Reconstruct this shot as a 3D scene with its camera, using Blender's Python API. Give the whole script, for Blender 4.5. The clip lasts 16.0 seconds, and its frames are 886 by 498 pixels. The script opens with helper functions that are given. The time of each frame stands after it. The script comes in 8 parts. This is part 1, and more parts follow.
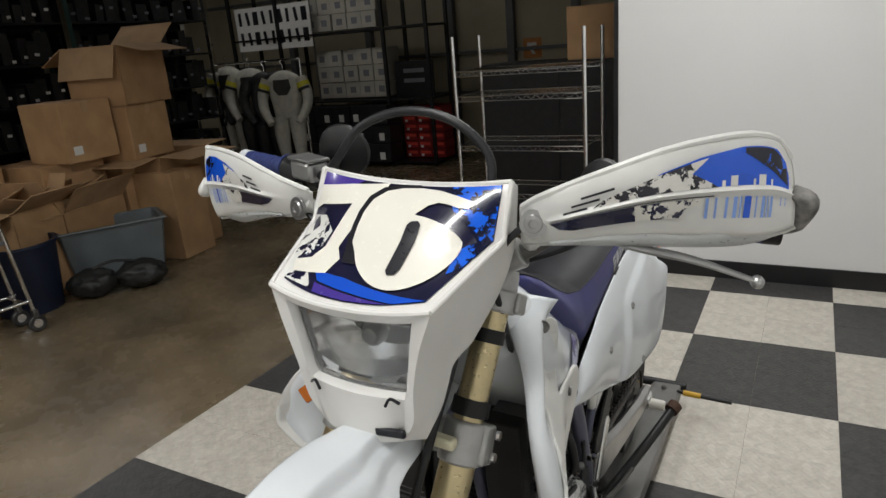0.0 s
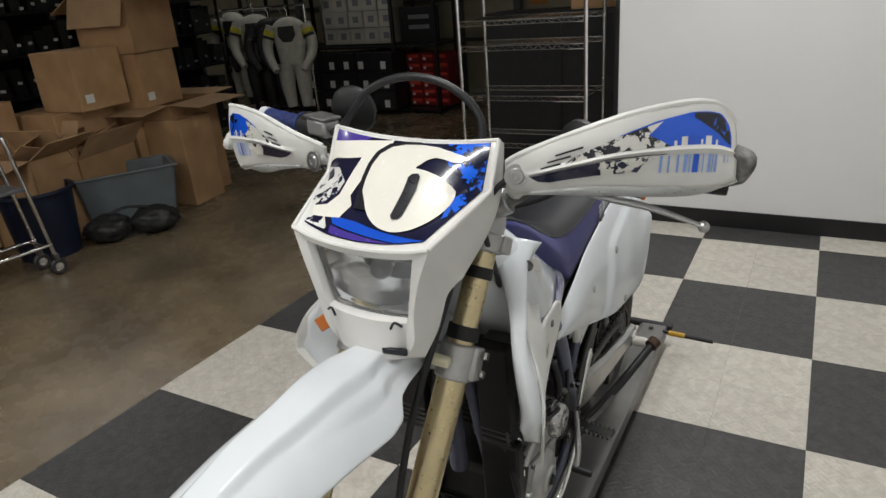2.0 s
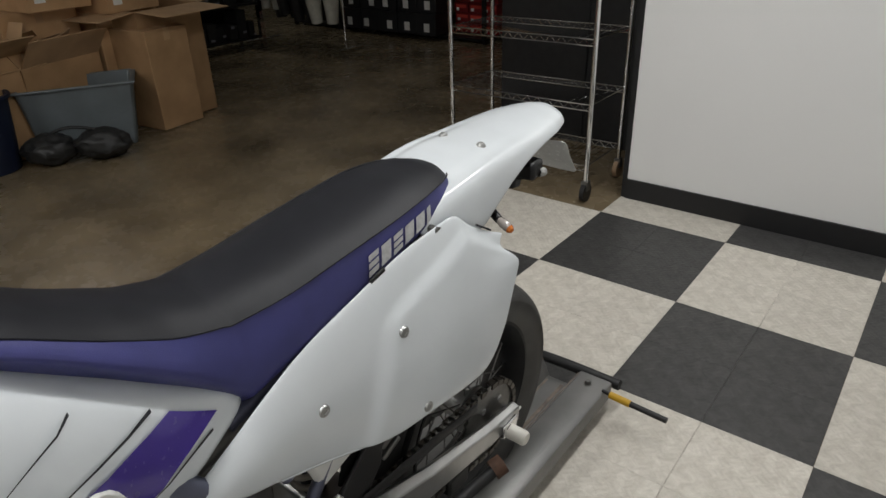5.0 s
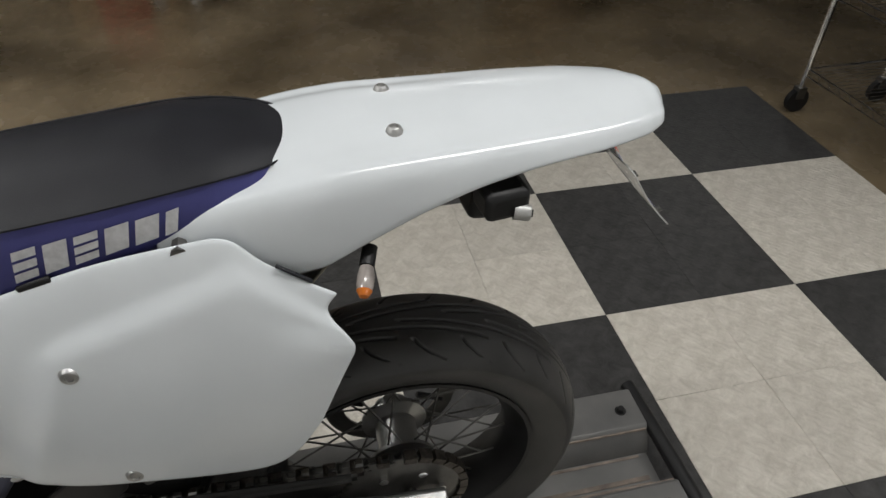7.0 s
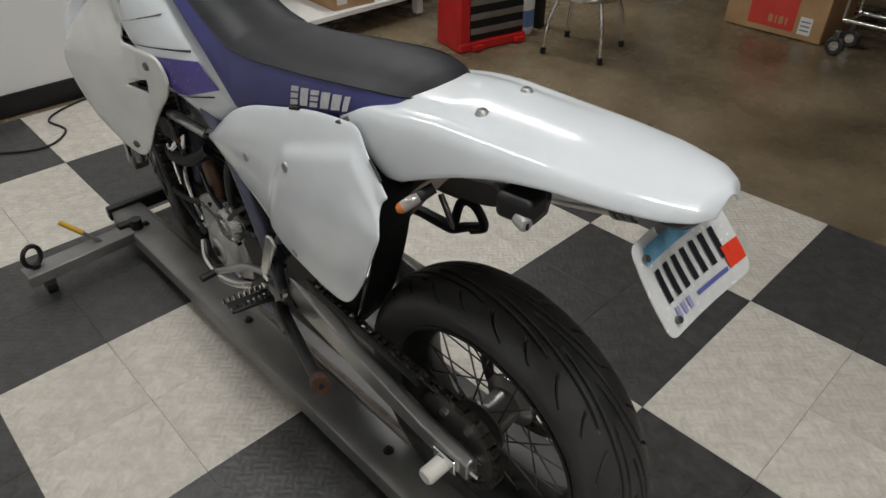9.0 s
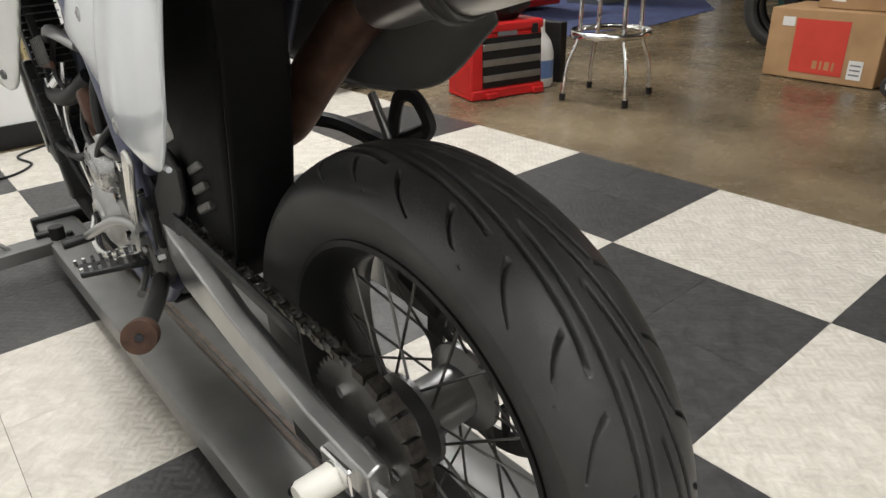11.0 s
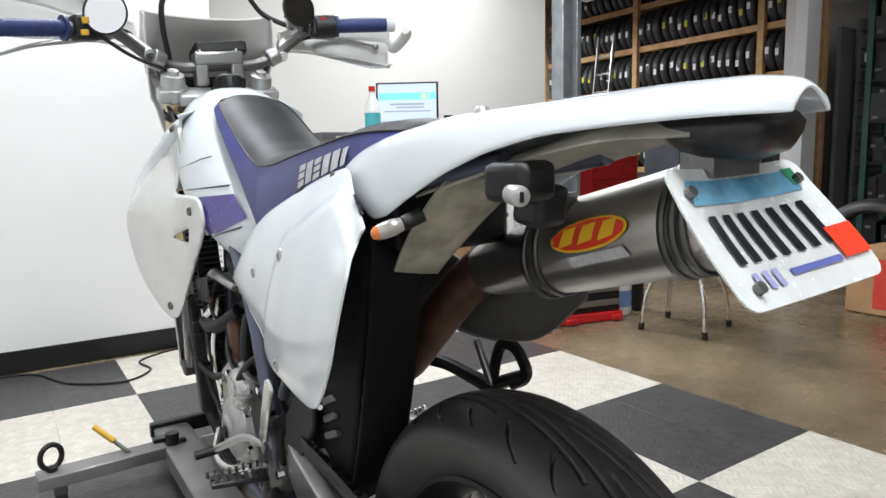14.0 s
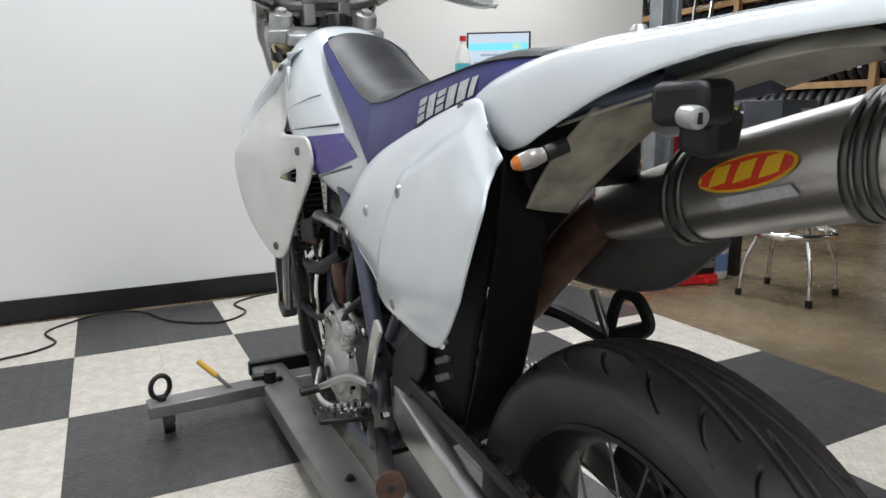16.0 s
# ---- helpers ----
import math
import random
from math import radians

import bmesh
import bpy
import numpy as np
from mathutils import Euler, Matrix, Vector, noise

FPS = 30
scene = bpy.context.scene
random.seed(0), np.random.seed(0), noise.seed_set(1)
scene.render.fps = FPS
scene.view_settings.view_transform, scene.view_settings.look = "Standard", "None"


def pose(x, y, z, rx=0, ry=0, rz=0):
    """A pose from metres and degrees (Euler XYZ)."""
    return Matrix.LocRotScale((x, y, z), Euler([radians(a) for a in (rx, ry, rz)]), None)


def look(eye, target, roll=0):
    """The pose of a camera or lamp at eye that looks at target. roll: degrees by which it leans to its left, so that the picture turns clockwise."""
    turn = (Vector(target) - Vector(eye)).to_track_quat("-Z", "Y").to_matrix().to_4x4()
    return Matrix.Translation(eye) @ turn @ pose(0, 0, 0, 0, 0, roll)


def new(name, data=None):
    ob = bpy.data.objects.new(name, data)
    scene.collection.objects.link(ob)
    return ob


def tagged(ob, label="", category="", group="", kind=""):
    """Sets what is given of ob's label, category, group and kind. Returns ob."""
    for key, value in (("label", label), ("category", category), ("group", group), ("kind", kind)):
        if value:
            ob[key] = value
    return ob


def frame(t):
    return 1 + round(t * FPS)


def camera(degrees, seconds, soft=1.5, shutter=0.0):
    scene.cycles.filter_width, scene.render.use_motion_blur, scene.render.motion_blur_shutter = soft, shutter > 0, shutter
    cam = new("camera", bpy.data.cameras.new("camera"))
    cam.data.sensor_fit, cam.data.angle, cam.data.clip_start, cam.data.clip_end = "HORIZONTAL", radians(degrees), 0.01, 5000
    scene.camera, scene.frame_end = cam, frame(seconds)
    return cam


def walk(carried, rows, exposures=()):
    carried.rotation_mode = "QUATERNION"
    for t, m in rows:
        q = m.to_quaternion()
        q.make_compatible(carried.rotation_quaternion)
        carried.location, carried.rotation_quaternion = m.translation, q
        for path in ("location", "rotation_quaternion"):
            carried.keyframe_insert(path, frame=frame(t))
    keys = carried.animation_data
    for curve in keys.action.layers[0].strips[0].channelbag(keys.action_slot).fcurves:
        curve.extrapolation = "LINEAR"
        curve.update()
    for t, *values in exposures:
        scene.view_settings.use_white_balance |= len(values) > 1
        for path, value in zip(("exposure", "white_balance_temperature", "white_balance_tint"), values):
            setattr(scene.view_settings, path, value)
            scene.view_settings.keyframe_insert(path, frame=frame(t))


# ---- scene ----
cam = camera(67.5, 16.0)
PATH = [
    (0, (-0.430, 3.195, 1.481), (0.514, 1.535, 0.884), -4.7),
    (0.5, (-0.486, 3.283, 1.526), (0.398, 1.61, 0.877), -4.3),
    (1, (-0.499, 3.348, 1.534), (0.387, 1.701, 0.826), -3.9),
    (1.5, (-0.494, 3.339, 1.53), (0.412, 1.71, 0.806), -3.8),
    (2, (-0.514, 3.316, 1.527), (0.427, 1.716, 0.784), -4.7),
    (2.5, (-0.526, 3.232, 1.529), (0.412, 1.638, 0.769), -6.1),
    (3, (-0.511, 3.045, 1.51), (0.44, 1.486, 0.694), -4.7),
    (3.5, (-0.533, 2.909, 1.5), (0.417, 1.377, 0.635), -5.6),
    (4, (-0.624, 2.71, 1.444), (0.41, 1.279, 0.504), -7.3),
    (4.2, (-0.636, 2.63, 1.43), (0.378, 1.173, 0.509), -4.6),
    (6.3, (-0.665, 1.63, 1.388), (0.79, 0.789, 0.303), -1.2),
    (6.5, (-0.654, 1.548, 1.392), (0.851, 0.883, 0.255), -1.4),
    (7, (-0.575, 1.374, 1.341), (0.919, 1.014, 0.062), 0.9),
    (7.5, (-0.539, 1.266, 1.338), (0.934, 1.287, -0.015), 0.8),
    (8, (-0.542, 1.065, 1.33), (0.897, 1.538, 0.024), -0.8),
    (8.5, (-0.547, 0.847, 1.355), (0.707, 1.745, 0.082), -1.4),
    (9, (-0.561, 0.741, 1.361), (0.551, 1.911, 0.18), -0.4),
    (9.5, (-0.416, 0.745, 1.221), (0.648, 2.005, 0.091), -0.7),
    (11.8, (-0.29, 0.815, 0.812), (0.894, 2.272, 0.112), -2.85),
    (12, (-0.316, 0.777, 0.839), (0.852, 2.265, 0.19), -2.8),
    (12.5, (-0.347, 0.735, 0.901), (0.827, 2.293, 0.459), -2.5),
    (13, (-0.362, 0.722, 0.928), (0.818, 2.293, 0.565), -2.2),
    (13.5, (-0.383, 0.714, 0.94), (0.755, 2.33, 0.645), -1.9),
    (14, (-0.405, 0.715, 0.946), (0.693, 2.364, 0.68), -1.2),
    (14.5, (-0.416, 0.717, 0.953), (0.66, 2.382, 0.698), -1.5),
    (15, (-0.417, 0.718, 0.95), (0.672, 2.373, 0.688), -0.9),
    (15.5, (-0.417, 0.744, 0.937), (0.616, 2.424, 0.614), -0.3),
    (16, (-0.443, 0.78, 0.914), (0.449, 2.526, 0.53), -0.4),
]
walk(cam, [(t, look(a, b, r)) for t, a, b, r in PATH], [(0, -0.15, 6500, 10), (4.2, -0.13, 6450, 10), (6.3, -0.35, 6500, 10), (9.7, -0.35, 6500, 10), (11.8, 1.30, 6500, 10), (12.5, 1.37, 6500, 10), (13.0, 1.39, 6400, 10), (13.5, 1.06, 6250, 10), (14.0, 0.80, 6100, 10), (15.0, 0.53, 6050, 10), (16.0, 0.42, 6100, 10)])

# ---- light ----
scene.world = bpy.data.worlds.new("world")
scene.world.use_nodes = True
scene.world.node_tree.nodes["Background"].inputs[0].default_value = (0.75, 0.82, 0.9, 1)
scene.world.node_tree.nodes["Background"].inputs[1].default_value = 0.02


# ---- materials ----
def mat(name, col, rough=0.5, metal=0.0, var=0.12, scale=6.0, bump=0.0, bscale=120.0, coat=0.0, spec=0.4, tint=None, rvar=0.08, island=0.0):
    """A surface with colour variation at two scales, uneven gloss and fine relief."""
    m = bpy.data.materials.new(name)
    m.use_nodes = True
    nt = m.node_tree
    b = nt.nodes["Principled BSDF"]
    b.inputs["Metallic"].default_value = metal
    b.inputs["Coat Weight"].default_value = coat
    b.inputs["Coat Roughness"].default_value = 0.08
    b.inputs["Specular IOR Level"].default_value = spec
    co = nt.nodes.new("ShaderNodeTexCoord")
    big = nt.nodes.new("ShaderNodeTexNoise")
    big.inputs["Scale"].default_value = scale
    big.inputs["Detail"].default_value = 6.0
    fine = nt.nodes.new("ShaderNodeTexNoise")
    fine.inputs["Scale"].default_value = bscale
    fine.inputs["Detail"].default_value = 3.0
    nt.links.new(co.outputs["Object"], big.inputs["Vector"])
    nt.links.new(co.outputs["Object"], fine.inputs["Vector"])
    mix = nt.nodes.new("ShaderNodeMix")
    mix.data_type = "RGBA"
    lo = [max(0.0, c * (1 - var)) for c in col]
    hi = list(tint) if tint else [min(1.0, c * (1 + var)) for c in col]
    mix.inputs["A"].default_value = (*lo, 1)
    mix.inputs["B"].default_value = (*hi, 1)
    ramp = nt.nodes.new("ShaderNodeMapRange")
    ramp.inputs["From Min"].default_value = 0.3
    ramp.inputs["From Max"].default_value = 0.7
    nt.links.new(big.outputs["Fac"], ramp.inputs["Value"])
    nt.links.new(ramp.outputs["Result"], mix.inputs["Factor"])
    last = mix.outputs["Result"]
    if island:
        info = nt.nodes.new("ShaderNodeObjectInfo")
        hsv = nt.nodes.new("ShaderNodeHueSaturation")
        rng = nt.nodes.new("ShaderNodeMapRange")
        rng.inputs["To Min"].default_value = 1 - island
        rng.inputs["To Max"].default_value = 1 + island
        nt.links.new(info.outputs["Random"], rng.inputs["Value"])
        nt.links.new(rng.outputs["Result"], hsv.inputs["Value"])
        nt.links.new(last, hsv.inputs["Color"])
        last = hsv.outputs["Color"]
    nt.links.new(last, b.inputs["Base Color"])
    rr = nt.nodes.new("ShaderNodeMapRange")
    rr.inputs["To Min"].default_value = max(0.02, rough - rvar)
    rr.inputs["To Max"].default_value = min(1.0, rough + rvar)
    nt.links.new(fine.outputs["Fac"], rr.inputs["Value"])
    nt.links.new(rr.outputs["Result"], b.inputs["Roughness"])
    if bump:
        bp = nt.nodes.new("ShaderNodeBump")
        bp.inputs["Strength"].default_value = bump
        bp.inputs["Distance"].default_value = 0.003
        nt.links.new(fine.outputs["Fac"], bp.inputs["Height"])
        nt.links.new(bp.outputs["Normal"], b.inputs["Normal"])
    return m


def splash(name, a, b_, c, scale, lo, hi, rough=0.2, coat=0.6):
    """A printed film with torn splashes of three colours."""
    m = mat(name, a, rough, coat=coat, var=0.03)
    nt = m.node_tree
    b = nt.nodes["Principled BSDF"]
    co = nt.nodes.new("ShaderNodeTexCoord")
    n1 = nt.nodes.new("ShaderNodeTexNoise")
    n1.inputs["Scale"].default_value, n1.inputs["Detail"].default_value, n1.inputs["Roughness"].default_value = scale, 8.0, 0.65
    nt.links.new(co.outputs["Object"], n1.inputs["Vector"])
    r = nt.nodes.new("ShaderNodeValToRGB")
    r.color_ramp.interpolation = "CONSTANT"
    e = r.color_ramp.elements
    e[0].position, e[0].color = 0.0, (*a, 1)
    e[1].position, e[1].color = lo, (*b_, 1)
    k = e.new(hi)
    k.color = (*c, 1)
    nt.links.new(n1.outputs["Fac"], r.inputs["Fac"])
    nt.links.new(r.outputs["Color"], b.inputs["Base Color"])
    return m


def glass(name, col=(1, 1, 1), rough=0.02):
    m = bpy.data.materials.new(name)
    m.use_nodes = True
    b = m.node_tree.nodes["Principled BSDF"]
    b.inputs["Base Color"].default_value = (*col, 1)
    b.inputs["Transmission Weight"].default_value = 1.0
    b.inputs["Roughness"].default_value = rough
    b.inputs["IOR"].default_value = 1.4
    return m


def glow(name, col, strength):
    m = bpy.data.materials.new(name)
    m.use_nodes = True
    b = m.node_tree.nodes["Principled BSDF"]
    b.inputs["Base Color"].default_value = (0.02, 0.02, 0.02, 1)
    b.inputs["Emission Color"].default_value = (*col, 1)
    b.inputs["Emission Strength"].default_value = strength
    return m


W_PLASTIC = mat("white_plastic", (0.69, 0.725, 0.750), 0.17, var=0.03, coat=0.35, scale=9, rvar=0.06)
W_SHELL = mat("warm_white_plastic", (0.72, 0.712, 0.685), 0.24, var=0.03, coat=0.25, scale=9, rvar=0.06)
W_GUARD = mat("aged_white_plastic", (0.71, 0.71, 0.68), 0.35, var=0.05, scale=14)
WALL_W = mat("white_wall_paint", (0.83, 0.83, 0.82), 0.6, var=0.02, scale=1.3, bump=0.05, bscale=260)
WALL_B = mat("beige_wall_paint", (0.72, 0.70, 0.655), 0.7, var=0.03, scale=1.1, bump=0.05, bscale=260)
WALL_Y = mat("faced_insulation", (0.42, 0.38, 0.27), 0.65, var=0.12, scale=2.0, bump=0.25, bscale=18)
BLACK = mat("black_plastic", (0.009, 0.009, 0.0095), 0.48, var=0.3, scale=20, bump=0.08, bscale=400)
BASE_BLK = mat("black_vinyl_base", (0.012, 0.012, 0.013), 0.45, var=0.25)
RUBBER = mat("tyre_rubber", (0.030, 0.0295, 0.029), 0.47, spec=0.65, var=0.3, scale=18, bump=0.12, bscale=500)
HOSE = mat("black_rubber_hose", (0.014, 0.0145, 0.016), 0.4, var=0.2)
SEAT_TOP = mat("black_seat_vinyl", (0.017, 0.0175, 0.021), 0.46, spec=0.22, var=0.12, scale=25, bump=0.12, bscale=700)
SEAT_SIDE = mat("indigo_seat_vinyl", (0.05, 0.052, 0.19), 0.42, var=0.1, scale=18, bump=0.12, bscale=700)
PURPLE = mat("violet_film", (0.06, 0.035, 0.26), 0.25, var=0.08, coat=0.5)
LETTER = mat("silver_print", (0.55, 0.55, 0.56), 0.5, var=0.12, scale=150)
GOLD = mat("gold_anodised", (0.64, 0.54, 0.32), 0.3, 0.85, var=0.08, scale=30)
ALU = mat("brushed_aluminium", (0.42, 0.42, 0.415), 0.34, 0.9, var=0.12, scale=14, bump=0.05, bscale=300)
CASTING = mat("cast_aluminium", (0.20, 0.20, 0.196), 0.46, 0.8, var=0.2, scale=30, bump=0.2, bscale=350)
PALE_CAST = mat("clean_casting", (0.46, 0.46, 0.45), 0.42, 0.7, var=0.12, scale=30, bump=0.15, bscale=350)
FRAME_G = mat("slate_frame_paint", (0.115, 0.123, 0.175), 0.38, 0.35, var=0.12, scale=20)
STEEL = mat("dull_steel", (0.165, 0.162, 0.155), 0.42, 0.9, var=0.25, scale=25)
CHROME = mat("chrome", (0.82, 0.82, 0.82), 0.08, 1.0, var=0.04, rvar=0.03)
ENGINE_B = mat("black_engine_paint", (0.016, 0.016, 0.0165), 0.45, 0.1, var=0.35, scale=30, bump=0.15, bscale=300)
RUST = mat("heat_browned_pipe", (0.10, 0.050, 0.033), 0.55, 0.5, var=0.35, scale=24, tint=(0.17, 0.092, 0.064))
MUFF = mat("brushed_titanium", (0.48, 0.46, 0.44), 0.34, 0.95, var=0.15, scale=12, bump=0.05, bscale=300)
CHAIN = mat("oily_chain", (0.09, 0.08, 0.07), 0.45, 0.8, var=0.4, scale=120)
DOLLY = mat("grey_painted_steel", (0.165, 0.165, 0.162), 0.36, 0.3, var=0.18, scale=5, tint=(0.245, 0.24, 0.232), bump=0.06, bscale=90)
DOLLY_RUST = mat("rusty_groove", (0.22, 0.18, 0.15), 0.6, 0.3, var=0.4, scale=30)
YELLOW = mat("yellow_grip", (0.58, 0.34, 0.025), 0.45, var=0.1)
AMBER = mat("amber_lens", (0.55, 0.15, 0.02), 0.2, var=0.1, coat=0.5)
CLEAR_L = mat("clear_lamp_lens", (0.55, 0.53, 0.5), 0.12, var=0.1, coat=0.6)
SMOKE = mat("smoked_lamp_lens", (0.012, 0.012, 0.013), 0.32, var=0.2, coat=0.1)
REFLECT = mat("lamp_reflector", (0.85, 0.85, 0.85), 0.16, 1.0, var=0.03, bump=0.25, bscale=45)
LENS = glass("headlight_glass", (0.95, 0.96, 0.96), 0.03)
LENS.node_tree.nodes["Principled BSDF"].inputs["Transmission Weight"].default_value = 0.95
MIRROR = mat("mirror_glass", (0.85, 0.86, 0.88), 0.02, 1.0, var=0.01, rvar=0.01)
CARD = mat("corrugated_cardboard", (0.38, 0.225, 0.108), 0.8, var=0.12, scale=5, bump=0.12, bscale=60, tint=(0.46, 0.285, 0.145), island=0.12)
CARD_D = mat("cardboard_flap", (0.44, 0.285, 0.155), 0.85, var=0.12, scale=7)
BIN_G = mat("grey_tote_plastic", (0.14, 0.16, 0.17), 0.45, var=0.15, scale=6)
BLUE_BIN = mat("navy_bin_plastic", (0.008, 0.013, 0.034), 0.5, var=0.2)
RED_PAINT = mat("red_plastic", (0.55, 0.02, 0.02), 0.35, var=0.12, scale=10)
RED_PRINT = mat("red_print", (0.62, 0.06, 0.04), 0.6, var=0.08)
PAPER = mat("white_label_paper", (0.75, 0.74, 0.71), 0.7, var=0.05, scale=30)
GREY_INK = mat("grey_ink", (0.18, 0.18, 0.2), 0.7, var=0.1)
INK = mat("black_ink", (0.012, 0.012, 0.016), 0.3, var=0.1)
PLATE_W = mat("plate_reflective_white", (0.72, 0.73, 0.72), 0.25, 0.15, var=0.06, scale=60, coat=0.3)
PLATE_B = mat("plate_blue_band", (0.10, 0.36, 0.62), 0.3, var=0.5, scale=35, tint=(0.25, 0.55, 0.75))
STICKER_Y = mat("yellow_film", (0.85, 0.52, 0.02), 0.3, var=0.05, coat=0.4)
STICKER_R = mat("red_film", (0.72, 0.05, 0.02), 0.3, var=0.05, coat=0.4)
WOOD = mat("pine_lumber", (0.5, 0.31, 0.14), 0.7, var=0.2, scale=9, bump=0.1, bscale=90)
BRIGHT = mat("polished_aluminium", (0.72, 0.72, 0.70), 0.22, 0.95, var=0.08, scale=30)
GALV = mat("galvanised_steel", (0.42, 0.45, 0.47), 0.4, 0.7, var=0.15, scale=12)
GREY_P = mat("grey_door_paint", (0.12, 0.125, 0.13), 0.5, var=0.12, scale=3)
BLUE_MAT = mat("blue_floor_mat", (0.07, 0.09, 0.2), 0.8, var=0.2, scale=8, bump=0.2, bscale=200)
LEATHER = mat("white_suit_leather", (0.5, 0.49, 0.43), 0.5, var=0.12, scale=20, bump=0.2, bscale=60)
SUIT_BLK = mat("black_suit_leather", (0.02, 0.02, 0.02), 0.45, var=0.3, scale=20)
SUIT_YEL = mat("yellow_suit_patch", (0.55, 0.5, 0.03), 0.5, var=0.1)
BOX_BLK = mat("black_product_box", (0.016, 0.016, 0.018), 0.5, var=0.3, scale=8)
BOX_RED = mat("red_product_box", (0.23, 0.012, 0.015), 0.5, var=0.2, scale=8)
BOX_WHT = mat("pale_product_box", (0.44, 0.42, 0.36), 0.65, var=0.1, scale=6)
GREEN_ST = mat("green_rack_paint", (0.03, 0.08, 0.07), 0.45, 0.2, var=0.2)
SCREEN = glow("monitor_screen", (0.75, 0.85, 0.95), 0.6)
SCREEN_C = glow("monitor_cyan", (0.2, 0.75, 0.85), 0.8)
SCREEN_G = glow("monitor_grey_rows", (0.35, 0.38, 0.48), 0.7)
SCREEN_Y = glow("monitor_yellow", (0.8, 0.75, 0.15), 0.8)


def tile_mat(name, lo, mid, hi, rough, relief, grain):
    m = mat(name, mid, rough, var=0.1, scale=14, bump=grain, bscale=70, island=0.06, rvar=0.12)
    nt = m.node_tree
    mix = [n for n in nt.nodes if n.type == "MIX"][0]
    mix.inputs["A"].default_value, mix.inputs["B"].default_value = (*lo, 1), (*hi, 1)
    noise_n = [n for n in nt.nodes if n.type == "TEX_NOISE"][0]
    noise_n.inputs["Scale"].default_value = 22.0
    noise_n.inputs["Roughness"].default_value = 0.7
    noise_n.inputs["Distortion"].default_value = 0.6
    # moulded tread: short bars that change direction from cell to cell, aslant to the joints
    co = [n for n in nt.nodes if n.type == "TEX_COORD"][0]
    turn = nt.nodes.new("ShaderNodeMapping")
    turn.inputs["Rotation"].default_value = (0, 0, radians(45))
    nt.links.new(co.outputs["Object"], turn.inputs["Vector"])
    cells = nt.nodes.new("ShaderNodeTexChecker")
    cells.inputs["Scale"].default_value = 1 / 0.036
    nt.links.new(turn.outputs["Vector"], cells.inputs["Vector"])
    weave = nt.nodes.new("ShaderNodeMix")
    nt.links.new(cells.outputs["Fac"], weave.inputs["Factor"])
    for way, slot in (("X", "A"), ("Y", "B")):
        bars = nt.nodes.new("ShaderNodeTexWave")
        bars.bands_direction = way
        bars.inputs["Scale"].default_value = 0.314 / 0.018
        bars.inputs["Distortion"].default_value = 3.0
        bars.inputs["Detail"].default_value = 1.0
        nt.links.new(turn.outputs["Vector"], bars.inputs["Vector"])
        nt.links.new(bars.outputs["Fac"], weave.inputs[slot])
    tread = nt.nodes.new("ShaderNodeBump")
    tread.inputs["Strength"].default_value = relief
    tread.inputs["Distance"].default_value = 0.002
    nt.links.new(weave.outputs["Result"], tread.inputs["Height"])
    old = [n for n in nt.nodes if n.type == "BUMP"][0]
    nt.links.new(tread.outputs["Normal"], old.inputs["Normal"])
    return m


TILE_W = tile_mat("white_marbled_tile", (0.44, 0.408, 0.352), (0.60, 0.558, 0.488), (0.65, 0.614, 0.548), 0.42, 0.5, 0.7)
TILE_B = tile_mat("charcoal_marbled_tile", (0.026, 0.0255, 0.0255), (0.039, 0.0385, 0.038), (0.070, 0.0685, 0.067), 0.37, 0.16, 0.35)
CONCRETE = mat("worn_sealed_concrete", (0.135, 0.102, 0.060), 0.27, var=0.4, scale=1.6, bump=0.015, bscale=9, tint=(0.245, 0.190, 0.118), rvar=0.13)


# ---- geometry helpers ----
V = Vector


def part(name, bm, material, parent=None, label="", smooth=True, bevel=0.0, sub=0, solid=0.0, sharp=40):
    """One mesh object out of a bmesh, as a part of its parent."""
    bmesh.ops.remove_doubles(bm, verts=bm.verts, dist=1e-5)
    bmesh.ops.recalc_face_normals(bm, faces=bm.faces)
    me = bpy.data.meshes.new(name)
    bm.to_mesh(me)
    bm.free()
    me.materials.append(material)
    ob = new(name, me)
    if smooth:
        for p in me.polygons:
            p.use_smooth = True
        if sharp:
            me.set_sharp_from_angle(angle=radians(sharp))
    if solid:
        s = ob.modifiers.new("thick", "SOLIDIFY")
        s.thickness, s.offset = solid, 0.0
    if bevel:
        b = ob.modifiers.new("edge", "BEVEL")
        b.width, b.segments, b.limit_method, b.angle_limit = bevel, 2, "ANGLE", radians(35)
        b.harden_normals = False
    if sub:
        s = ob.modifiers.new("round", "SUBSURF")
        s.levels = s.render_levels = sub
    if parent:
        ob.parent = parent
    if label:
        ob["label"] = label
    return ob


def thing(name, label, category, m=None, group="", kind=""):
    ob = new(name)
    if m is not None:
        ob.matrix_world = m
    return tagged(ob, label, category, group, kind)


def B():
    return bmesh.new()


def box(bm, c, s, rot=None):
    m = Matrix.Translation(c) @ (rot or Matrix()) @ Matrix.Diagonal((*s, 1))
    bmesh.ops.create_cube(bm, size=1, matrix=m)
    return bm


def rbox(c, s, rot=None):
    return box(B(), c, s, rot)


def frame_of(d):
    d = d.normalized()
    up = V((0, 0, 1)) if abs(d.z) < 0.95 else V((0, 1, 0))
    a = d.cross(up).normalized()
    return a, d.cross(a).normalized()


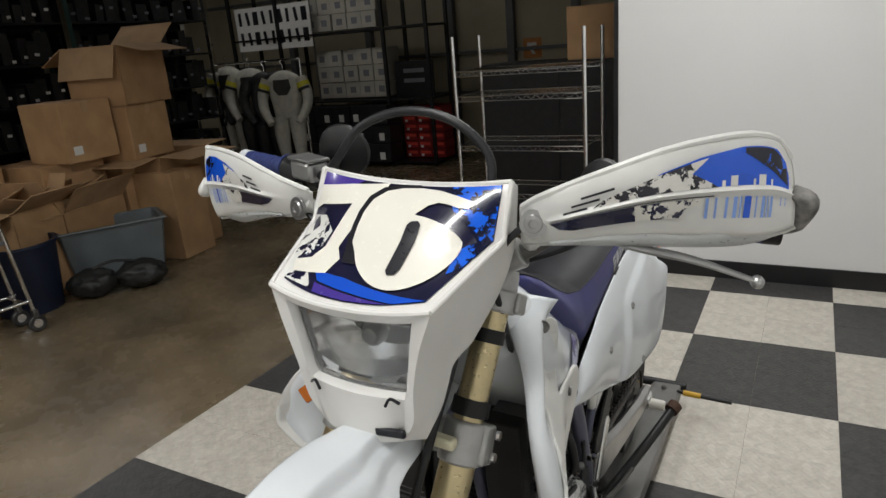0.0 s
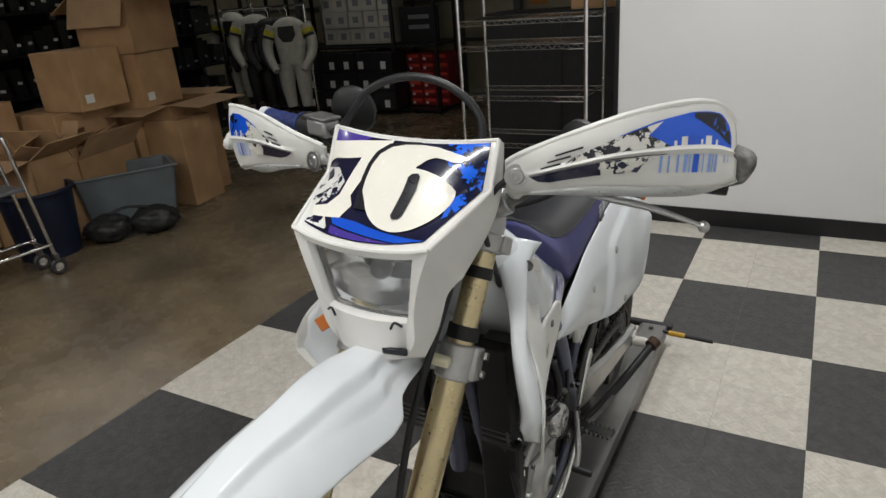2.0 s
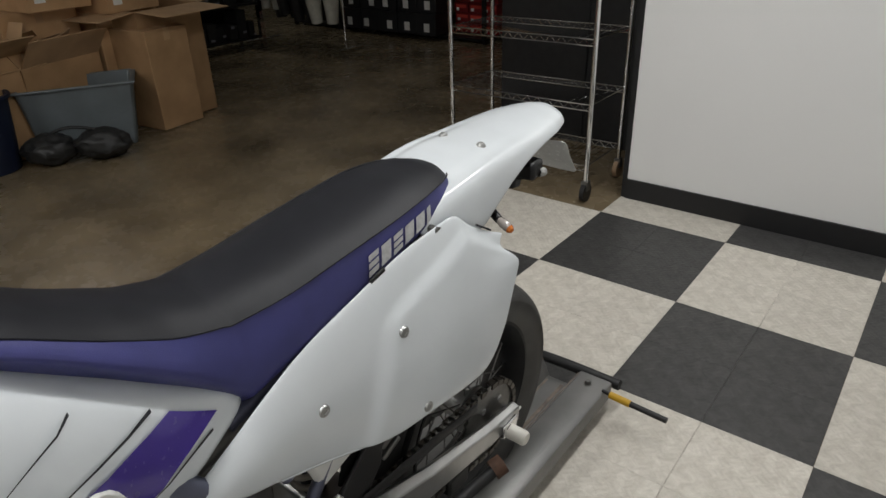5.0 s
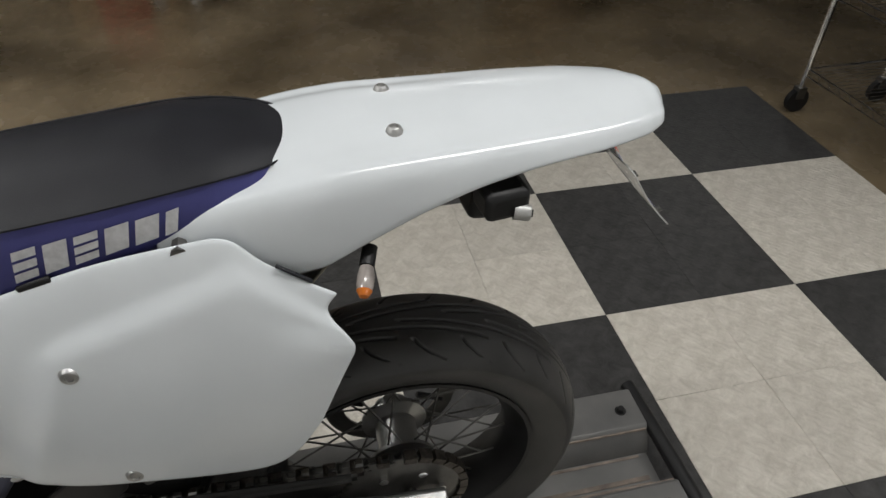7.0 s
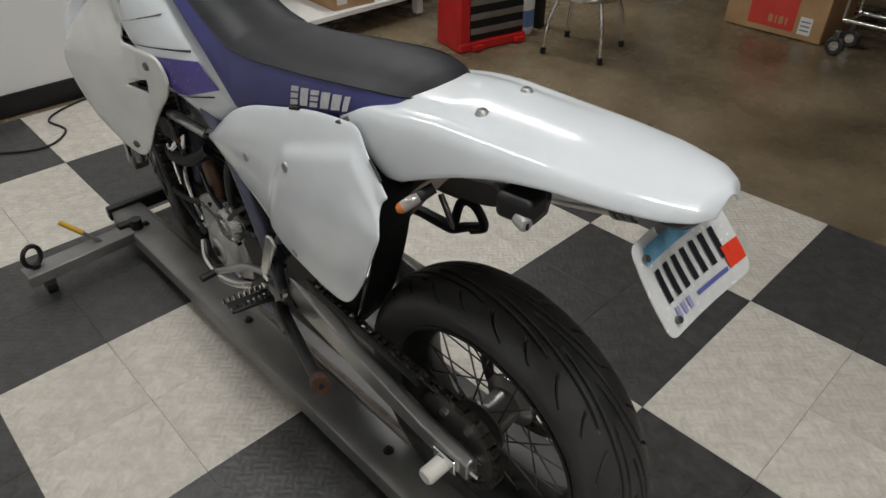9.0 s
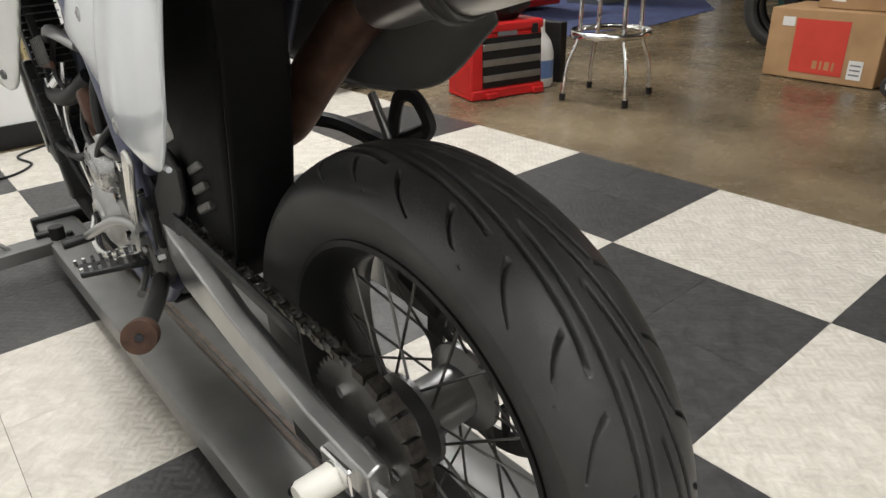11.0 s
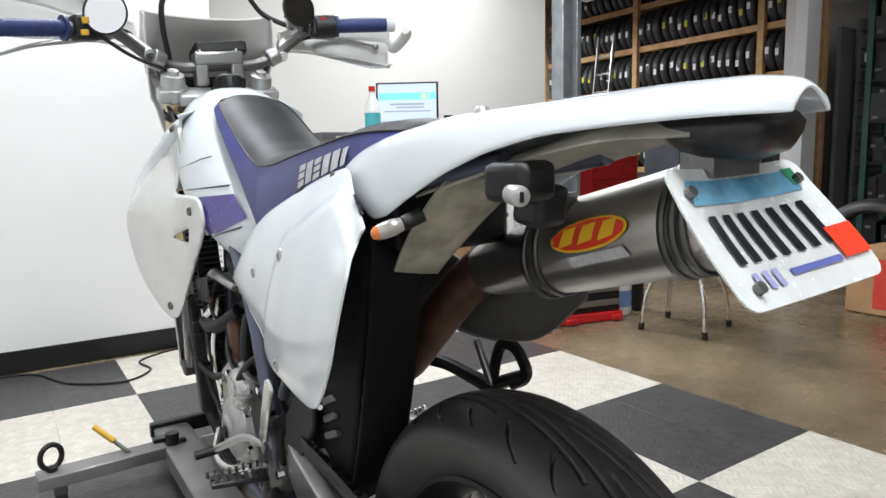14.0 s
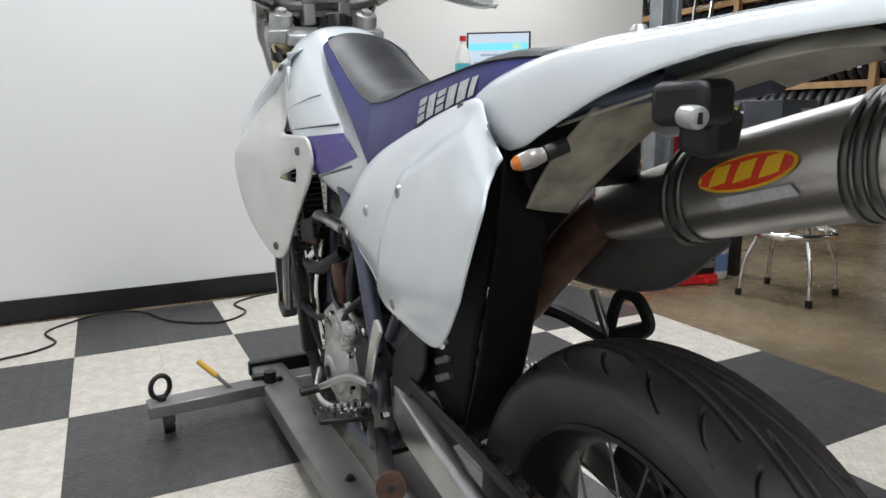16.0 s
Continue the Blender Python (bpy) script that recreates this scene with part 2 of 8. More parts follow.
def cyl(bm, p0, p1, r0, r1=None, n=14):
    p0, p1 = V(p0), V(p1)
    r1 = r0 if r1 is None else r1
    a, b = frame_of(p1 - p0)
    rings = []
    for p, r in ((p0, r0), (p1, r1)):
        rings.append([bm.verts.new(p + (a * math.cos(k * math.tau / n) + b * math.sin(k * math.tau / n)) * r) for k in range(n)])
    for k in range(n):
        bm.faces.new((rings[0][k], rings[0][(k + 1) % n], rings[1][(k + 1) % n], rings[1][k]))
    bm.faces.new(rings[0])
    bm.faces.new(rings[1])
    return bm


def curve(pts, k=6):
    """Catmull-Rom points through pts."""
    pts = [V(p) for p in pts]
    ext = [pts[0] * 2 - pts[1], *pts, pts[-1] * 2 - pts[-2]]
    out = []
    for i in range(1, len(ext) - 2):
        a, b, c, d = ext[i - 1:i + 3]
        for j in range(k):
            t = j / k
            out.append(0.5 * ((2 * b) + (c - a) * t + (2 * a - 5 * b + 4 * c - d) * t * t + (3 * b - a - 3 * c + d) * t ** 3))
    out.append(pts[-1])
    return out


def tube(bm, pts, r, n=10, k=6, flat=1.0):
    """A round bar along a smooth line; r may be one radius or one per given point."""
    line = curve(pts, k)
    rs = [r] * len(line) if not isinstance(r, (list, tuple)) else [float(np.interp(i / (len(line) - 1) * (len(r) - 1), range(len(r)), r)) for i in range(len(line))]
    prev, a = None, None
    for i, p in enumerate(line):
        d = (line[min(i + 1, len(line) - 1)] - line[max(i - 1, 0)]).normalized()
        if a is None:
            a, b = frame_of(d)
        else:
            a = (a - d * a.dot(d)).normalized()
            b = d.cross(a)
        ring = [bm.verts.new(p + (a * math.cos(q * math.tau / n) + b * flat * math.sin(q * math.tau / n)) * rs[i]) for q in range(n)]
        if prev:
            for q in range(n):
                bm.faces.new((prev[q], prev[(q + 1) % n], ring[(q + 1) % n], ring[q]))
        else:
            bm.faces.new(ring)
        prev = ring
    bm.faces.new(prev)
    return bm


def loft(bm, rings, closed=True, caps=True):
    vs = [[bm.verts.new(p) for p in r] for r in rings]
    n = len(vs[0])
    for a, b in zip(vs, vs[1:]):
        for q in range(n if closed else n - 1):
            bm.faces.new((a[q], a[(q + 1) % n], b[(q + 1) % n], b[q]))
    if caps and closed:
        bm.faces.new(vs[0])
        bm.faces.new(vs[-1])
    return bm


def lathe(bm, profile, centre, axis, n=32, closed=False):
    """profile: (radius, distance along the axis)."""
    c, ax = V(centre), V(axis).normalized()
    a, b = frame_of(ax)
    rings = []
    for k in range(n):
        w = a * math.cos(k * math.tau / n) + b * math.sin(k * math.tau / n)
        rings.append([bm.verts.new(c + w * r + ax * h) for r, h in profile])
    m = len(profile)
    for k in range(n):
        u, w = rings[k], rings[(k + 1) % n]
        for q in range(m if closed else m - 1):
            bm.faces.new((u[q], u[(q + 1) % m], w[(q + 1) % m], w[q]))
    return bm


def prism(bm, outline, lo, hi, axis="x"):
    """A flat outline given thickness along an axis; (y, z) for x, (x, z) for y, (x, y) for z."""
    def at(p, h):
        return {"x": (h, p[0], p[1]), "y": (p[0], h, p[1]), "z": (p[0], p[1], h)}[axis]
    a = [bm.verts.new(at(p, lo)) for p in outline]
    b = [bm.verts.new(at(p, hi)) for p in outline]
    bm.faces.new(a)
    bm.faces.new(b)
    for i in range(len(a)):
        j = (i + 1) % len(a)
        bm.faces.new((a[i], a[j], b[j], b[i]))
    return bm


def sheet(bm, top, low, nv=6, k=5, bulge=(0, 0, 0), power=1.0):
    """A curved skin between two lines with the same number of points."""
    a, b = curve(top, k), curve(low, k)
    w = V(bulge)
    rows = []
    for j in range(nv + 1):
        t = j / nv
        rows.append([p.lerp(q, t) + w * (4 * t * (1 - t)) ** power for p, q in zip(a, b)])
    return loft(bm, rows, closed=False, caps=False)


def grid(bm, fn, nu, nv):
    rows = [[fn(i / nu, j / nv) for i in range(nu + 1)] for j in range(nv + 1)]
    return loft(bm, rows, closed=False, caps=False)


def decal(bm, outline, fn, cuts=3):
    """A flat outline laid on a surface fn(s, t) -> place."""
    o = []
    for i, p in enumerate(outline):
        q = outline[(i + 1) % len(outline)]
        o += [(p[0], p[1]), ((p[0] + q[0]) / 2, (p[1] + q[1]) / 2)]
    vs = [bm.verts.new((s, t, 0)) for s, t in o]
    es = [bm.edges.new((vs[i], vs[(i + 1) % len(vs)])) for i in range(len(vs))]
    bmesh.ops.triangle_fill(bm, edges=es, use_beauty=True)
    bmesh.ops.subdivide_edges(bm, edges=bm.edges[:], cuts=cuts, use_grid_fill=True)
    for v in bm.verts:
        v.co = fn(v.co.x, v.co.y)
    return bm


def rot(rx=0, ry=0, rz=0):
    return pose(0, 0, 0, rx, ry, rz)


def ease(v, a, b):
    v = max(0.0, min(1.0, (v - a) / (b - a)))
    return v * v * (3 - 2 * v)


# ---- the setting ----
S = 0.61
YA, YB, XL, XE = -0.85, 4.33, -1.32, 0.585
H = 4.2

floor = tagged(part("floor", box(B(), (4.4, 2.7, -0.054), (12.4, 16.8, 0.1)), CONCRETE), "worn brown sealed concrete warehouse floor", "floor", kind="structure")


def wall(name, pts, h, z0, thick, material, label):
    """An upright wall along a line of (x, y); the line is its near face, and it thickens to the right of the way."""
    bm = B()
    ps = [V((*p, 0)) for p in pts]
    outer = []
    for i, p in enumerate(ps):
        d = (ps[min(i + 1, len(ps) - 1)] - ps[max(i - 1, 0)]).normalized()
        outer.append(p + V((d.y, -d.x, 0)) * thick)
    rings = []
    for p, q in zip(ps, outer):
        rings.append([p + V((0, 0, z0)), p + V((0, 0, h)), q + V((0, 0, h)), q + V((0, 0, z0))])
    loft(bm, rings)
    return tagged(part(name, bm, material, smooth=True, sharp=30), label, "wall" if h > 1 else "baseboard", kind="structure")


def arc2(cx, cy, r, a0, a1, n=8):
    return [(cx + r * math.cos(radians(a0 + (a1 - a0) * i / n)), cy + r * math.sin(radians(a0 + (a1 - a0) * i / n))) for i in range(n + 1)]


RC = 0.42
cove = [(XE, YB)] + arc2(XL + RC, YB - RC, RC, 90, 180) + arc2(XL + RC, YA + RC, RC, 180, 270) + [(XE, YA)]
wall("wall_cove", cove[::-1], H, 0.0, -0.12, WALL_W, "smooth white painted wall with rounded corners")
base = [(XE, YB - 0.012)] + arc2(XL + RC, YB - RC, RC - 0.012, 90, 180) + arc2(XL + RC, YA + RC, RC - 0.012, 180, 270) + [(XE, YA + 0.012)]
wall("baseboard", base[::-1], 0.105, 0.0, -0.0115, BASE_BLK, "black vinyl base along the white wall")
tagged(part("trim", rbox((XE + 0.013, YA - 0.06, H / 2), (0.024, 0.13, H)), BASE_BLK), "black end trim of the white wall", "trim", kind="structure")
wall("wall_north", [(3.63, 5.12), (0.45, 5.12)], H, 0.0, 0.12, WALL_B, "beige painted block wall beside the doorway")
wall("wall_north_lintel", [(7.6, 5.12), (3.63, 5.12)], H, 3.3, 0.12, WALL_B, "beige wall over the doorway")
wall("wall_north_end", [(10.4, 5.12), (7.6, 5.12)], H, 0.0, 0.12, WALL_B, "beige wall past the doorway")
wall("wall_far_north", [(9.6, 11.0), (2.5, 11.0)], H, 0.0, 0.12, WALL_B, "pale wall behind the tyre racks")
wall("wall_east", [(10.4, -5.6), (10.4, 5.12)], H, 0.0, 0.12, WALL_Y, "dim insulated warehouse wall")
wall("wall_south", [(-1.6, -5.6), (10.4, -5.6)], H, 0.0, 0.12, WALL_Y, "yellowish insulated metal warehouse wall")
wall("wall_west", [(-1.6, 11.0), (-1.6, -5.6)], H, 0.0, 0.12, WALL_B, "plain warehouse wall behind the booth")
wall("wall_tyre_room", [(9.6, 5.12), (9.6, 11.0)], H, 0.0, 0.12, WALL_B, "plain wall of the tyre room")
tagged(part("ceiling", rbox((4.4, 2.7, H + 0.05), (12.4, 16.8, 0.1)), mat("ceiling_deck", (0.35, 0.35, 0.34), 0.8, var=0.1), smooth=False), "dull grey warehouse ceiling", "ceiling", kind="structure")

# steel girts and columns on the south wall
for i, z in enumerate((0.75, 1.30, 2.3, 3.3)):
    tagged(part("wall_girt", rbox((4.4, -5.56, z), (11.5, 0.06, 0.045)), GREY_P, smooth=False), "dark steel wall girt", "trim", kind="structure")
for x in (0.6, 1.45, 2.3, 3.2, 4.1, 5.5, 7.0):
    tagged(part("wall_column", rbox((x, -5.53, H / 2), (0.10, 0.1, H)), GREY_P, smooth=False), "dark steel wall column", "trim", kind="structure")
sn = thing("wall_sign", "small orange safety sign on the insulated wall", "sign", pose(2.93, -5.595, 1.30))
part("board", rbox((0, 0, 0), (0.26, 0.01, 0.26)), mat("orange_sign", (0.5, 0.2, 0.05), 0.5), sn, smooth=False)
part("mark", prism(B(), [(-0.06, 0.07), (0.07, 0.07), (0.07, 0.03), (0.0, -0.08), (-0.045, -0.08), (0.02, 0.03), (-0.06, 0.03)], 0.006, 0.012, "y"), PAPER, sn, "white figure", smooth=False)

# floor tiles, 305 mm square, laid two by two
T = 0.305
tile_me = {}
for key, material in (("w", TILE_W), ("b", TILE_B)):
    bm = box(B(), (0, 0, -0.002), (T - 0.0012, T - 0.0012, 0.004))
    me = bpy.data.meshes.new("floor_tile")
    bm.to_mesh(me)
    bm.free()
    me.materials.append(material)
    tile_me[key] = me
for i in range(-4, 6):
    for j in range(-3, 16):
        x, y = (i + 0.5) * T, (j + 0.5) * T
        if j < -2 and x > XE or y > YB and x < XE - 0.1 and i < 1:
            continue
        dark = (math.floor(i / 2) + math.floor(j / 2)) % 2
        ob = new("floor_tile", tile_me["b" if dark else "w"])
        ob.parent = floor
        ob.matrix_world = pose(x, y, 0.0)

# ---- ceiling lamps ----
def strip_light(x, y, z, length, along, power, label, width=0.14, spread=180):
    t = thing("ceiling_light", label, "lamp", pose(x, y, z, 0, 0, 90 if along == "y" else 0), group="ceiling lights")
    part("housing", rbox((0, 0, 0.05), (length + 0.06, width + 0.05, 0.06)), WALL_W, t, bevel=0.006)
    for q in (-0.4, 0.4):
        part("hanger", cyl(B(), (length * q, 0, 0.08), (length * q, 0, H - z), 0.004, n=6), STEEL, t)
    lamp = bpy.data.lights.new("tube_light", "AREA")
    lamp.shape, lamp.size, lamp.size_y, lamp.energy = "RECTANGLE", length, width, power
    lamp.spread = radians(spread)
    lamp.color = (0.99, 0.985, 0.965)
    ob = new("tube_light", lamp)
    ob.parent = t
    ob.location = (0, 0, 0.012)
    return t


for x, y, along, p in ((0.0, 0.3, "y", 40), (0.0, 3.6, "y", 40), (2.3, 4.2, "y", 52), (5.6, 7.6, "x", 70), (6.2, 9.6, "x", 60), (6.4, -0.4, "y", 18), (5.0, -2.8, "x", 8), (7.2, 3.4, "y", 4)):
    strip_light(x, y, 3.1, 2.3, along, p, "hanging fluorescent strip light", spread=155 if x < 2.5 else 180)

# ---- the motorcycle: x to its right, y ahead, z up, from under the rear axle ----
bike = thing("motorcycle", "white and blue supermoto motorcycle upright on a steel dolly", "motorcycle", pose(0.11, 1.295, 0.035, 0, -2.4, 0))
R0 = 0.314


def mir(pts, s):
    return [(p[0] * s, *p[1:]) for p in pts]


def tyre(bm, c, R, w, n=960, m=110, seed=0.0):
    """A road tyre with cut grooves."""
    c = V(c)
    rim = 0.222
    rings = []
    prof = []
    for j in range(m + 1):
        a = -1 + 2 * j / m
        x = w / 2 * math.sin(a * 1.35) / math.sin(1.35)
        r = R - (R - rim - 0.035) * (1 - math.cos(a * 1.35)) / (1 - math.cos(1.35)) * 0.62
        prof.append((a, x, r))
    prof = [(-1.2, -w * 0.46, rim + 0.028), (-1.25, -w * 0.36, rim)] [::-1] + prof + [(1.2, w * 0.46, rim + 0.028), (1.25, w * 0.36, rim)]
    P = math.tau / 27
    Q = math.tau / 7
    for k in range(n):
        th = k * math.tau / n
        ring = []
        for a, x, r in prof:
            d = 0.0
            s = 1 if a >= 0 else -1
            u = abs(a)
            # slanting curved cuts on the shoulders
            ph = (th + (0.0 if s > 0 else P / 2) + seed - 0.36 * (u - 0.30) + 0.034 * math.sin(6.0 * (u - 0.30))) % P
            top = 0.80 if int((th + 0.3 * P) / P) % 2 else 0.70
            if 0.36 < u < top:
                d = 0.007 * max(0.0, min(1.0, 1.7 - abs(ph - P * 0.5) / 0.0064, (u - 0.36) * 22, (top - u) * 16))
            # long sweeping cuts near the crown that overlap in pairs
            for q in (0.0, 0.5):
                ph2 = ((th + (0.0 if s > 0 else Q * 0.25) + seed) / Q + q) % 1.0
                way = 0.05 + 0.27 * ph2 + 0.9 * max(0.0, ph2 - 0.80) ** 2
                d = max(d, 0.0065 * max(0.0, min(1.0, 1.6 - abs(u - way) / 0.019, ph2 * 24, (1 - ph2) * 24)))
            rr = r - d
            ring.append(c + V((x, rr * math.cos(th), rr * math.sin(th))))
        rings.append(ring)
    vs = [[bm.verts.new(p) for p in r] for r in rings]
    for k in range(n):
        u, v = vs[k], vs[(k + 1) % n]
        for q in range(len(u) - 1):
            bm.faces.new((u[q], u[q + 1], v[q + 1], v[q]))
    return bm


def wheel(name, c, w, rim_w, label, hub_r, disc_x, disc_r):
    c = V(c)
    rp = [(0.224, -rim_w / 2), (0.224, -rim_w / 2 + 0.008), (0.212, -rim_w / 2 + 0.012), (0.202, -rim_w * 0.25), (0.196, 0), (0.202, rim_w * 0.25), (0.212, rim_w / 2 - 0.012), (0.224, rim_w / 2 - 0.008), (0.224, rim_w / 2), (0.217, rim_w / 2), (0.206, rim_w / 2 - 0.014), (0.19, 0.012), (0.19, -0.012), (0.206, -rim_w / 2 + 0.014), (0.217, -rim_w / 2)]
    wh = part(name, lathe(B(), rp, c, (1, 0, 0), 72, closed=True), BLACK, bike, label)
    t = part("tyre", tyre(B(), c, R0 if "rear" in name else 0.297, w, 1500 if "rear" in name else 320, 190 if "rear" in name else 40), RUBBER, wh, "road tyre with cut diagonal grooves", sharp=0)
    part("hub", lathe(B(), [(0.0, -0.075), (0.03, -0.075), (0.03, -0.05), (hub_r, -0.045), (hub_r, -0.038), (hub_r * 0.62, -0.03), (hub_r * 0.62, 0.03), (hub_r, 0.038), (hub_r, 0.045), (0.03, 0.05), (0.03, 0.075), (0.0, 0.075)], c, (1, 0, 0), 32), ALU, wh, "aluminium hub")
    for k in range(32):
        side = 1 if k % 2 else -1
        lean = (1 if (k // 2) % 2 else -1) * 0.42
        a = k * math.tau / 32
        p0 = c + V((side * 0.04, hub_r * 0.95 * math.cos(a + lean), hub_r * 0.95 * math.sin(a + lean)))
        p1 = c + V((side * 0.008, 0.197 * math.cos(a), 0.197 * math.sin(a)))
        part("spoke", cyl(B(), p0, p1, 0.0019, n=5), STEEL, wh)
    if disc_r:
        d = [(disc_r, -0.002), (disc_r, 0.002), (disc_r - 0.033, 0.002), (disc_r - 0.033, -0.002)]
        part("brake_disc", lathe(B(), d, c + V((disc_x, 0, 0)), (1, 0, 0), 48, closed=True), STEEL, wh, "drilled steel brake disc")
        for k in range(6):
            a = k * math.tau / 6
            bm = cyl(B(), c + V((disc_x, 0.05 * math.cos(a), 0.05 * math.sin(a))), c + V((disc_x, (disc_r - 0.02) * math.cos(a + 0.25), (disc_r - 0.02) * math.sin(a + 0.25))), 0.006, n=6)
            part("disc_spoke", bm, BLACK, wh)
    return wh


rear = wheel("rear_wheel", (0, -0.008, R0), 0.148, 0.115, "black spoked rear wheel", 0.058, 0.085, 0.12)
front = wheel("front_wheel", (0, 1.475, 0.297), 0.122, 0.095, "black spoked front wheel", 0.045, -0.075, 0.15)
# the steering is turned a little to the right
steer = Matrix.Translation((0, 1.10, 0)) @ rot(0, 0, -9).to_4x4() @ Matrix.Translation((0, -1.10, 0))
for ob in [front] + list(front.children):
    ob.data.transform(steer)
# rear sprocket with teeth
bm = B()
o = []
for k in range(42 * 2):
    a = k * math.tau / 84
    r = 0.104 if k % 2 else 0.097
    o.append((r * math.cos(a), R0 + r * math.sin(a)))
prism(bm, o, -0.098, -0.092)
part("sprocket", bm, STEEL, rear, "dark steel rear sprocket")
for k in range(6):
    a = k * math.tau / 6
    bm = cyl(B(), (-0.105, 0.062 * math.cos(a), R0 + 0.062 * math.sin(a)), (-0.085, 0.062 * math.cos(a), R0 + 0.062 * math.sin(a)), 0.008, n=6)
    part("sprocket_bolt", bm, CHROME, rear)

# axle, adjusters and sliders
part("rear_axle", cyl(B(), (-0.15, -0.01, R0), (0.15, -0.01, R0), 0.011), STEEL, bike)
part("axle_slider", lathe(B(), [(0.0, -0.03), (0.014, -0.03), (0.0175, -0.024), (0.0175, 0.02), (0.012, 0.024)], (-0.163, -0.012, R0 - 0.008), (1, 0, 0), 20), mat("white_nylon", (0.72, 0.70, 0.64), 0.4), bike, "white nylon axle slider")

# swingarm
def arm(s):
    bm = B()
    st = [(0.58, 0.395, 0.045, 0.016), (0.45, 0.385, 0.052, 0.019), (0.25, 0.352, 0.036, 0.016), (0.05, 0.325, 0.028, 0.015), (-0.065, 0.316, 0.026, 0.014)]
    xs = [0.085, 0.105, 0.118, 0.125, 0.126]
    rings = []
    for (y, z, h, w), x in zip(st, xs):
        rings.append([(s * (x - w), y, z - h * 0.7), (s * (x - w * 0.3), y, z - h), (s * (x + w), y, z - h * 0.8), (s * (x + w), y, z + h * 0.8), (s * (x - w * 0.3), y, z + h), (s * (x - w), y, z + h * 0.7)])
    return loft(bm, rings)


sw = part("swingarm", arm(-1), ALU, bike, "bare aluminium swingarm", sharp=30, bevel=0.003)
part("swingarm_side", arm(1), ALU, bike, sharp=30, bevel=0.003)
part("swingarm_bridge", rbox((0, 0.42, 0.385), (0.2, 0.09, 0.07)), ALU, bike, bevel=0.01)
for s in (-1, 1):
    part("axle_block", rbox((s * 0.143, -0.015, R0), (0.012, 0.055, 0.036)), CHROME, bike, bevel=0.003)
    part("adjuster_bolt", cyl(B(), (s * 0.128, -0.06, R0), (s * 0.128, -0.085, R0), 0.006, n=6), CHROME, bike)

# chain: upper and lower runs of links
fs = V((-0.095, 0.60, 0.41))
for top in (1, -1):
    p0 = V((-0.095, 0.0, R0 + top * 0.1))
    p1 = fs + V((0, 0, top * 0.034))
    cnt = 30
    for k in range(cnt):
        a = p0.lerp(p1, (k + 0.5) / cnt)
        sag = -0.016 * math.sin(math.pi * (k + 0.5) / cnt) * (1 if top < 0 else 0.2)
        bm = B()
        d = (p1 - p0).normalized()
        ang = math.degrees(math.atan2(d.z, d.y))
        for q in (-1, 1):
            box(bm, a + V((q * (0.0075 if k % 2 else 0.0052), 0, sag)), (0.0018, 0.0185, 0.013), rot(ang, 0, 0))
        cyl(bm, a + d * 0.006 + V((-0.0095, 0, sag)), a + d * 0.006 + V((0.0095, 0, sag)), 0.0045, n=7)
        part("chain_link", bm, CHAIN if k % 2 else STEEL, bike, smooth=False)
for k in range(13):
    a = math.pi / 2 + (k + 0.5) * math.pi / 13
    bm = box(B(), (-0.095, 0.1 * math.cos(a), R0 + 0.1 * math.sin(a)), (0.018, 0.02, 0.013), rot(math.degrees(a) - 90, 0, 0))
    part("chain_link", bm, CHAIN, bike, smooth=False)
# chain guard and guide
part("chain_guard", sheet(B(), [(-0.118, 0.42, 0.47), (-0.118, 0.25, 0.455), (-0.118, 0.08, 0.435)], [(-0.118, 0.42, 0.445), (-0.118, 0.25, 0.43), (-0.118, 0.08, 0.415)], 2), BLACK, bike, "black chain guard", solid=0.003)
part("chain_guide", rbox((-0.098, 0.13, 0.245), (0.03, 0.07, 0.05)), BLACK, bike, bevel=0.006)

# rear brake caliper, right side
part("rear_caliper", rbox((0.088, 0.10, 0.40), (0.05, 0.09, 0.05), rot(25)), BLACK, bike, "black rear brake caliper", bevel=0.008)

# ---- fork, wheel end ----
FD = V((0, math.sin(radians(28)), -math.cos(radians(28))))
FP = V((0.006, 1.175, 0.90))


def on_fork(x, d, off=0.0):
    """A place d metres down the fork from the lower clamp, off metres ahead of it."""
    return V((x + 0.06 * d, 0, 0)) + FP + FD * d + V((0, -FD.z, FD.y)) * off


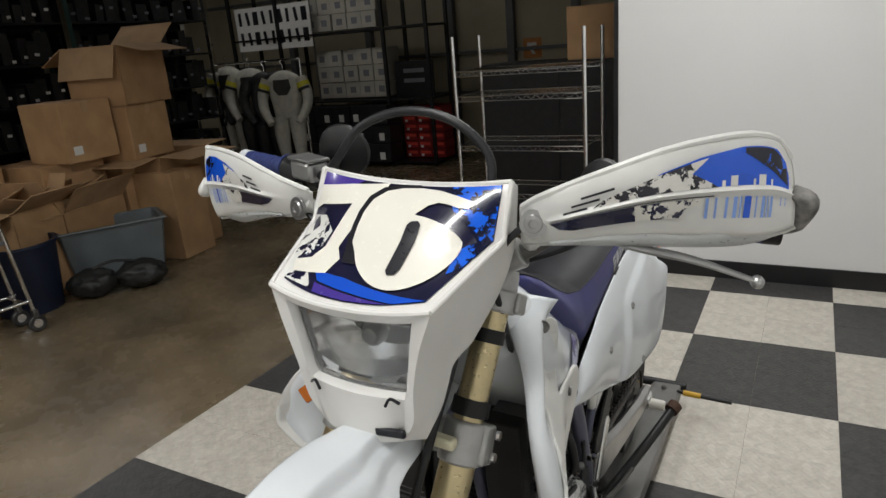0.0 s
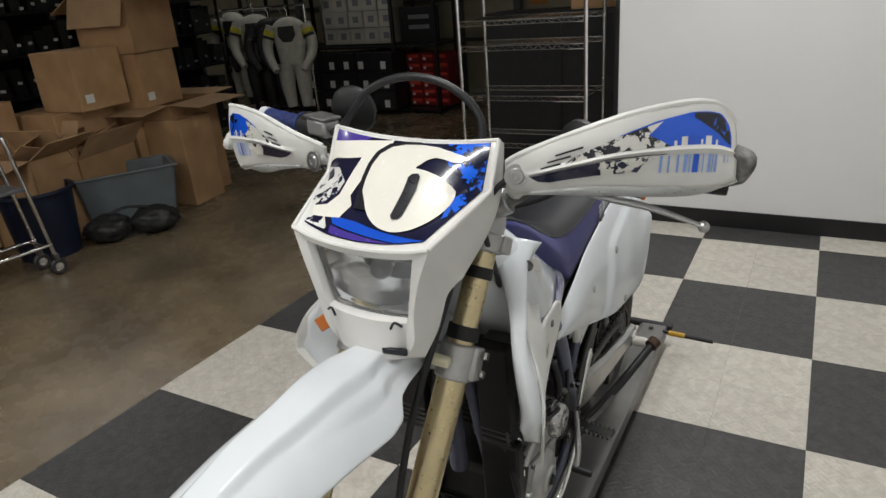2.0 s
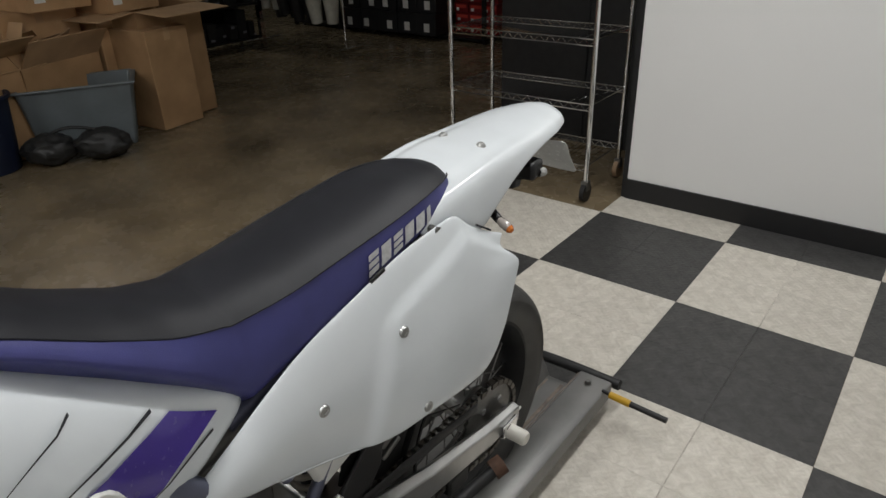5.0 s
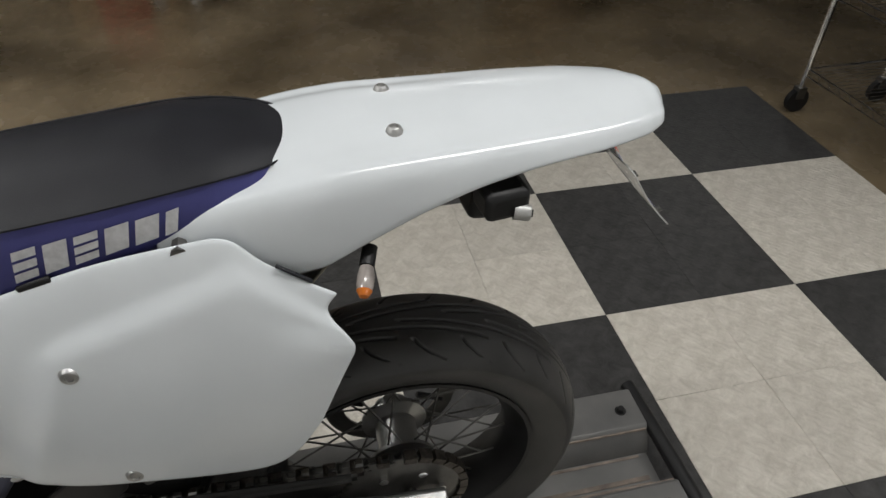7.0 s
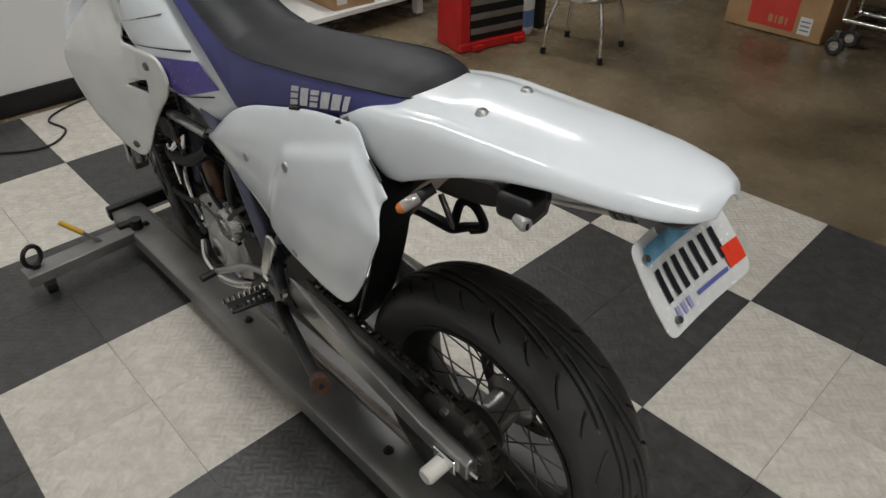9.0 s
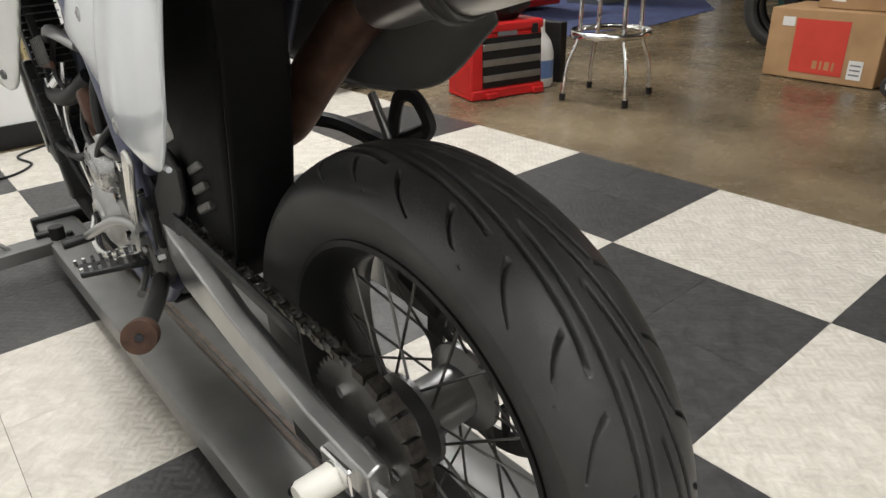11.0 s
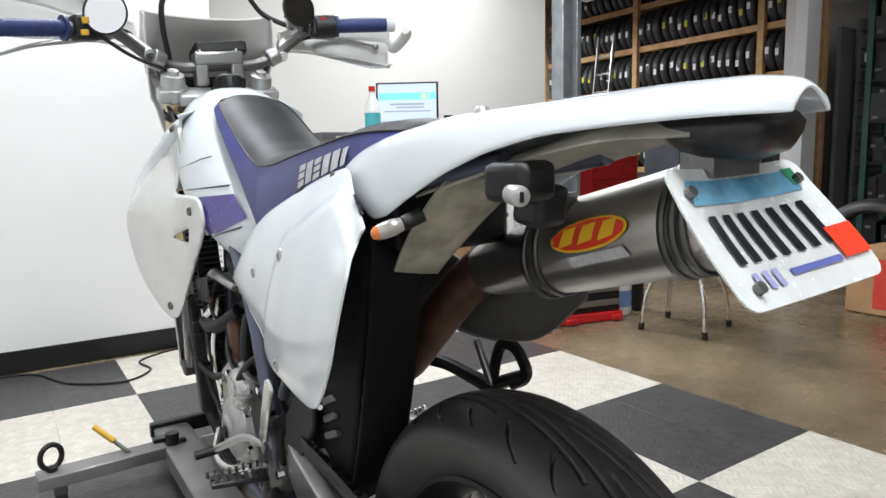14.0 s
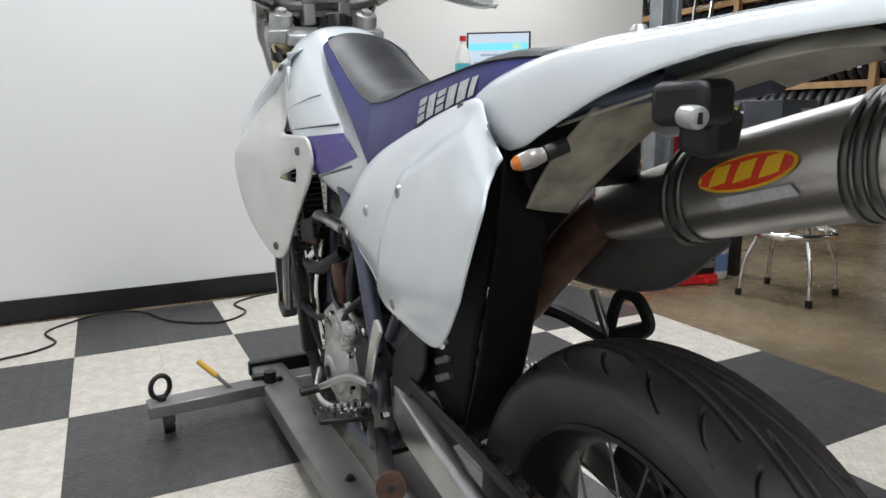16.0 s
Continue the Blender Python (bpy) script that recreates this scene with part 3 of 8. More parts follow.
for s in (-1, 1):
    x = s * 0.103
    leg = part("fork_leg", cyl(B(), on_fork(x, -0.235), on_fork(x, 0.36), 0.0225, n=24), GOLD, bike, "gold anodised upper fork tube")
    part("fork_sleeve", cyl(B(), on_fork(x, 0.03), on_fork(x, 0.36), 0.0265, n=24), GOLD, leg)
    part("fork_slider", cyl(B(), on_fork(x, 0.36), on_fork(x, 0.66), 0.0235, n=20), CHROME, leg)
    part("fork_band", cyl(B(), on_fork(x, -0.165), on_fork(x, -0.145), 0.0255, n=24), BLACK, leg)
    part("fork_band_low", cyl(B(), on_fork(x, -0.062), on_fork(x, -0.038), 0.028, n=24), BLACK, leg)
    part("fork_cap", lathe(B(), [(0, 0.02), (0.012, 0.02), (0.013, 0.012), (0.0245, 0.01), (0.0265, 0.0), (0.0265, -0.02)], on_fork(x, -0.243), -FD, 24), PALE_CAST, leg)
    part("fork_foot", rbox(on_fork(x, 0.665, 0.015), (0.05, 0.06, 0.08), rot(28)), CASTING, leg, bevel=0.01)
    g = on_fork(x, 0.40, 0.034)
    bm = B()
    rings = []
    for d in (0.33, 0.40, 0.50, 0.60, 0.66):
        rr = 0.038 if d < 0.6 else 0.034
        rings.append([on_fork(x + rr * math.sin(a), d, rr * math.cos(a)) for a in [radians(q) for q in range(-100, 101, 20)]])
    part("fork_guard", loft(bm, rings, closed=False), W_GUARD, leg, "white fork guard", solid=0.003)

# clamps
def clamp(d, h, name, label, material):
    bm = B()
    for s in (-1, 1):
        cyl(bm, on_fork(s * 0.103, d - h / 2), on_fork(s * 0.103, d + h / 2), 0.032, n=22)
        box(bm, on_fork(s * 0.126, d, -0.012), (0.03, 0.035, h * 0.92), rot(28))
    box(bm, on_fork(0, d, -0.022), (0.20, 0.055, h * 0.8), rot(28))
    return part(name, bm, material, bike, label, bevel=0.004)


uc = clamp(-0.208, 0.034, "upper_triple_clamp", "cast aluminium upper triple clamp", PALE_CAST)
lc = clamp(0.0, 0.062, "lower_triple_clamp", "cast aluminium lower triple clamp", PALE_CAST)
for s in (-1, 1):
    for q in (-0.016, 0.016):
        part("pinch_bolt", cyl(B(), on_fork(s * 0.144, q, -0.02), on_fork(s * 0.150, q, -0.02), 0.007, n=6), CHROME, lc)
part("hose_guide", prism(B(), [(-0.105, 0.927), (-0.058, 0.930), (-0.057, 0.913), (-0.105, 0.911)], 1.205, 1.222, "y"), mat("cream_plastic", (0.66, 0.63, 0.45), 0.5), lc, "cream plastic hose guide", bevel=0.004)
part("steering_stem", cyl(B(), on_fork(0, -0.23, -0.03), on_fork(0, 0.02, -0.03), 0.026, n=18), BLACK, bike)
part("stem_nut", cyl(B(), on_fork(0, -0.245, -0.03), on_fork(0, -0.21, -0.03), 0.017, n=6), CHROME, bike)

# handlebar
before_bars = set(bike.children_recursive)
BAR = [(-0.445, 0.985, 1.232), (-0.33, 1.02, 1.236), (-0.235, 1.045, 1.236), (-0.15, 1.072, 1.178), (-0.09, 1.08, 1.155), (0, 1.08, 1.155), (0.09, 1.08, 1.155), (0.15, 1.072, 1.178), (0.235, 1.045, 1.236), (0.33, 1.02, 1.236), (0.42, 0.992, 1.233)]
part("handlebar", tube(B(), BAR, 0.0125, 14), STEEL, bike, "grey steel handlebar")
bc = part("bar_clamp", rbox((0, 1.08, 1.172), (0.115, 0.044, 0.03)), ALU, bike, "silver bar clamp", bevel=0.006)
for s in (-1, 1):
    part("bar_riser", rbox((s * 0.042, 1.083, 1.135), (0.03, 0.04, 0.05)), ALU, bc, bevel=0.005)
    for q in (-1, 1):
        part("clamp_bolt", cyl(B(), (s * 0.043, 1.08 + q * 0.015, 1.185), (s * 0.043, 1.08 + q * 0.015, 1.192), 0.005, n=8), CHROME, bc)
    part("bar_collar", cyl(B(), (s * 0.125, 1.077, 1.166), (s * 0.15, 1.072, 1.178), 0.022, n=14), ALU, bike, "silver bar collar", bevel=0.003)
BLUE_GRIP = mat("navy_grip_rubber", (0.022, 0.035, 0.13), 0.55, var=0.2, scale=40, bump=0.3, bscale=300)
for s in (-1, 1):
    a, b = V((s * 0.445, 0.985, 1.232)), V((s * 0.325, 1.0215, 1.236))
    d = (b - a).normalized()
    g = part("grip", cyl(B(), a, b, 0.0165, n=20), BLUE_GRIP, bike, "navy blue rubber grip")
    for k in range(9):
        part("grip_ring", cyl(B(), a + d * (0.012 + k * 0.012), a + d * (0.016 + k * 0.012), 0.0172, n=20), BLUE_GRIP, g)
    part("grip_flange", cyl(B(), b, b + d * 0.006, 0.026, n=20), BLUE_GRIP, g)
    part("bar_end", cyl(B(), a - d * 0.022, a, 0.017, n=16), BLACK if s < 0 else W_PLASTIC, g)
    hs = part("switch_housing", rbox(b + d * 0.045 + V((0, 0.0, 0.0)), (0.055, 0.04, 0.052), rot(0, 0, -s * 17)), BLACK, bike, "black switch housing", bevel=0.008)
    part("switch_knob", rbox(b + d * 0.045 + V((0, -0.022, 0.012)), (0.014, 0.008, 0.014)), RED_PAINT if s > 0 else YELLOW, hs, bevel=0.002)
    part("rocker", rbox(b + d * 0.045 + V((s * 0.004, -0.022, -0.012)), (0.016, 0.008, 0.012)), BLACK if s > 0 else YELLOW, hs, bevel=0.002)
    part("control_clamp", cyl(B(), b + d * 0.078, b + d * 0.1, 0.022, n=14), BLACK, bike)
    if s > 0:
        mc = part("brake_reservoir", rbox((0.235, 1.075, 1.256), (0.054, 0.038, 0.032), rot(0, 0, -15)), ALU, bike, "silver brake fluid reservoir", bevel=0.006)
        part("reservoir_cap", rbox((0.235, 1.075, 1.274), (0.058, 0.042, 0.006), rot(0, 0, -15)), CASTING, mc, bevel=0.002)
        part("throttle_drum", cyl(B(), (0.27, 1.036, 1.236), (0.315, 1.023, 1.236), 0.028, n=18), BLACK, bike)
    else:
        part("clutch_perch", rbox((-0.245, 1.07, 1.235), (0.05, 0.04, 0.03), rot(0, 0, 15)), BLACK, bike, bevel=0.006)
    part("lever", tube(B(), [(s * 0.25, 1.085, 1.228), (s * 0.31, 1.098, 1.222), (s * 0.38, 1.085, 1.212), (s * 0.447, 1.06, 1.19)], [0.0105, 0.009, 0.007, 0.0045], 10, flat=0.7), ALU, bike, "polished lever with a ball end")
    bm = B()
    bmesh.ops.create_uvsphere(bm, u_segments=14, v_segments=10, radius=0.0088, matrix=Matrix.Translation((s * 0.45, 1.058, 1.188)))
    part("lever_ball", bm, ALU, bike)

# mirrors, folded in
for s, c, nrm in ((-1, (-0.243, 1.0, 1.262), (-0.42, -0.90, -0.02)), (1, (0.19, 1.015, 1.276), (0.22, -0.95, 0.10))):
    nv = V(nrm).normalized()
    hm = part("mirror", lathe(B(), [(0.0, -0.018), (0.025, -0.016), (0.043, -0.004), (0.045, 0.004), (0.041, 0.005)], c, nv, 28), BLACK, bike, "round black folding mirror")
    part("mirror_glass", lathe(B(), [(0.0, 0.0035), (0.0415, 0.0035)], c, nv, 28), MIRROR, hm, smooth=False)
    part("mirror_stem", tube(B(), [V(c) - nv * 0.012, V(c) + V((s * 0.01, 0.02, -0.03)), (s * 0.205, 1.05, 1.218)], 0.007, 8), STEEL, hm)

# gauge
ga = part("gauge", rbox((0.02, 1.14, 1.195), (0.125, 0.075, 0.03), rot(-14)), BLACK, bike, "small black digital gauge", bevel=0.006)
part("gauge_glass", rbox((0.02, 1.132, 1.2095), (0.095, 0.045, 0.003), rot(-14)), SMOKE, ga, bevel=0.001)
for k in range(3):
    part("gauge_digit_bar", rbox((-0.008 + k * 0.028, 1.131, 1.2115), (0.018, 0.014, 0.002), rot(-14)), GREY_INK, ga, smooth=False)

# the bars are set a little low, the more so towards the left
for ob in bike.children_recursive:
    if ob not in before_bars:
        if min(v.co.x for v in ob.data.vertices) > 0.2:
            ob.data.transform(Matrix.Translation((-0.025, 0.008, 0.0)))
        ob.data.transform(Matrix(((1, 0, 0, 0), (0, 1, 0, 0), (0.055, 0, 1, -0.008), (0, 0, 0, 1))))

# cables and hoses
part("brake_hose", tube(B(), [(0.20, 1.08, 1.245), (0.165, 1.10, 1.262), (0.13, 1.115, 1.285), (0.085, 1.11, 1.335), (0.02, 1.095, 1.357), (-0.05, 1.085, 1.345), (-0.105, 1.085, 1.30), (-0.112, 1.10, 1.24), (-0.100, 1.12, 1.15), (-0.086, 1.168, 1.03), (-0.072, 1.228, 0.92), (-0.062, 1.288, 0.80), (-0.060, 1.35, 0.62), (-0.08, 1.41, 0.45)], 0.0066, 10), HOSE, bike, "thick black hose arched over the number plate")
part("clutch_cable", tube(B(), [(-0.22, 1.085, 1.23), (-0.17, 1.13, 1.215), (-0.13, 1.13, 1.15), (-0.12, 1.06, 1.02), (-0.08, 0.9, 0.80)], 0.005, 8), HOSE, bike)
part("throttle_cable", tube(B(), [(0.27, 1.06, 1.23), (0.20, 1.12, 1.21), (0.13, 1.13, 1.14), (0.12, 1.07, 1.02), (0.06, 0.9, 0.85)], 0.005, 8), HOSE, bike)
part("wiring_loom", tube(B(), [(-0.28, 1.02, 1.215), (-0.2, 1.03, 1.16), (-0.11, 1.07, 1.13), (-0.04, 1.12, 1.11)], 0.004, 8), HOSE, bike)


# handguards
GUARD = {
    -1: ([(0.166, 1.122, 1.240), (0.20, 1.140, 1.262), (0.255, 1.145, 1.288), (0.335, 1.118, 1.320), (0.40, 1.072, 1.333), (0.446, 1.035, 1.330), (0.468, 1.012, 1.300)],
         [(0.166, 1.116, 1.190), (0.21, 1.126, 1.200), (0.26, 1.130, 1.213), (0.33, 1.112, 1.219), (0.40, 1.070, 1.213), (0.45, 1.045, 1.212), (0.480, 1.028, 1.222)]),
    1: ([(0.172, 1.128, 1.236), (0.23, 1.135, 1.256), (0.29, 1.120, 1.270), (0.345, 1.100, 1.278), (0.40, 1.078, 1.280), (0.44, 1.062, 1.279), (0.470, 1.050, 1.277)],
        [(0.180, 1.120, 1.196), (0.24, 1.122, 1.194), (0.30, 1.106, 1.186), (0.35, 1.092, 1.177), (0.40, 1.078, 1.166), (0.43, 1.068, 1.158), (0.455, 1.060, 1.152)])}


def guard_fn(s, off=0.0):
    top, low = [curve([(s * x, y, z) for x, y, z in line], 8) for line in GUARD[s]]

    def fn(u, v):
        i = min(u, 0.9999) * (len(top) - 1)
        a, f = int(i), i - int(i)
        p = top[a].lerp(top[min(a + 1, len(top) - 1)], f).lerp(low[a].lerp(low[min(a + 1, len(low) - 1)], f), v)
        rib = 0.006 * math.exp(-((v - 0.51) / 0.03) ** 2) if u > 0.12 else 0.0
        out = V((s * 0.35, 0.93, 0)) * (0.010 * (4 * v * (1 - v)) ** 0.8 * min(1, u * 4) + rib * min(1, (u - 0.12) * 6) + off)
        return p + out
    return fn


HG_UP = splash("guard_print_torn", (0.010, 0.010, 0.02), (0.70, 0.69, 0.64), (0.72, 0.71, 0.66), 34, 0.50, 0.60)
HG_TEAR = splash("guard_print_tear", (0.006, 0.008, 0.02), (0.012, 0.10, 0.66), (0.012, 0.11, 0.70), 26, 0.50, 0.7)
HG_LO = splash("guard_print_navy", (0.012, 0.014, 0.04), (0.70, 0.69, 0.63), (0.72, 0.71, 0.66), 38, 0.45, 0.60)
HG_BLUE = splash("guard_print_solid_blue", (0.010, 0.085, 0.58), (0.012, 0.10, 0.66), (0.012, 0.11, 0.70), 22, 0.40, 0.7)
BAR_BLUE = mat("pale_blue_print", (0.22, 0.36, 0.75), 0.3, coat=0.4)
SCUFF = mat("scuffed_dark_plastic", (0.10, 0.098, 0.092), 0.6, var=0.5, scale=60, tint=(0.32, 0.31, 0.29), bump=0.3, bscale=300)
FLAP = mat("milky_flap_plastic", (0.72, 0.74, 0.74), 0.3, var=0.03, scale=12)
FLAP.node_tree.nodes["Principled BSDF"].inputs["Transmission Weight"].default_value = 0.35
FLAP.node_tree.nodes["Principled BSDF"].inputs["Roughness"].default_value = 0.3
NAVY = mat("navy_print", (0.010, 0.011, 0.035), 0.25, var=0.2, coat=0.5)
for s in (-1, 1):
    fn = guard_fn(s)
    g = part("handguard", grid(B(), fn, 40, 18), W_GUARD, bike, "white plastic handguard with blue and black graphics", solid=0.004)
    f2 = guard_fn(s, 0.0042)
    f3 = guard_fn(s, 0.0050)
    part("guard_film_blue", decal(B(), [(0.50, 0.24), (0.60, 0.15), (0.72, 0.10), (0.86, 0.10), (0.93, 0.16), (0.95, 0.28), (0.95, 0.46), (0.60, 0.46), (0.52, 0.36)], f2, 3), HG_BLUE, g, "bright blue torn-edge film")
    part("guard_film_torn", decal(B(), [(0.35, 0.46), (0.38, 0.37), (0.45, 0.30), (0.52, 0.23), (0.62, 0.16), (0.58, 0.30), (0.65, 0.46)], f3, 3), HG_UP, g, "black and white torn print")
    part("guard_film_tear", decal(B(), [(0.70, 0.11), (0.84, 0.11), (0.925, 0.18), (0.94, 0.42), (0.87, 0.36), (0.79, 0.26)], f3, 3), HG_TEAR, g, "black tear in the blue film")
    part("guard_film_navy", decal(B(), [(0.18, 0.57), (0.46, 0.57), (0.445, 0.66), (0.47, 0.78), (0.28, 0.79), (0.22, 0.72)], f2, 3), NAVY, g, "navy film")
    part("guard_film_low", decal(B(), [(0.45, 0.57), (0.62, 0.57), (0.61, 0.62), (0.57, 0.68), (0.56, 0.78), (0.455, 0.78)], f3, 3), HG_LO, g, "worn navy and white print")
    part("guard_line", decal(B(), [(0.18, 0.545), (0.64, 0.545), (0.64, 0.556), (0.18, 0.556)], f2, 3), NAVY, g)
    for k, (u, w) in enumerate(((0.62, 0.008), (0.645, 0.006), (0.675, 0.008), (0.70, 0.012), (0.72, 0.006), (0.735, 0.024), (0.775, 0.006), (0.80, 0.012), (0.82, 0.006), (0.835, 0.012), (0.89, 0.006), (0.92, 0.006))):
        part("guard_stripe", grid(B(), lambda a, b, u=u, w=w, k=k: f2(u + w * a, 0.57 + (0.22 if k < 10 else 0.10) * b), 2, 5), HG_BLUE if k == 5 else BAR_BLUE, g)
    for k, (u, w) in enumerate(((0.66, 0.010), (0.685, 0.022), (0.76, 0.008), (0.78, 0.028), (0.83, 0.010))):
        part("guard_white_stripe", grid(B(), lambda a, b, u=u, w=w, k=k: f3(u + w * a, 0.46 - (0.10 if k % 2 else 0.06) * b), 2, 3), W_GUARD, g)
    for k in range(3):
        part("guard_slot", grid(B(), lambda a, b, k=k: f2(0.25 + 0.035 * (2 - k) + 0.085 * a, 0.24 + 0.09 * k + 0.035 * b), 4, 1), INK, g)
    part("guard_bolt", lathe(B(), [(0, 0.002), (0.005, 0.002), (0.006, 0.0045), (0.011, 0.004), (0.0125, 0.001), (0.018, 0.001), (0.018, -0.004)], (s * 0.192, 1.143, 1.227 if s < 0 else 1.212), (s * 0.25, 0.95, 0.1), 20), ALU, g, "steel mounting bolt")
    part("guard_mount", tube(B(), [(s * 0.19, 1.128, 1.216), (s * 0.172, 1.09, 1.19), (s * 0.155, 1.06, 1.168)], 0.013, 10), W_GUARD, g)
    part("guard_end", tube(B(), [fn(0.985, 0.45), fn(1.0, 0.62) + V((s * 0.014, -0.004, 0)), (s * 0.482, 1.0, 1.222 if s < 0 else 1.225), (s * 0.468, 0.975, 1.206 if s < 0 else 1.235)], [0.008, 0.013, 0.015, 0.012], 12), W_GUARD if s > 0 else SCUFF, g, "worn guard end")
    part("guard_flap", sheet(B(), [fn(0.16 + 0.8 * k / 7, 0.97) for k in range(8)], [fn(0.16 + 0.8 * k / 7, 0.97) + V((s * 0.004, -0.006 - 0.03 * (k / 7), -0.004 - 0.020 * math.sin(math.pi * min(1.0, 0.12 + 0.88 * k / 7) ** 1.5))) for k in range(8)], 3, 4, (0, 0.006, 0)), FLAP, g, "milky translucent lower flap", solid=0.0025)
    part("guard_lip", tube(B(), [fn(0.02 + 0.98 * k / 8, 0.0) for k in range(9)], 0.0045, 8, 2), W_GUARD, g)
    part("guard_lower_lip", tube(B(), [fn(0.02 + 0.98 * k / 8, 1.0) + V((0, -0.012, -0.004)) for k in range(9)], 0.008, 8, 2, flat=0.5), W_GUARD, g)

# ---- headlight shell and number plate ----
def plate_edge(t):
    """The plate's side edge, from its top corner by its widest point to the brow."""
    a, b, c = V((0.152, 1.115, 1.272)), V((0.153, 1.150, 1.200)), V((0.121, 1.290, 1.152))
    return a.lerp(b, t * 2) if t < 0.5 else b.lerp(c, t * 2 - 1)


def plate_at_mask(s, t, off=0.0):
    """The bowed plate: s from the machine's right (-1) to its left (1), t from the top to the brow."""
    e = plate_edge(t)
    m = V((0, 1.128, 1.263)).lerp(V((0, 1.306, 1.143)), t)
    k = 1 - abs(s) ** 2.2
    return V((-s * e.x, e.y + (m.y - e.y) * k, e.z + (m.z - e.z) * k)) + V((0, 0.56, 0.83)) * off


def plate_fn(off):
    return lambda s, t: plate_at_mask(s, t, off)


BACK = [(0.150, 1.095, 1.262), (0.152, 1.103, 1.228), (0.151, 1.112, 1.178), (0.146, 1.150, 1.130), (0.134, 1.212, 1.082)]
CREASE = [((0.121, 1.290, 1.152), (0.134, 1.212, 1.082)), ((0.104, 1.293, 1.10), (0.120, 1.236, 1.062)), ((0.091, 1.289, 1.045), (0.114, 1.243, 1.034)), ((0.083, 1.282, 0.99), (0.104, 1.246, 0.998)), ((0.062, 1.278, 0.956), (0.084, 1.254, 0.950))]
bm = B()
grid(bm, lambda u, v: plate_at_mask(2 * u - 1, v), 24, 16)
for s in (-1, 1):
    back = curve(BACK, 4)
    rows = [[V((s * plate_edge(t / 16).x, *plate_edge(t / 16)[1:])).lerp(V((s * back[t].x, *back[t][1:])), f / 3) for f in range(4)] for t in range(17)]
    loft(bm, rows, closed=False, caps=False)
    fr, bk = curve([a for a, b in CREASE], 4), curve([b for a, b in CREASE], 4)
    loft(bm, [[V((s * p.x, *p[1:])).lerp(V((s * q.x, *q[1:])), f / 3) for f in range(4)] for p, q in zip(fr, bk)], closed=False, caps=False)
# the face under the brow, with a recessed opening for the lamp
side = curve([a for a, b in CREASE], 4)[1:-1]
outer = [plate_at_mask(2 * k / 24 - 1, 1.0) for k in range(25)]
outer += [V((-p.x, *p[1:])) for p in side]
outer += [V((-0.064 + 0.128 * k / 8, 1.278 + 0.012 * (1 - (k / 4 - 1) ** 2), 0.956 - 0.006 * (1 - (k / 4 - 1) ** 2))) for k in range(9)]
outer += [V(p) for p in reversed(side)]


def opening(grow, y):
    top = [V((0.097 * grow * -(2 * k / 24 - 1), y + 0.008 * (1 - (k / 12 - 1) ** 2), 1.088 + (1.137 - 1.088) * grow - 0.006 * (1 - (k / 12 - 1) ** 2))) for k in range(25)]
    n = len(side)
    left = [V((-(0.097 - 0.019 * (k + 1) / (n + 1)) * grow, y - 0.008 * (k + 1) / (n + 1), 1.088 + (1.134 - 0.108 * (k + 1) / (n + 1) - 1.088) * grow)) for k in range(n)]
    low = [V(((-0.074 + 0.148 * k / 8) * grow, y - 0.009 + 0.008 * (1 - (k / 4 - 1) ** 2), 1.088 + (1.022 - 1.088) * grow - 0.004 * (1 - (k / 4 - 1) ** 2))) for k in range(9)]
    return top + left + low + [V((-p.x, *p[1:])) for p in reversed(left)]


loft(bm, [outer, opening(1.0, 1.292), opening(0.975, 1.287), opening(0.96, 1.272)], caps=False)
chin = outer[25 + len(side):25 + len(side) + 9]
loft(bm, [chin, [p + V((0, -0.05, -0.010)) for p in chin], [p + V((0, -0.10, 0.0)) for p in chin]], closed=False, caps=False)
shell = part("headlight_shell", bm, W_SHELL, bike, "white headlight shell with a race number plate", solid=0.004, bevel=0.0025, sharp=30)
# raised rims round the plate
part("plate_lip", tube(B(), [plate_at_mask(2 * k / 12 - 1, 0.0) for k in range(13)], 0.0036, 8, 3), W_SHELL, shell)
part("brow", tube(B(), [plate_at_mask(2 * k / 12 - 1, 1.0, 0.001) for k in range(13)], 0.0042, 8, 3), W_SHELL, shell)
for s in (-1, 1):
    part("plate_side_lip", tube(B(), [plate_at_mask(s, k / 12, 0.001) for k in range(13)], 0.0040, 8, 2), W_SHELL, shell)


# the picture's left is the machine's right side: s runs from its right (-1) to its left (1)
film = part("plate_film", decal(B(), [(-0.95, 0.035), (-0.4, 0.035), (0.3, 0.035), (0.935, 0.035), (0.94, 0.25), (0.945, 0.5), (0.90, 0.75), (0.86, 0.93), (0.4, 0.95), (0.0, 0.955), (-0.4, 0.95), (-0.86, 0.93), (-0.92, 0.75), (-0.95, 0.5), (-0.95, 0.25)], plate_fn(0.0036), 4), splash("plate_print", (0.008, 0.008, 0.03), (0.010, 0.010, 0.035), (0.016, 0.016, 0.05), 9, 0.45, 0.62), shell, "black number plate film")
part("plate_violet", decal(B(), [(-0.945, 0.04), (-0.42, 0.04), (-0.66, 0.16), (-0.945, 0.38)], plate_fn(0.0046), 4), PURPLE, shell, "violet corner print")
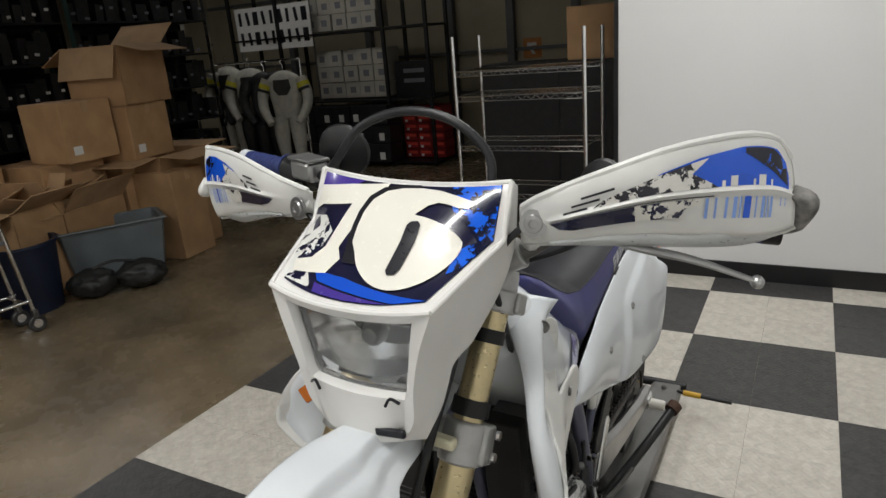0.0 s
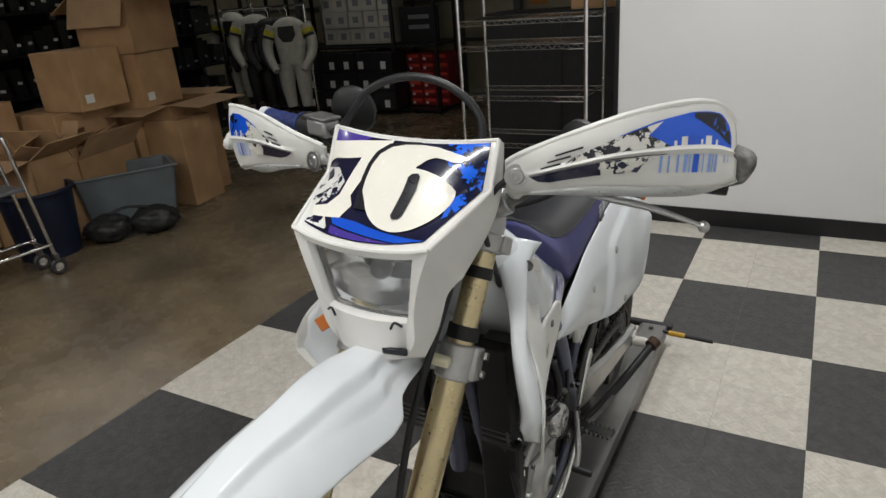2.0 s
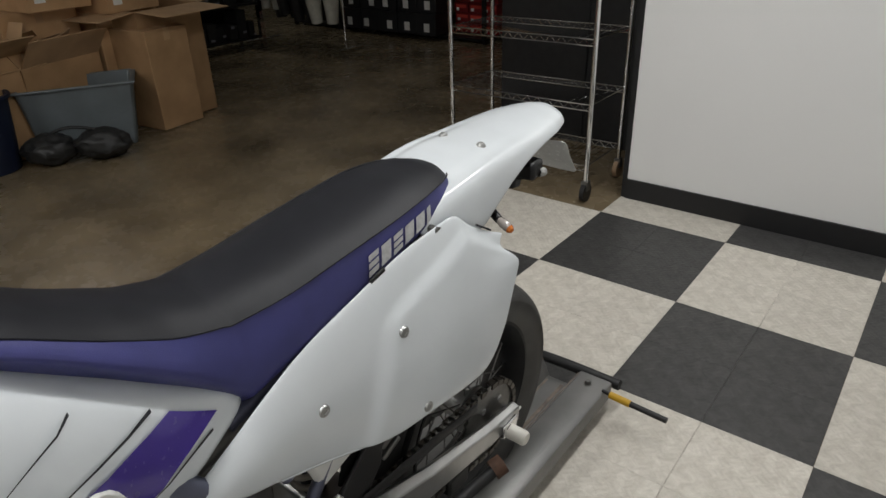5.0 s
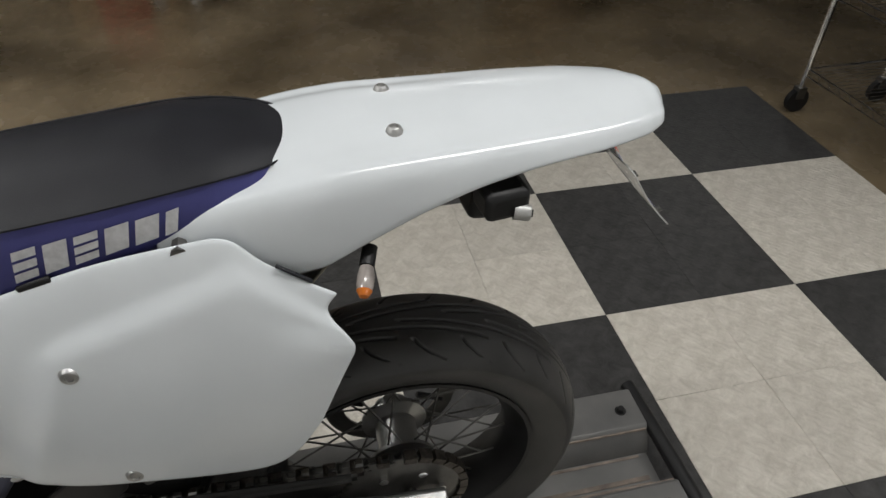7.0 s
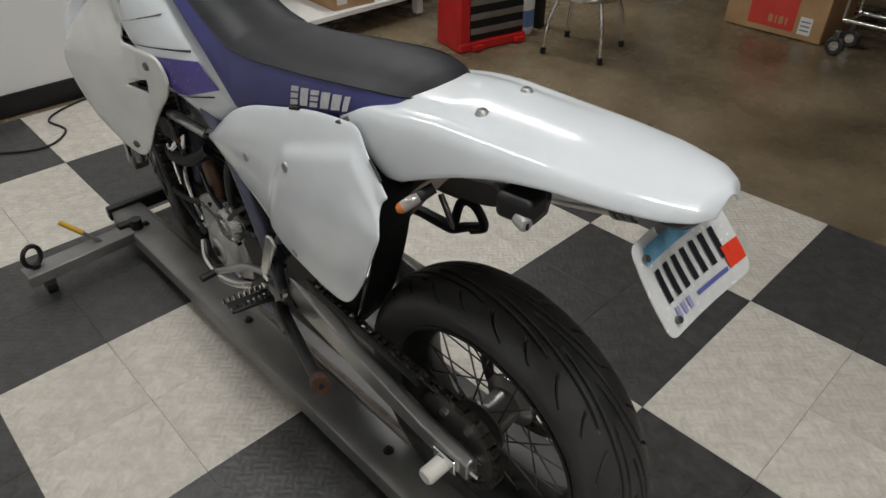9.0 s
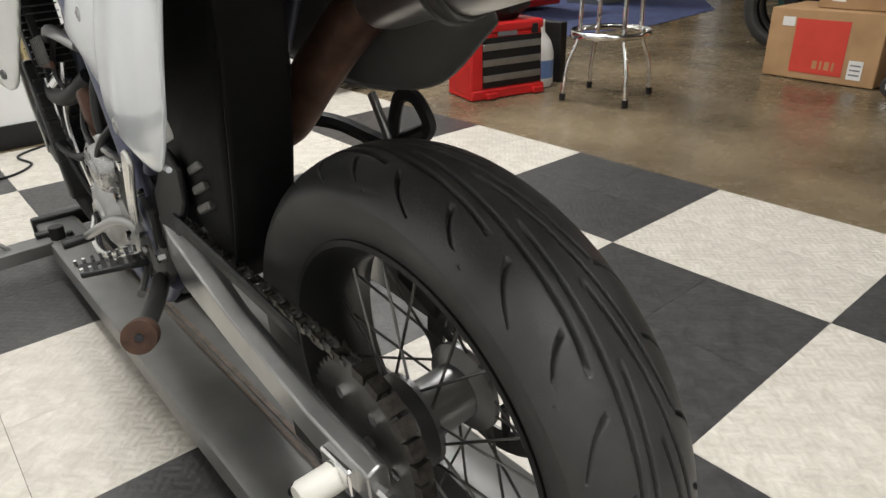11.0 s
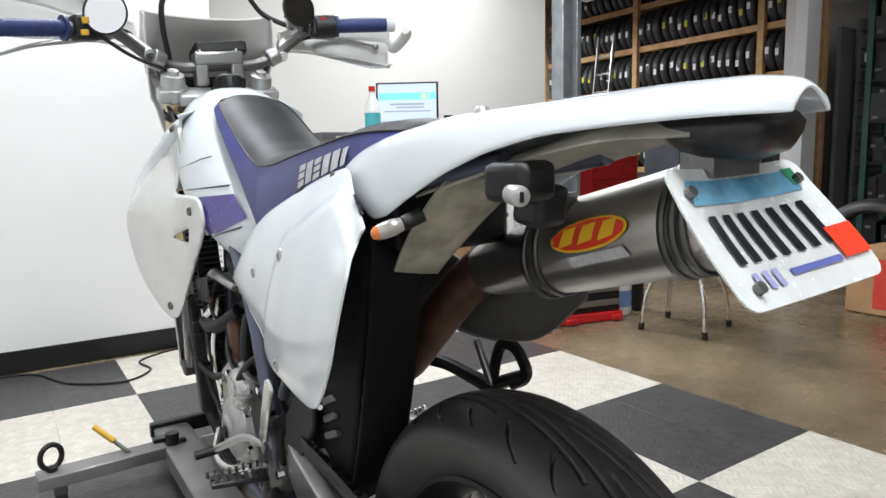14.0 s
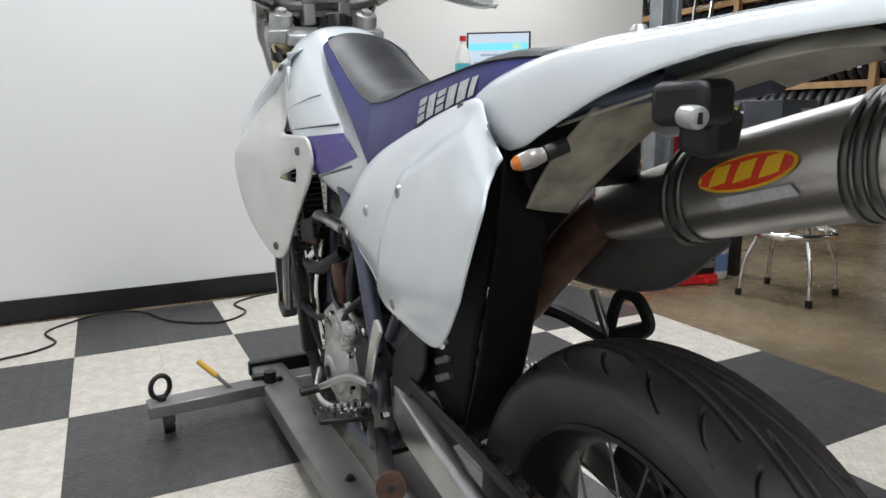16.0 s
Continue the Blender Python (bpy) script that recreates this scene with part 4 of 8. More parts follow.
part("plate_blue", decal(B(), [(0.44, 0.04), (0.93, 0.04), (0.935, 0.3), (0.94, 0.52), (0.90, 0.70), (0.82, 0.74), (0.74, 0.58), (0.78, 0.40), (0.58, 0.24)], plate_fn(0.0046), 4), splash("plate_blue_print", (0.004, 0.006, 0.03), (0.010, 0.12, 0.72), (0.012, 0.13, 0.78), 22, 0.50, 0.7), shell, "bright blue torn print")
part("plate_white_tear", decal(B(), [(-0.945, 0.45), (-0.72, 0.40), (-0.52, 0.50), (-0.60, 0.80), (-0.45, 0.92), (-0.86, 0.92), (-0.93, 0.70)], plate_fn(0.0046), 4), splash("plate_tear_print", (0.008, 0.008, 0.03), (0.7, 0.7, 0.66), (0.72, 0.72, 0.69), 18, 0.46, 0.7), shell, "white torn print")
sw_pts = [(-0.50, 0.79), (-0.1, 0.80), (0.3, 0.855), (0.86, 0.925), (0.55, 0.94), (0.1, 0.90), (-0.4, 0.86)]
part("plate_swoosh", decal(B(), sw_pts, plate_fn(0.0046), 4), mat("blue_swoosh", (0.01, 0.08, 0.55), 0.2, coat=0.6), shell, "blue swoosh")
part("plate_swoosh_low", decal(B(), [(-0.42, 0.875), (0.1, 0.912), (0.5, 0.945), (0.0, 0.95), (-0.4, 0.94)], plate_fn(0.0048), 4), PURPLE, shell, "violet swoosh")
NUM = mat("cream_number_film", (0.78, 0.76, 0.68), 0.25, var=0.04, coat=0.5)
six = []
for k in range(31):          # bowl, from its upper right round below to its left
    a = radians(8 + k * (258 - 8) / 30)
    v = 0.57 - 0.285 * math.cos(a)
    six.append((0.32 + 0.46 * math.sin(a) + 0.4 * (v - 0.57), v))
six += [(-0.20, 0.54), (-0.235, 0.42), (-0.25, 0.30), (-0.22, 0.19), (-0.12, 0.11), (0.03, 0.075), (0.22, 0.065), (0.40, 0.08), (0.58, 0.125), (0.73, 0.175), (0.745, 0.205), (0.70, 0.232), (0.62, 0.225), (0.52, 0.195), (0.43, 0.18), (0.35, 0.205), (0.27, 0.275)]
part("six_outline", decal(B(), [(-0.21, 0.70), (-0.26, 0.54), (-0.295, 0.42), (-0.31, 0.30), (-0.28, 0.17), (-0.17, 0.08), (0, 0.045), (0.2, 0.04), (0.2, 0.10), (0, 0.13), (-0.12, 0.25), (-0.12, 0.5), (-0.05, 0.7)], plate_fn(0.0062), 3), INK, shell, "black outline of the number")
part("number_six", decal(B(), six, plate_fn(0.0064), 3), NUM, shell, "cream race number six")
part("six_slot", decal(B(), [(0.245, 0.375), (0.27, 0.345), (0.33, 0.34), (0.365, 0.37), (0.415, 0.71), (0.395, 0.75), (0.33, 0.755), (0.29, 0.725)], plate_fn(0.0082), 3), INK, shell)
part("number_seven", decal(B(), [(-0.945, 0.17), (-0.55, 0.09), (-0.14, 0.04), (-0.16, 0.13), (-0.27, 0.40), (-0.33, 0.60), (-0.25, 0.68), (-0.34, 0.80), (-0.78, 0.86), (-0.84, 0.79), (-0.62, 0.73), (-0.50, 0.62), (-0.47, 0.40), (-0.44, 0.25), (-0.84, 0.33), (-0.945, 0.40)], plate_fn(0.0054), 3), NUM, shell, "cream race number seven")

# headlight
hl = part("headlight", lathe(B(), [(0.078, 0.0), (0.072, -0.035), (0.045, -0.07), (0.0, -0.085)], (0, 1.268, 1.084), (0, 1, 0), 40), REFLECT, bike, "rectangular headlight behind clear glass")
for v in hl.data.vertices:
    v.co.x *= 1.16
    v.co.z = 1.086 + (v.co.z - 1.086) * 0.66
part("bulb_shield", lathe(B(), [(0.0, 0.012), (0.012, 0.010), (0.017, 0.002), (0.017, -0.012)], (0, 1.238, 1.08), (0, 1, 0), 20), CASTING, hl)
part("bulb", cyl(B(), (0, 1.20, 1.08), (0, 1.235, 1.08), 0.009, n=10), CLEAR_L, hl)
part("lens", grid(B(), lambda u, v: V(((0.0935 - 0.018 * v) * (2 * u - 1), 1.279 + 0.010 * (1 - (2 * u - 1) ** 2) - 0.008 * v, 1.134 - 0.108 * v)), 20, 8), LENS, hl, "clear headlight glass", solid=0.002).visible_shadow = False
part("headlight_gasket", loft(B(), [opening(0.975, 1.281), opening(0.97, 1.270), opening(0.92, 1.268), opening(0.905, 1.277)], caps=False), BLACK, hl, solid=0.002)
part("headlight_bucket", rbox((0, 1.175, 1.08), (0.17, 0.06, 0.1)), BLACK, hl, bevel=0.01)
for s in (-1, 1):
    part("lamp_strap", tube(B(), [(s * 0.052, 1.297, 1.014), (s * 0.059, 1.296, 1.026), (s * 0.070, 1.291, 1.019)], 0.0022, 6, 3), INK, shell)
part("shell_slot", rbox((-0.050, 1.287, 0.969), (0.046, 0.008, 0.012), rot(0, 8)), INK, shell, bevel=0.003)
# ---- front fender ----
FF = [(1.06, 0.925, 0.035, 0.010), (1.13, 0.922, 0.048, 0.014), (1.20, 0.925, 0.058, 0.018), (1.28, 0.935, 0.068, 0.024), (1.315, 0.940, 0.076, 0.030), (1.345, 0.945, 0.097, 0.052), (1.38, 0.949, 0.101, 0.060), (1.46, 0.957, 0.096, 0.060), (1.56, 0.957, 0.089, 0.056), (1.66, 0.946, 0.078, 0.048), (1.74, 0.930, 0.062, 0.038), (1.80, 0.912, 0.038, 0.022), (1.815, 0.905, 0.012, 0.008)]


def fender_row(y, z, w, d):
    row = []
    for u in np.linspace(-1, 1, 41):
        a = abs(u)
        ridge = 0.014 * ease(0.50 - 0.42 * (y - 1.15) - a, -0.035, 0.035) * ease(1.74 - y, 0.0, 0.2) * ease(y, 1.10, 1.20)
        ridge += 0.011 * ease(0.80 - 0.85 * (y - 1.20) - a, -0.03, 0.02) * ease(1.48 - y, 0.0, 0.08) * ease(y, 1.14, 1.24)
        row.append(V((u * w, y, z - d * abs(u) ** 2.6 + ridge)))
    return row


FFi = [[float(np.interp(i / 36 * (len(FF) - 1), range(len(FF)), [f[c] for f in FF])) for c in range(4)] for i in range(37)]
part("front_fender", loft(B(), [fender_row(*f) for f in FFi], closed=False), W_PLASTIC, bike, "glossy white front fender", solid=0.0035, sub=1, sharp=0)
for s in (-1, 1):
    part("fender_bolt", cyl(B(), (s * 0.03, 1.13, 0.915), (s * 0.03, 1.13, 0.94), 0.007, n=8), BLACK, bike)

# ---- tank, seat and bodywork ----
TK = [(1.088, 0.960, 1.052, 0.055, 0.040), (1.045, 0.905, 1.086, 0.122, 0.062), (0.98, 0.85, 1.092, 0.146, 0.070), (0.93, 0.80, 1.076, 0.155, 0.078), (0.88, 0.768, 1.034, 0.156, 0.086), (0.80, 0.735, 0.968, 0.142, 0.094), (0.70, 0.700, 0.893, 0.120, 0.092), (0.64, 0.748, 0.848, 0.106, 0.089), (0.575, 0.792, 0.815, 0.095, 0.086)]


def tank_row(y, zl, zh, w, wt):
    h = zh - zl
    half = [(0.55 * w, zl), (0.86 * w, zl + 0.06 * h), (w, zl + 0.30 * h), (w * 0.98, zl + 0.52 * h), (0.70 * w + 0.26 * wt, zl + 0.79 * h), (wt * 0.95, zl + 0.945 * h), (wt * 0.5, zl + 0.99 * h), (0, zh)]
    return [V((-x, y, z)) for x, z in half] + [V((x, y, z)) for x, z in reversed(half[:-1])]


tank = part("tank", loft(B(), [tank_row(*t) for t in TK], closed=True), W_PLASTIC, bike, "white fuel tank cover with violet side graphics", sub=2, sharp=0)
cap = part("fuel_cap", lathe(B(), [(0, 0.028), (0.02, 0.028), (0.028, 0.024), (0.033, 0.012), (0.036, 0.0), (0.036, -0.02)], (0, 1.005, 1.090), (0, 0, 1), 24), BLACK, bike, "black fuel filler cap")
for k in range(12):
    a = k * math.tau / 12
    bm = box(B(), (0.034 * math.cos(a), 1.005 + 0.034 * math.sin(a), 1.100), (0.007, 0.005, 0.018), rot(0, 0, math.degrees(a)))
    part("cap_rib", bm, BLACK, cap)


def side_fn(s, off):
    """The outer face of the tank cover, by (y, z)."""
    ys = [t[0] for t in TK][::-1]

    def fn(y, z):
        r = [float(np.interp(y, ys, [t[c] for t in TK][::-1])) for c in range(1, 5)]
        half = tank_row(y, *r)[:8]
        x = float(np.interp(z, [q.z for q in half], [-q.x for q in half]))
        return V((s * (x + off), y, z))
    return fn


for s in (-1, 1):
    part("tank_graphic", decal(B(), [(0.95, 0.845), (0.70, 0.860), (0.641, 0.817), (0.74, 0.785), (0.90, 0.765)], side_fn(s, 0.0025), 3), PURPLE, tank, "violet film panel")
    part("tank_line", decal(B(), [(0.95, 0.862), (0.72, 0.878), (0.72, 0.874)], side_fn(s, 0.0025), 2), INK, tank)
    part("tank_line", decal(B(), [(0.88, 0.752), (0.655, 0.802), (0.655, 0.798)], side_fn(s, 0.0025), 2), INK, tank)
    part("tank_line", decal(B(), [(0.92, 0.905), (0.80, 0.935), (0.80, 0.932)], side_fn(s, 0.0025), 2), INK, tank)

# seat
SE = [  # y, bottom z, seam z, top z, bottom half width, seam half width
    (0.915, 1.052, 1.056, 1.060, 0.020, 0.014), (0.900, 1.047, 1.055, 1.064, 0.058, 0.046), (0.865, 1.028, 1.043, 1.058, 0.082, 0.068), (0.81, 0.993, 1.015, 1.032, 0.093, 0.076), (0.74, 0.943, 0.972, 0.992, 0.100, 0.079),
    (0.66, 0.876, 0.930, 0.955, 0.104, 0.082), (0.60, 0.815, 0.914, 0.938, 0.106, 0.086), (0.585, 0.80, 0.911, 0.935, 0.106, 0.087), (0.50, 0.824, 0.914, 0.936, 0.107, 0.092), (0.40, 0.852, 0.927, 0.946, 0.106, 0.094), (0.30, 0.878, 0.939, 0.957, 0.104, 0.094), (0.22, 0.898, 0.949, 0.967, 0.101, 0.090), (0.165, 0.912, 0.952, 0.967, 0.094, 0.080), (0.125, 0.924, 0.951, 0.963, 0.080, 0.066), (0.10, 0.932, 0.949, 0.957, 0.056, 0.046), (0.09, 0.938, 0.946, 0.951, 0.024, 0.018)]
SEc = [[float(np.interp(i / 60 * (len(SE) - 1), range(len(SE)), [f[c] for f in SE])) for c in range(6)] for i in range(61)]
seat = None
for s in (-1, 1):
    rows = []
    for y, zb, zs, zt, wb, ws in SEc:
        rows.append([V((s * (wb * 0.66), y, zb - 0.030)), V((s * (wb * 0.93), y, zb - 0.004)), V((s * wb, y, zb + 0.002)), V((s * (wb * 0.55 + ws * 0.45) + s * 0.004, y, zb * 0.5 + zs * 0.5)), V((s * (ws + 0.001), y, zs))])
    o = part("seat_side" if seat else "seat", loft(B(), rows, closed=False), SEAT_SIDE, seat or bike, "indigo vinyl seat with a black top" if not seat else "indigo vinyl side", sub=1, sharp=0)
    seat = seat or o
rows = []
for y, zb, zs, zt, wb, ws in SEc:
    rows.append([V((u * ws, y, zs + (zt - zs) * (1 - abs(u) ** 2.6))) for u in np.linspace(-1, 1, 15)])
part("seat_top", loft(B(), rows, closed=False), SEAT_TOP, seat, "black grained vinyl top", sub=1, sharp=0)
for s in (-1, 1):
    part("seat_seam", tube(B(), [V((s * (r[5] + 0.001), r[0], r[2])) for r in SEc[::4]], 0.0016, 6, 3), SEAT_TOP, seat)
part("seat_pan", rbox((0, 0.32, 0.885), (0.16, 0.5, 0.02), rot(-12)), BLACK, seat, bevel=0.004)
# maker's mark on the seat sides: six slanted silver blocks with gaps
def seat_side_at(s, y, f, off):
    """A place on the seat's side at y, f of the way from its lower edge to the seam."""
    ys = [r[0] for r in SE][::-1]
    zb, zs, wb, ws = [float(np.interp(y, ys, [r[c] for r in SE][::-1])) for c in (1, 2, 4, 5)]
    x = (wb * (1 - f) + ws * f) + 0.004 * 4 * f * (1 - f) * 0.6 + off
    return V((s * x, y, zb + (zs - zb) * f))


for s in (-1, 1):
    for k in range(6):
        y0 = 0.362 - k * 0.0285
        wdt = 0.012 if k == 5 else 0.0225

        def fn(a, b, y0=y0, wdt=wdt, s=s):
            return seat_side_at(s, y0 - wdt * a - 0.006 * (b - 0.5), 0.24 + 0.46 * b + 0.02 * a, 0.003)
        for b0, b1 in ((0.0, 0.28), (0.37, 0.63), (0.72, 1.0)) if k in (0, 2) else ((0.0, 1.0),):
            part("seat_mark", decal(B(), [(0, b0), (1, b0), (1, b1), (0, b1)], fn, 1), LETTER, seat)

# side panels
# right panel's white painted dark grey, for the shade on its inner face
PANEL_SHADE = mat("shade_grey_plastic", (0.13, 0.125, 0.115), 0.42, var=0.2, scale=10)
def side_panel(s):
    if s < 0:
        top = [(-0.100, 0.718, 0.702), (-0.108, 0.64, 0.757), (-0.112, 0.575, 0.800), (-0.110, 0.50, 0.834), (-0.109, 0.40, 0.863), (-0.108, 0.30, 0.889), (-0.113, 0.215, 0.905), (-0.116, 0.168, 0.908), (-0.126, 0.137, 0.882), (-0.138, 0.100, 0.860), (-0.150, 0.067, 0.846)]
        low = [(-0.104, 0.712, 0.690), (-0.120, 0.655, 0.676), (-0.130, 0.585, 0.662), (-0.138, 0.51, 0.642), (-0.148, 0.44, 0.622), (-0.160, 0.373, 0.612), (-0.172, 0.297, 0.616), (-0.178, 0.22, 0.613), (-0.180, 0.168, 0.616), (-0.181, 0.135, 0.640), (-0.180, 0.102, 0.690)]
    else:
        top = [(0.100, 0.718, 0.702), (0.112, 0.60, 0.785), (0.118, 0.50, 0.80), (0.132, 0.40, 0.775), (0.150, 0.30, 0.735), (0.160, 0.20, 0.712), (0.165, 0.10, 0.716), (0.166, 0.05, 0.728)]
        low = [(0.104, 0.712, 0.690), (0.124, 0.60, 0.665), (0.136, 0.50, 0.642), (0.146, 0.42, 0.622), (0.160, 0.33, 0.610), (0.166, 0.25, 0.612), (0.168, 0.146, 0.637), (0.167, 0.046, 0.716)]
    return top, low


def panel_fn(s, top, low, skew=True):
    """The panel's skin: a gentle bulge with a raised number field, a notch and a pointed rear corner."""
    a, b = curve(top, 6), curve(low, 6)

    def fn(u, v):
        i = min(u, 0.9999) * (len(a) - 1)
        k, f = int(i), i - int(i)
        p = a[k].lerp(a[k + 1], f).lerp(b[k].lerp(b[k + 1], f), v)
        off = 0.017 * (4 * v * (1 - v)) ** 0.8 * (0.15 + 0.85 * ease(1 - u, 0.0, 0.25))
        if s * a[0].x > 0 and skew:
            field = float(np.interp(p.y, [0.042, 0.163, 0.345, 0.45], [0.802, 0.880, 0.815, 0.765]))
            off += 0.009 * ease(field - p.z, -0.008, 0.012) * ease(0.365 + (0.80 - p.z) * 0.45 - p.y, -0.012, 0.020)
            jut = float(np.interp(v, [0, 0.08, 0.15, 0.23, 0.30, 0.36, 0.6, 1], [0, 0.010, 0.007, -0.010, -0.021, -0.022, -0.013, 0])) * ease(u, 0.74, 1.0)
            p = p + V((s * max(0.0, -jut) * 0.5, jut, 0))
        return p + V((s * off, 0, 0))
    return fn


for s in (-1, 1):
    t, l = side_panel(s)
    sp = part("side_panel", grid(B(), panel_fn(s, t, l, s < 0), 64, 30), W_PLASTIC if s < 0 else PANEL_SHADE, bike, "glossy white side number panel" if s < 0 else "white side panel under the exhaust, coloured grey as in shade", solid=0.004, sub=1, sharp=0)
    for yy, zz in ((0.338, 0.780), (0.508, 0.738), (0.312, 0.634)) if s < 0 else ():
        skin = panel_fn(1, mir(t, -1), mir(l, -1))
        x, y, z = min((skin(a / 60, b / 30) for a in range(61) for b in range(31)), key=lambda q: (q.y - yy) ** 2 + (q.z - zz) ** 2)
        part("panel_screw", lathe(B(), [(0.0, 0.003), (0.004, 0.003), (0.005, 0.0045), (0.0085, 0.004), (0.011, 0.0), (0.011, -0.005)], (s * x, y, z), (s, 0, 0.05), 16), ALU, sp, "recessed steel screw")
    part("seat_bolt", cyl(B(), (s * 0.10, 0.212, 0.896), (s * 0.119, 0.212, 0.896), 0.009, n=8), STEEL, bike, "grey seat bolt")
    if s < 0:
        part("seam_slot", rbox((-0.1365, 0.108, 0.8685), (0.004, 0.040, 0.0035), rot(31, 0, -14)), INK, sp, bevel=0.001)
        part("seat_tab", rbox((-0.1095, 0.350, 0.876), (0.005, 0.034, 0.008), rot(-16)), BLACK, sp, "black seat tab", bevel=0.002)
    part("panel_edge", tube(B(), l[2:-2], 0.0035, 6, 3), W_PLASTIC if s < 0 else PANEL_SHADE, sp)

# shrouds: a flared blade with a lobe behind and a window through it
def panel(bm, outline, holes, fn, step=0.03):
    """A flat outline with holes, cut into a grid and laid on fn(a, b)."""
    es = []
    for loop in [outline] + holes:
        vs = [bm.verts.new((a, b, 0)) for a, b in loop]
        es += [bm.edges.new((vs[i], vs[(i + 1) % len(vs)])) for i in range(len(vs))]
    bmesh.ops.triangle_fill(bm, edges=es, use_beauty=True)
    for ax in (0, 1):
        vals = [v.co[ax] for v in bm.verts]
        q = min(vals) + step
        while q < max(vals):
            co, no = V((0, 0, 0)), V((0, 0, 0))
            co[ax], no[ax] = q, 1
            bmesh.ops.bisect_plane(bm, geom=bm.verts[:] + bm.edges[:] + bm.faces[:], plane_co=co, plane_no=no)
            q += step
    for v in bm.verts:
        v.co = fn(v.co.x, v.co.y)
    return bm


def smooth_loop(pts, k=3):
    out = []
    n = len(pts)
    for i in range(n):
        p0, p1, p2, p3 = pts[i - 1], pts[i], pts[(i + 1) % n], pts[(i + 2) % n]
        for j in range(k):
            f = j / k
            out.append(tuple(0.5 * (2 * b + (c - a) * f + (2 * a - 5 * b + 4 * c - d) * f * f + (3 * b - a - 3 * c + d) * f ** 3) for a, b, c, d in zip(p0, p1, p2, p3)))
    return out


def shroud_fn(s):
    def fn(y, z):
        x = float(np.interp(y, [0.78, 0.86, 0.90, 0.95, 1.04, 1.125], [0.146, 0.152, 0.158, 0.180, 0.216, 0.255] if s > 0 else [0.146, 0.151, 0.156, 0.174, 0.205, 0.238]))
        x -= 0.028 * max(0.0, min(1.0, (z - 0.86) / 0.12)) if s > 0 else 0.052 * ease(z, 0.80, 0.98) * ease(y, 0.88, 0.97)
        x += 0.42 * ease(z, 0.70, 0.79) * max(0.0, y - 0.95) if s > 0 else 0.0
        return V((s * x, y, z))
    return fn


FRONT = [(0.965, 0.985), (1.04, 0.930), (1.09, 0.868), (1.118, 0.80), (1.112, 0.735), (1.085, 0.665), (1.035, 0.605), (0.995, 0.580)]
REAR_E = [(0.970, 0.580), (0.945, 0.605), (0.905, 0.672), (0.859, 0.722), (0.812, 0.762), (0.787, 0.795), (0.785, 0.825), (0.810, 0.852), (0.895, 0.856), (0.936, 0.860), (0.936, 0.880), (0.922, 0.92), (0.910, 0.962), (0.915, 0.990), (0.935, 0.998)]
INNER = [(0.074, 0.975, 1.050), (0.105, 1.020, 1.025), (0.150, 1.068, 0.965), (0.176, 1.112, 0.915), (0.188, 1.130, 0.860), (0.190, 1.128, 0.790), (0.186, 1.120, 0.750), (0.192, 1.108, 0.722)]
CROWN = [(0.100, 0.945, 1.040), (0.150, 0.985, 1.012), (0.186, 1.045, 0.955), (0.210, 1.105, 0.908), (0.222, 1.130, 0.858), (0.225, 1.134, 0.790), (0.214, 1.124, 0.748), (0.202, 1.108, 0.718)]
OUTER = [(0.905, 1.022), (0.930, 1.000), (0.985, 0.972), (1.055, 0.915), (1.092, 0.855), (1.106, 0.790), (1.104, 0.746), (1.098, 0.716)]
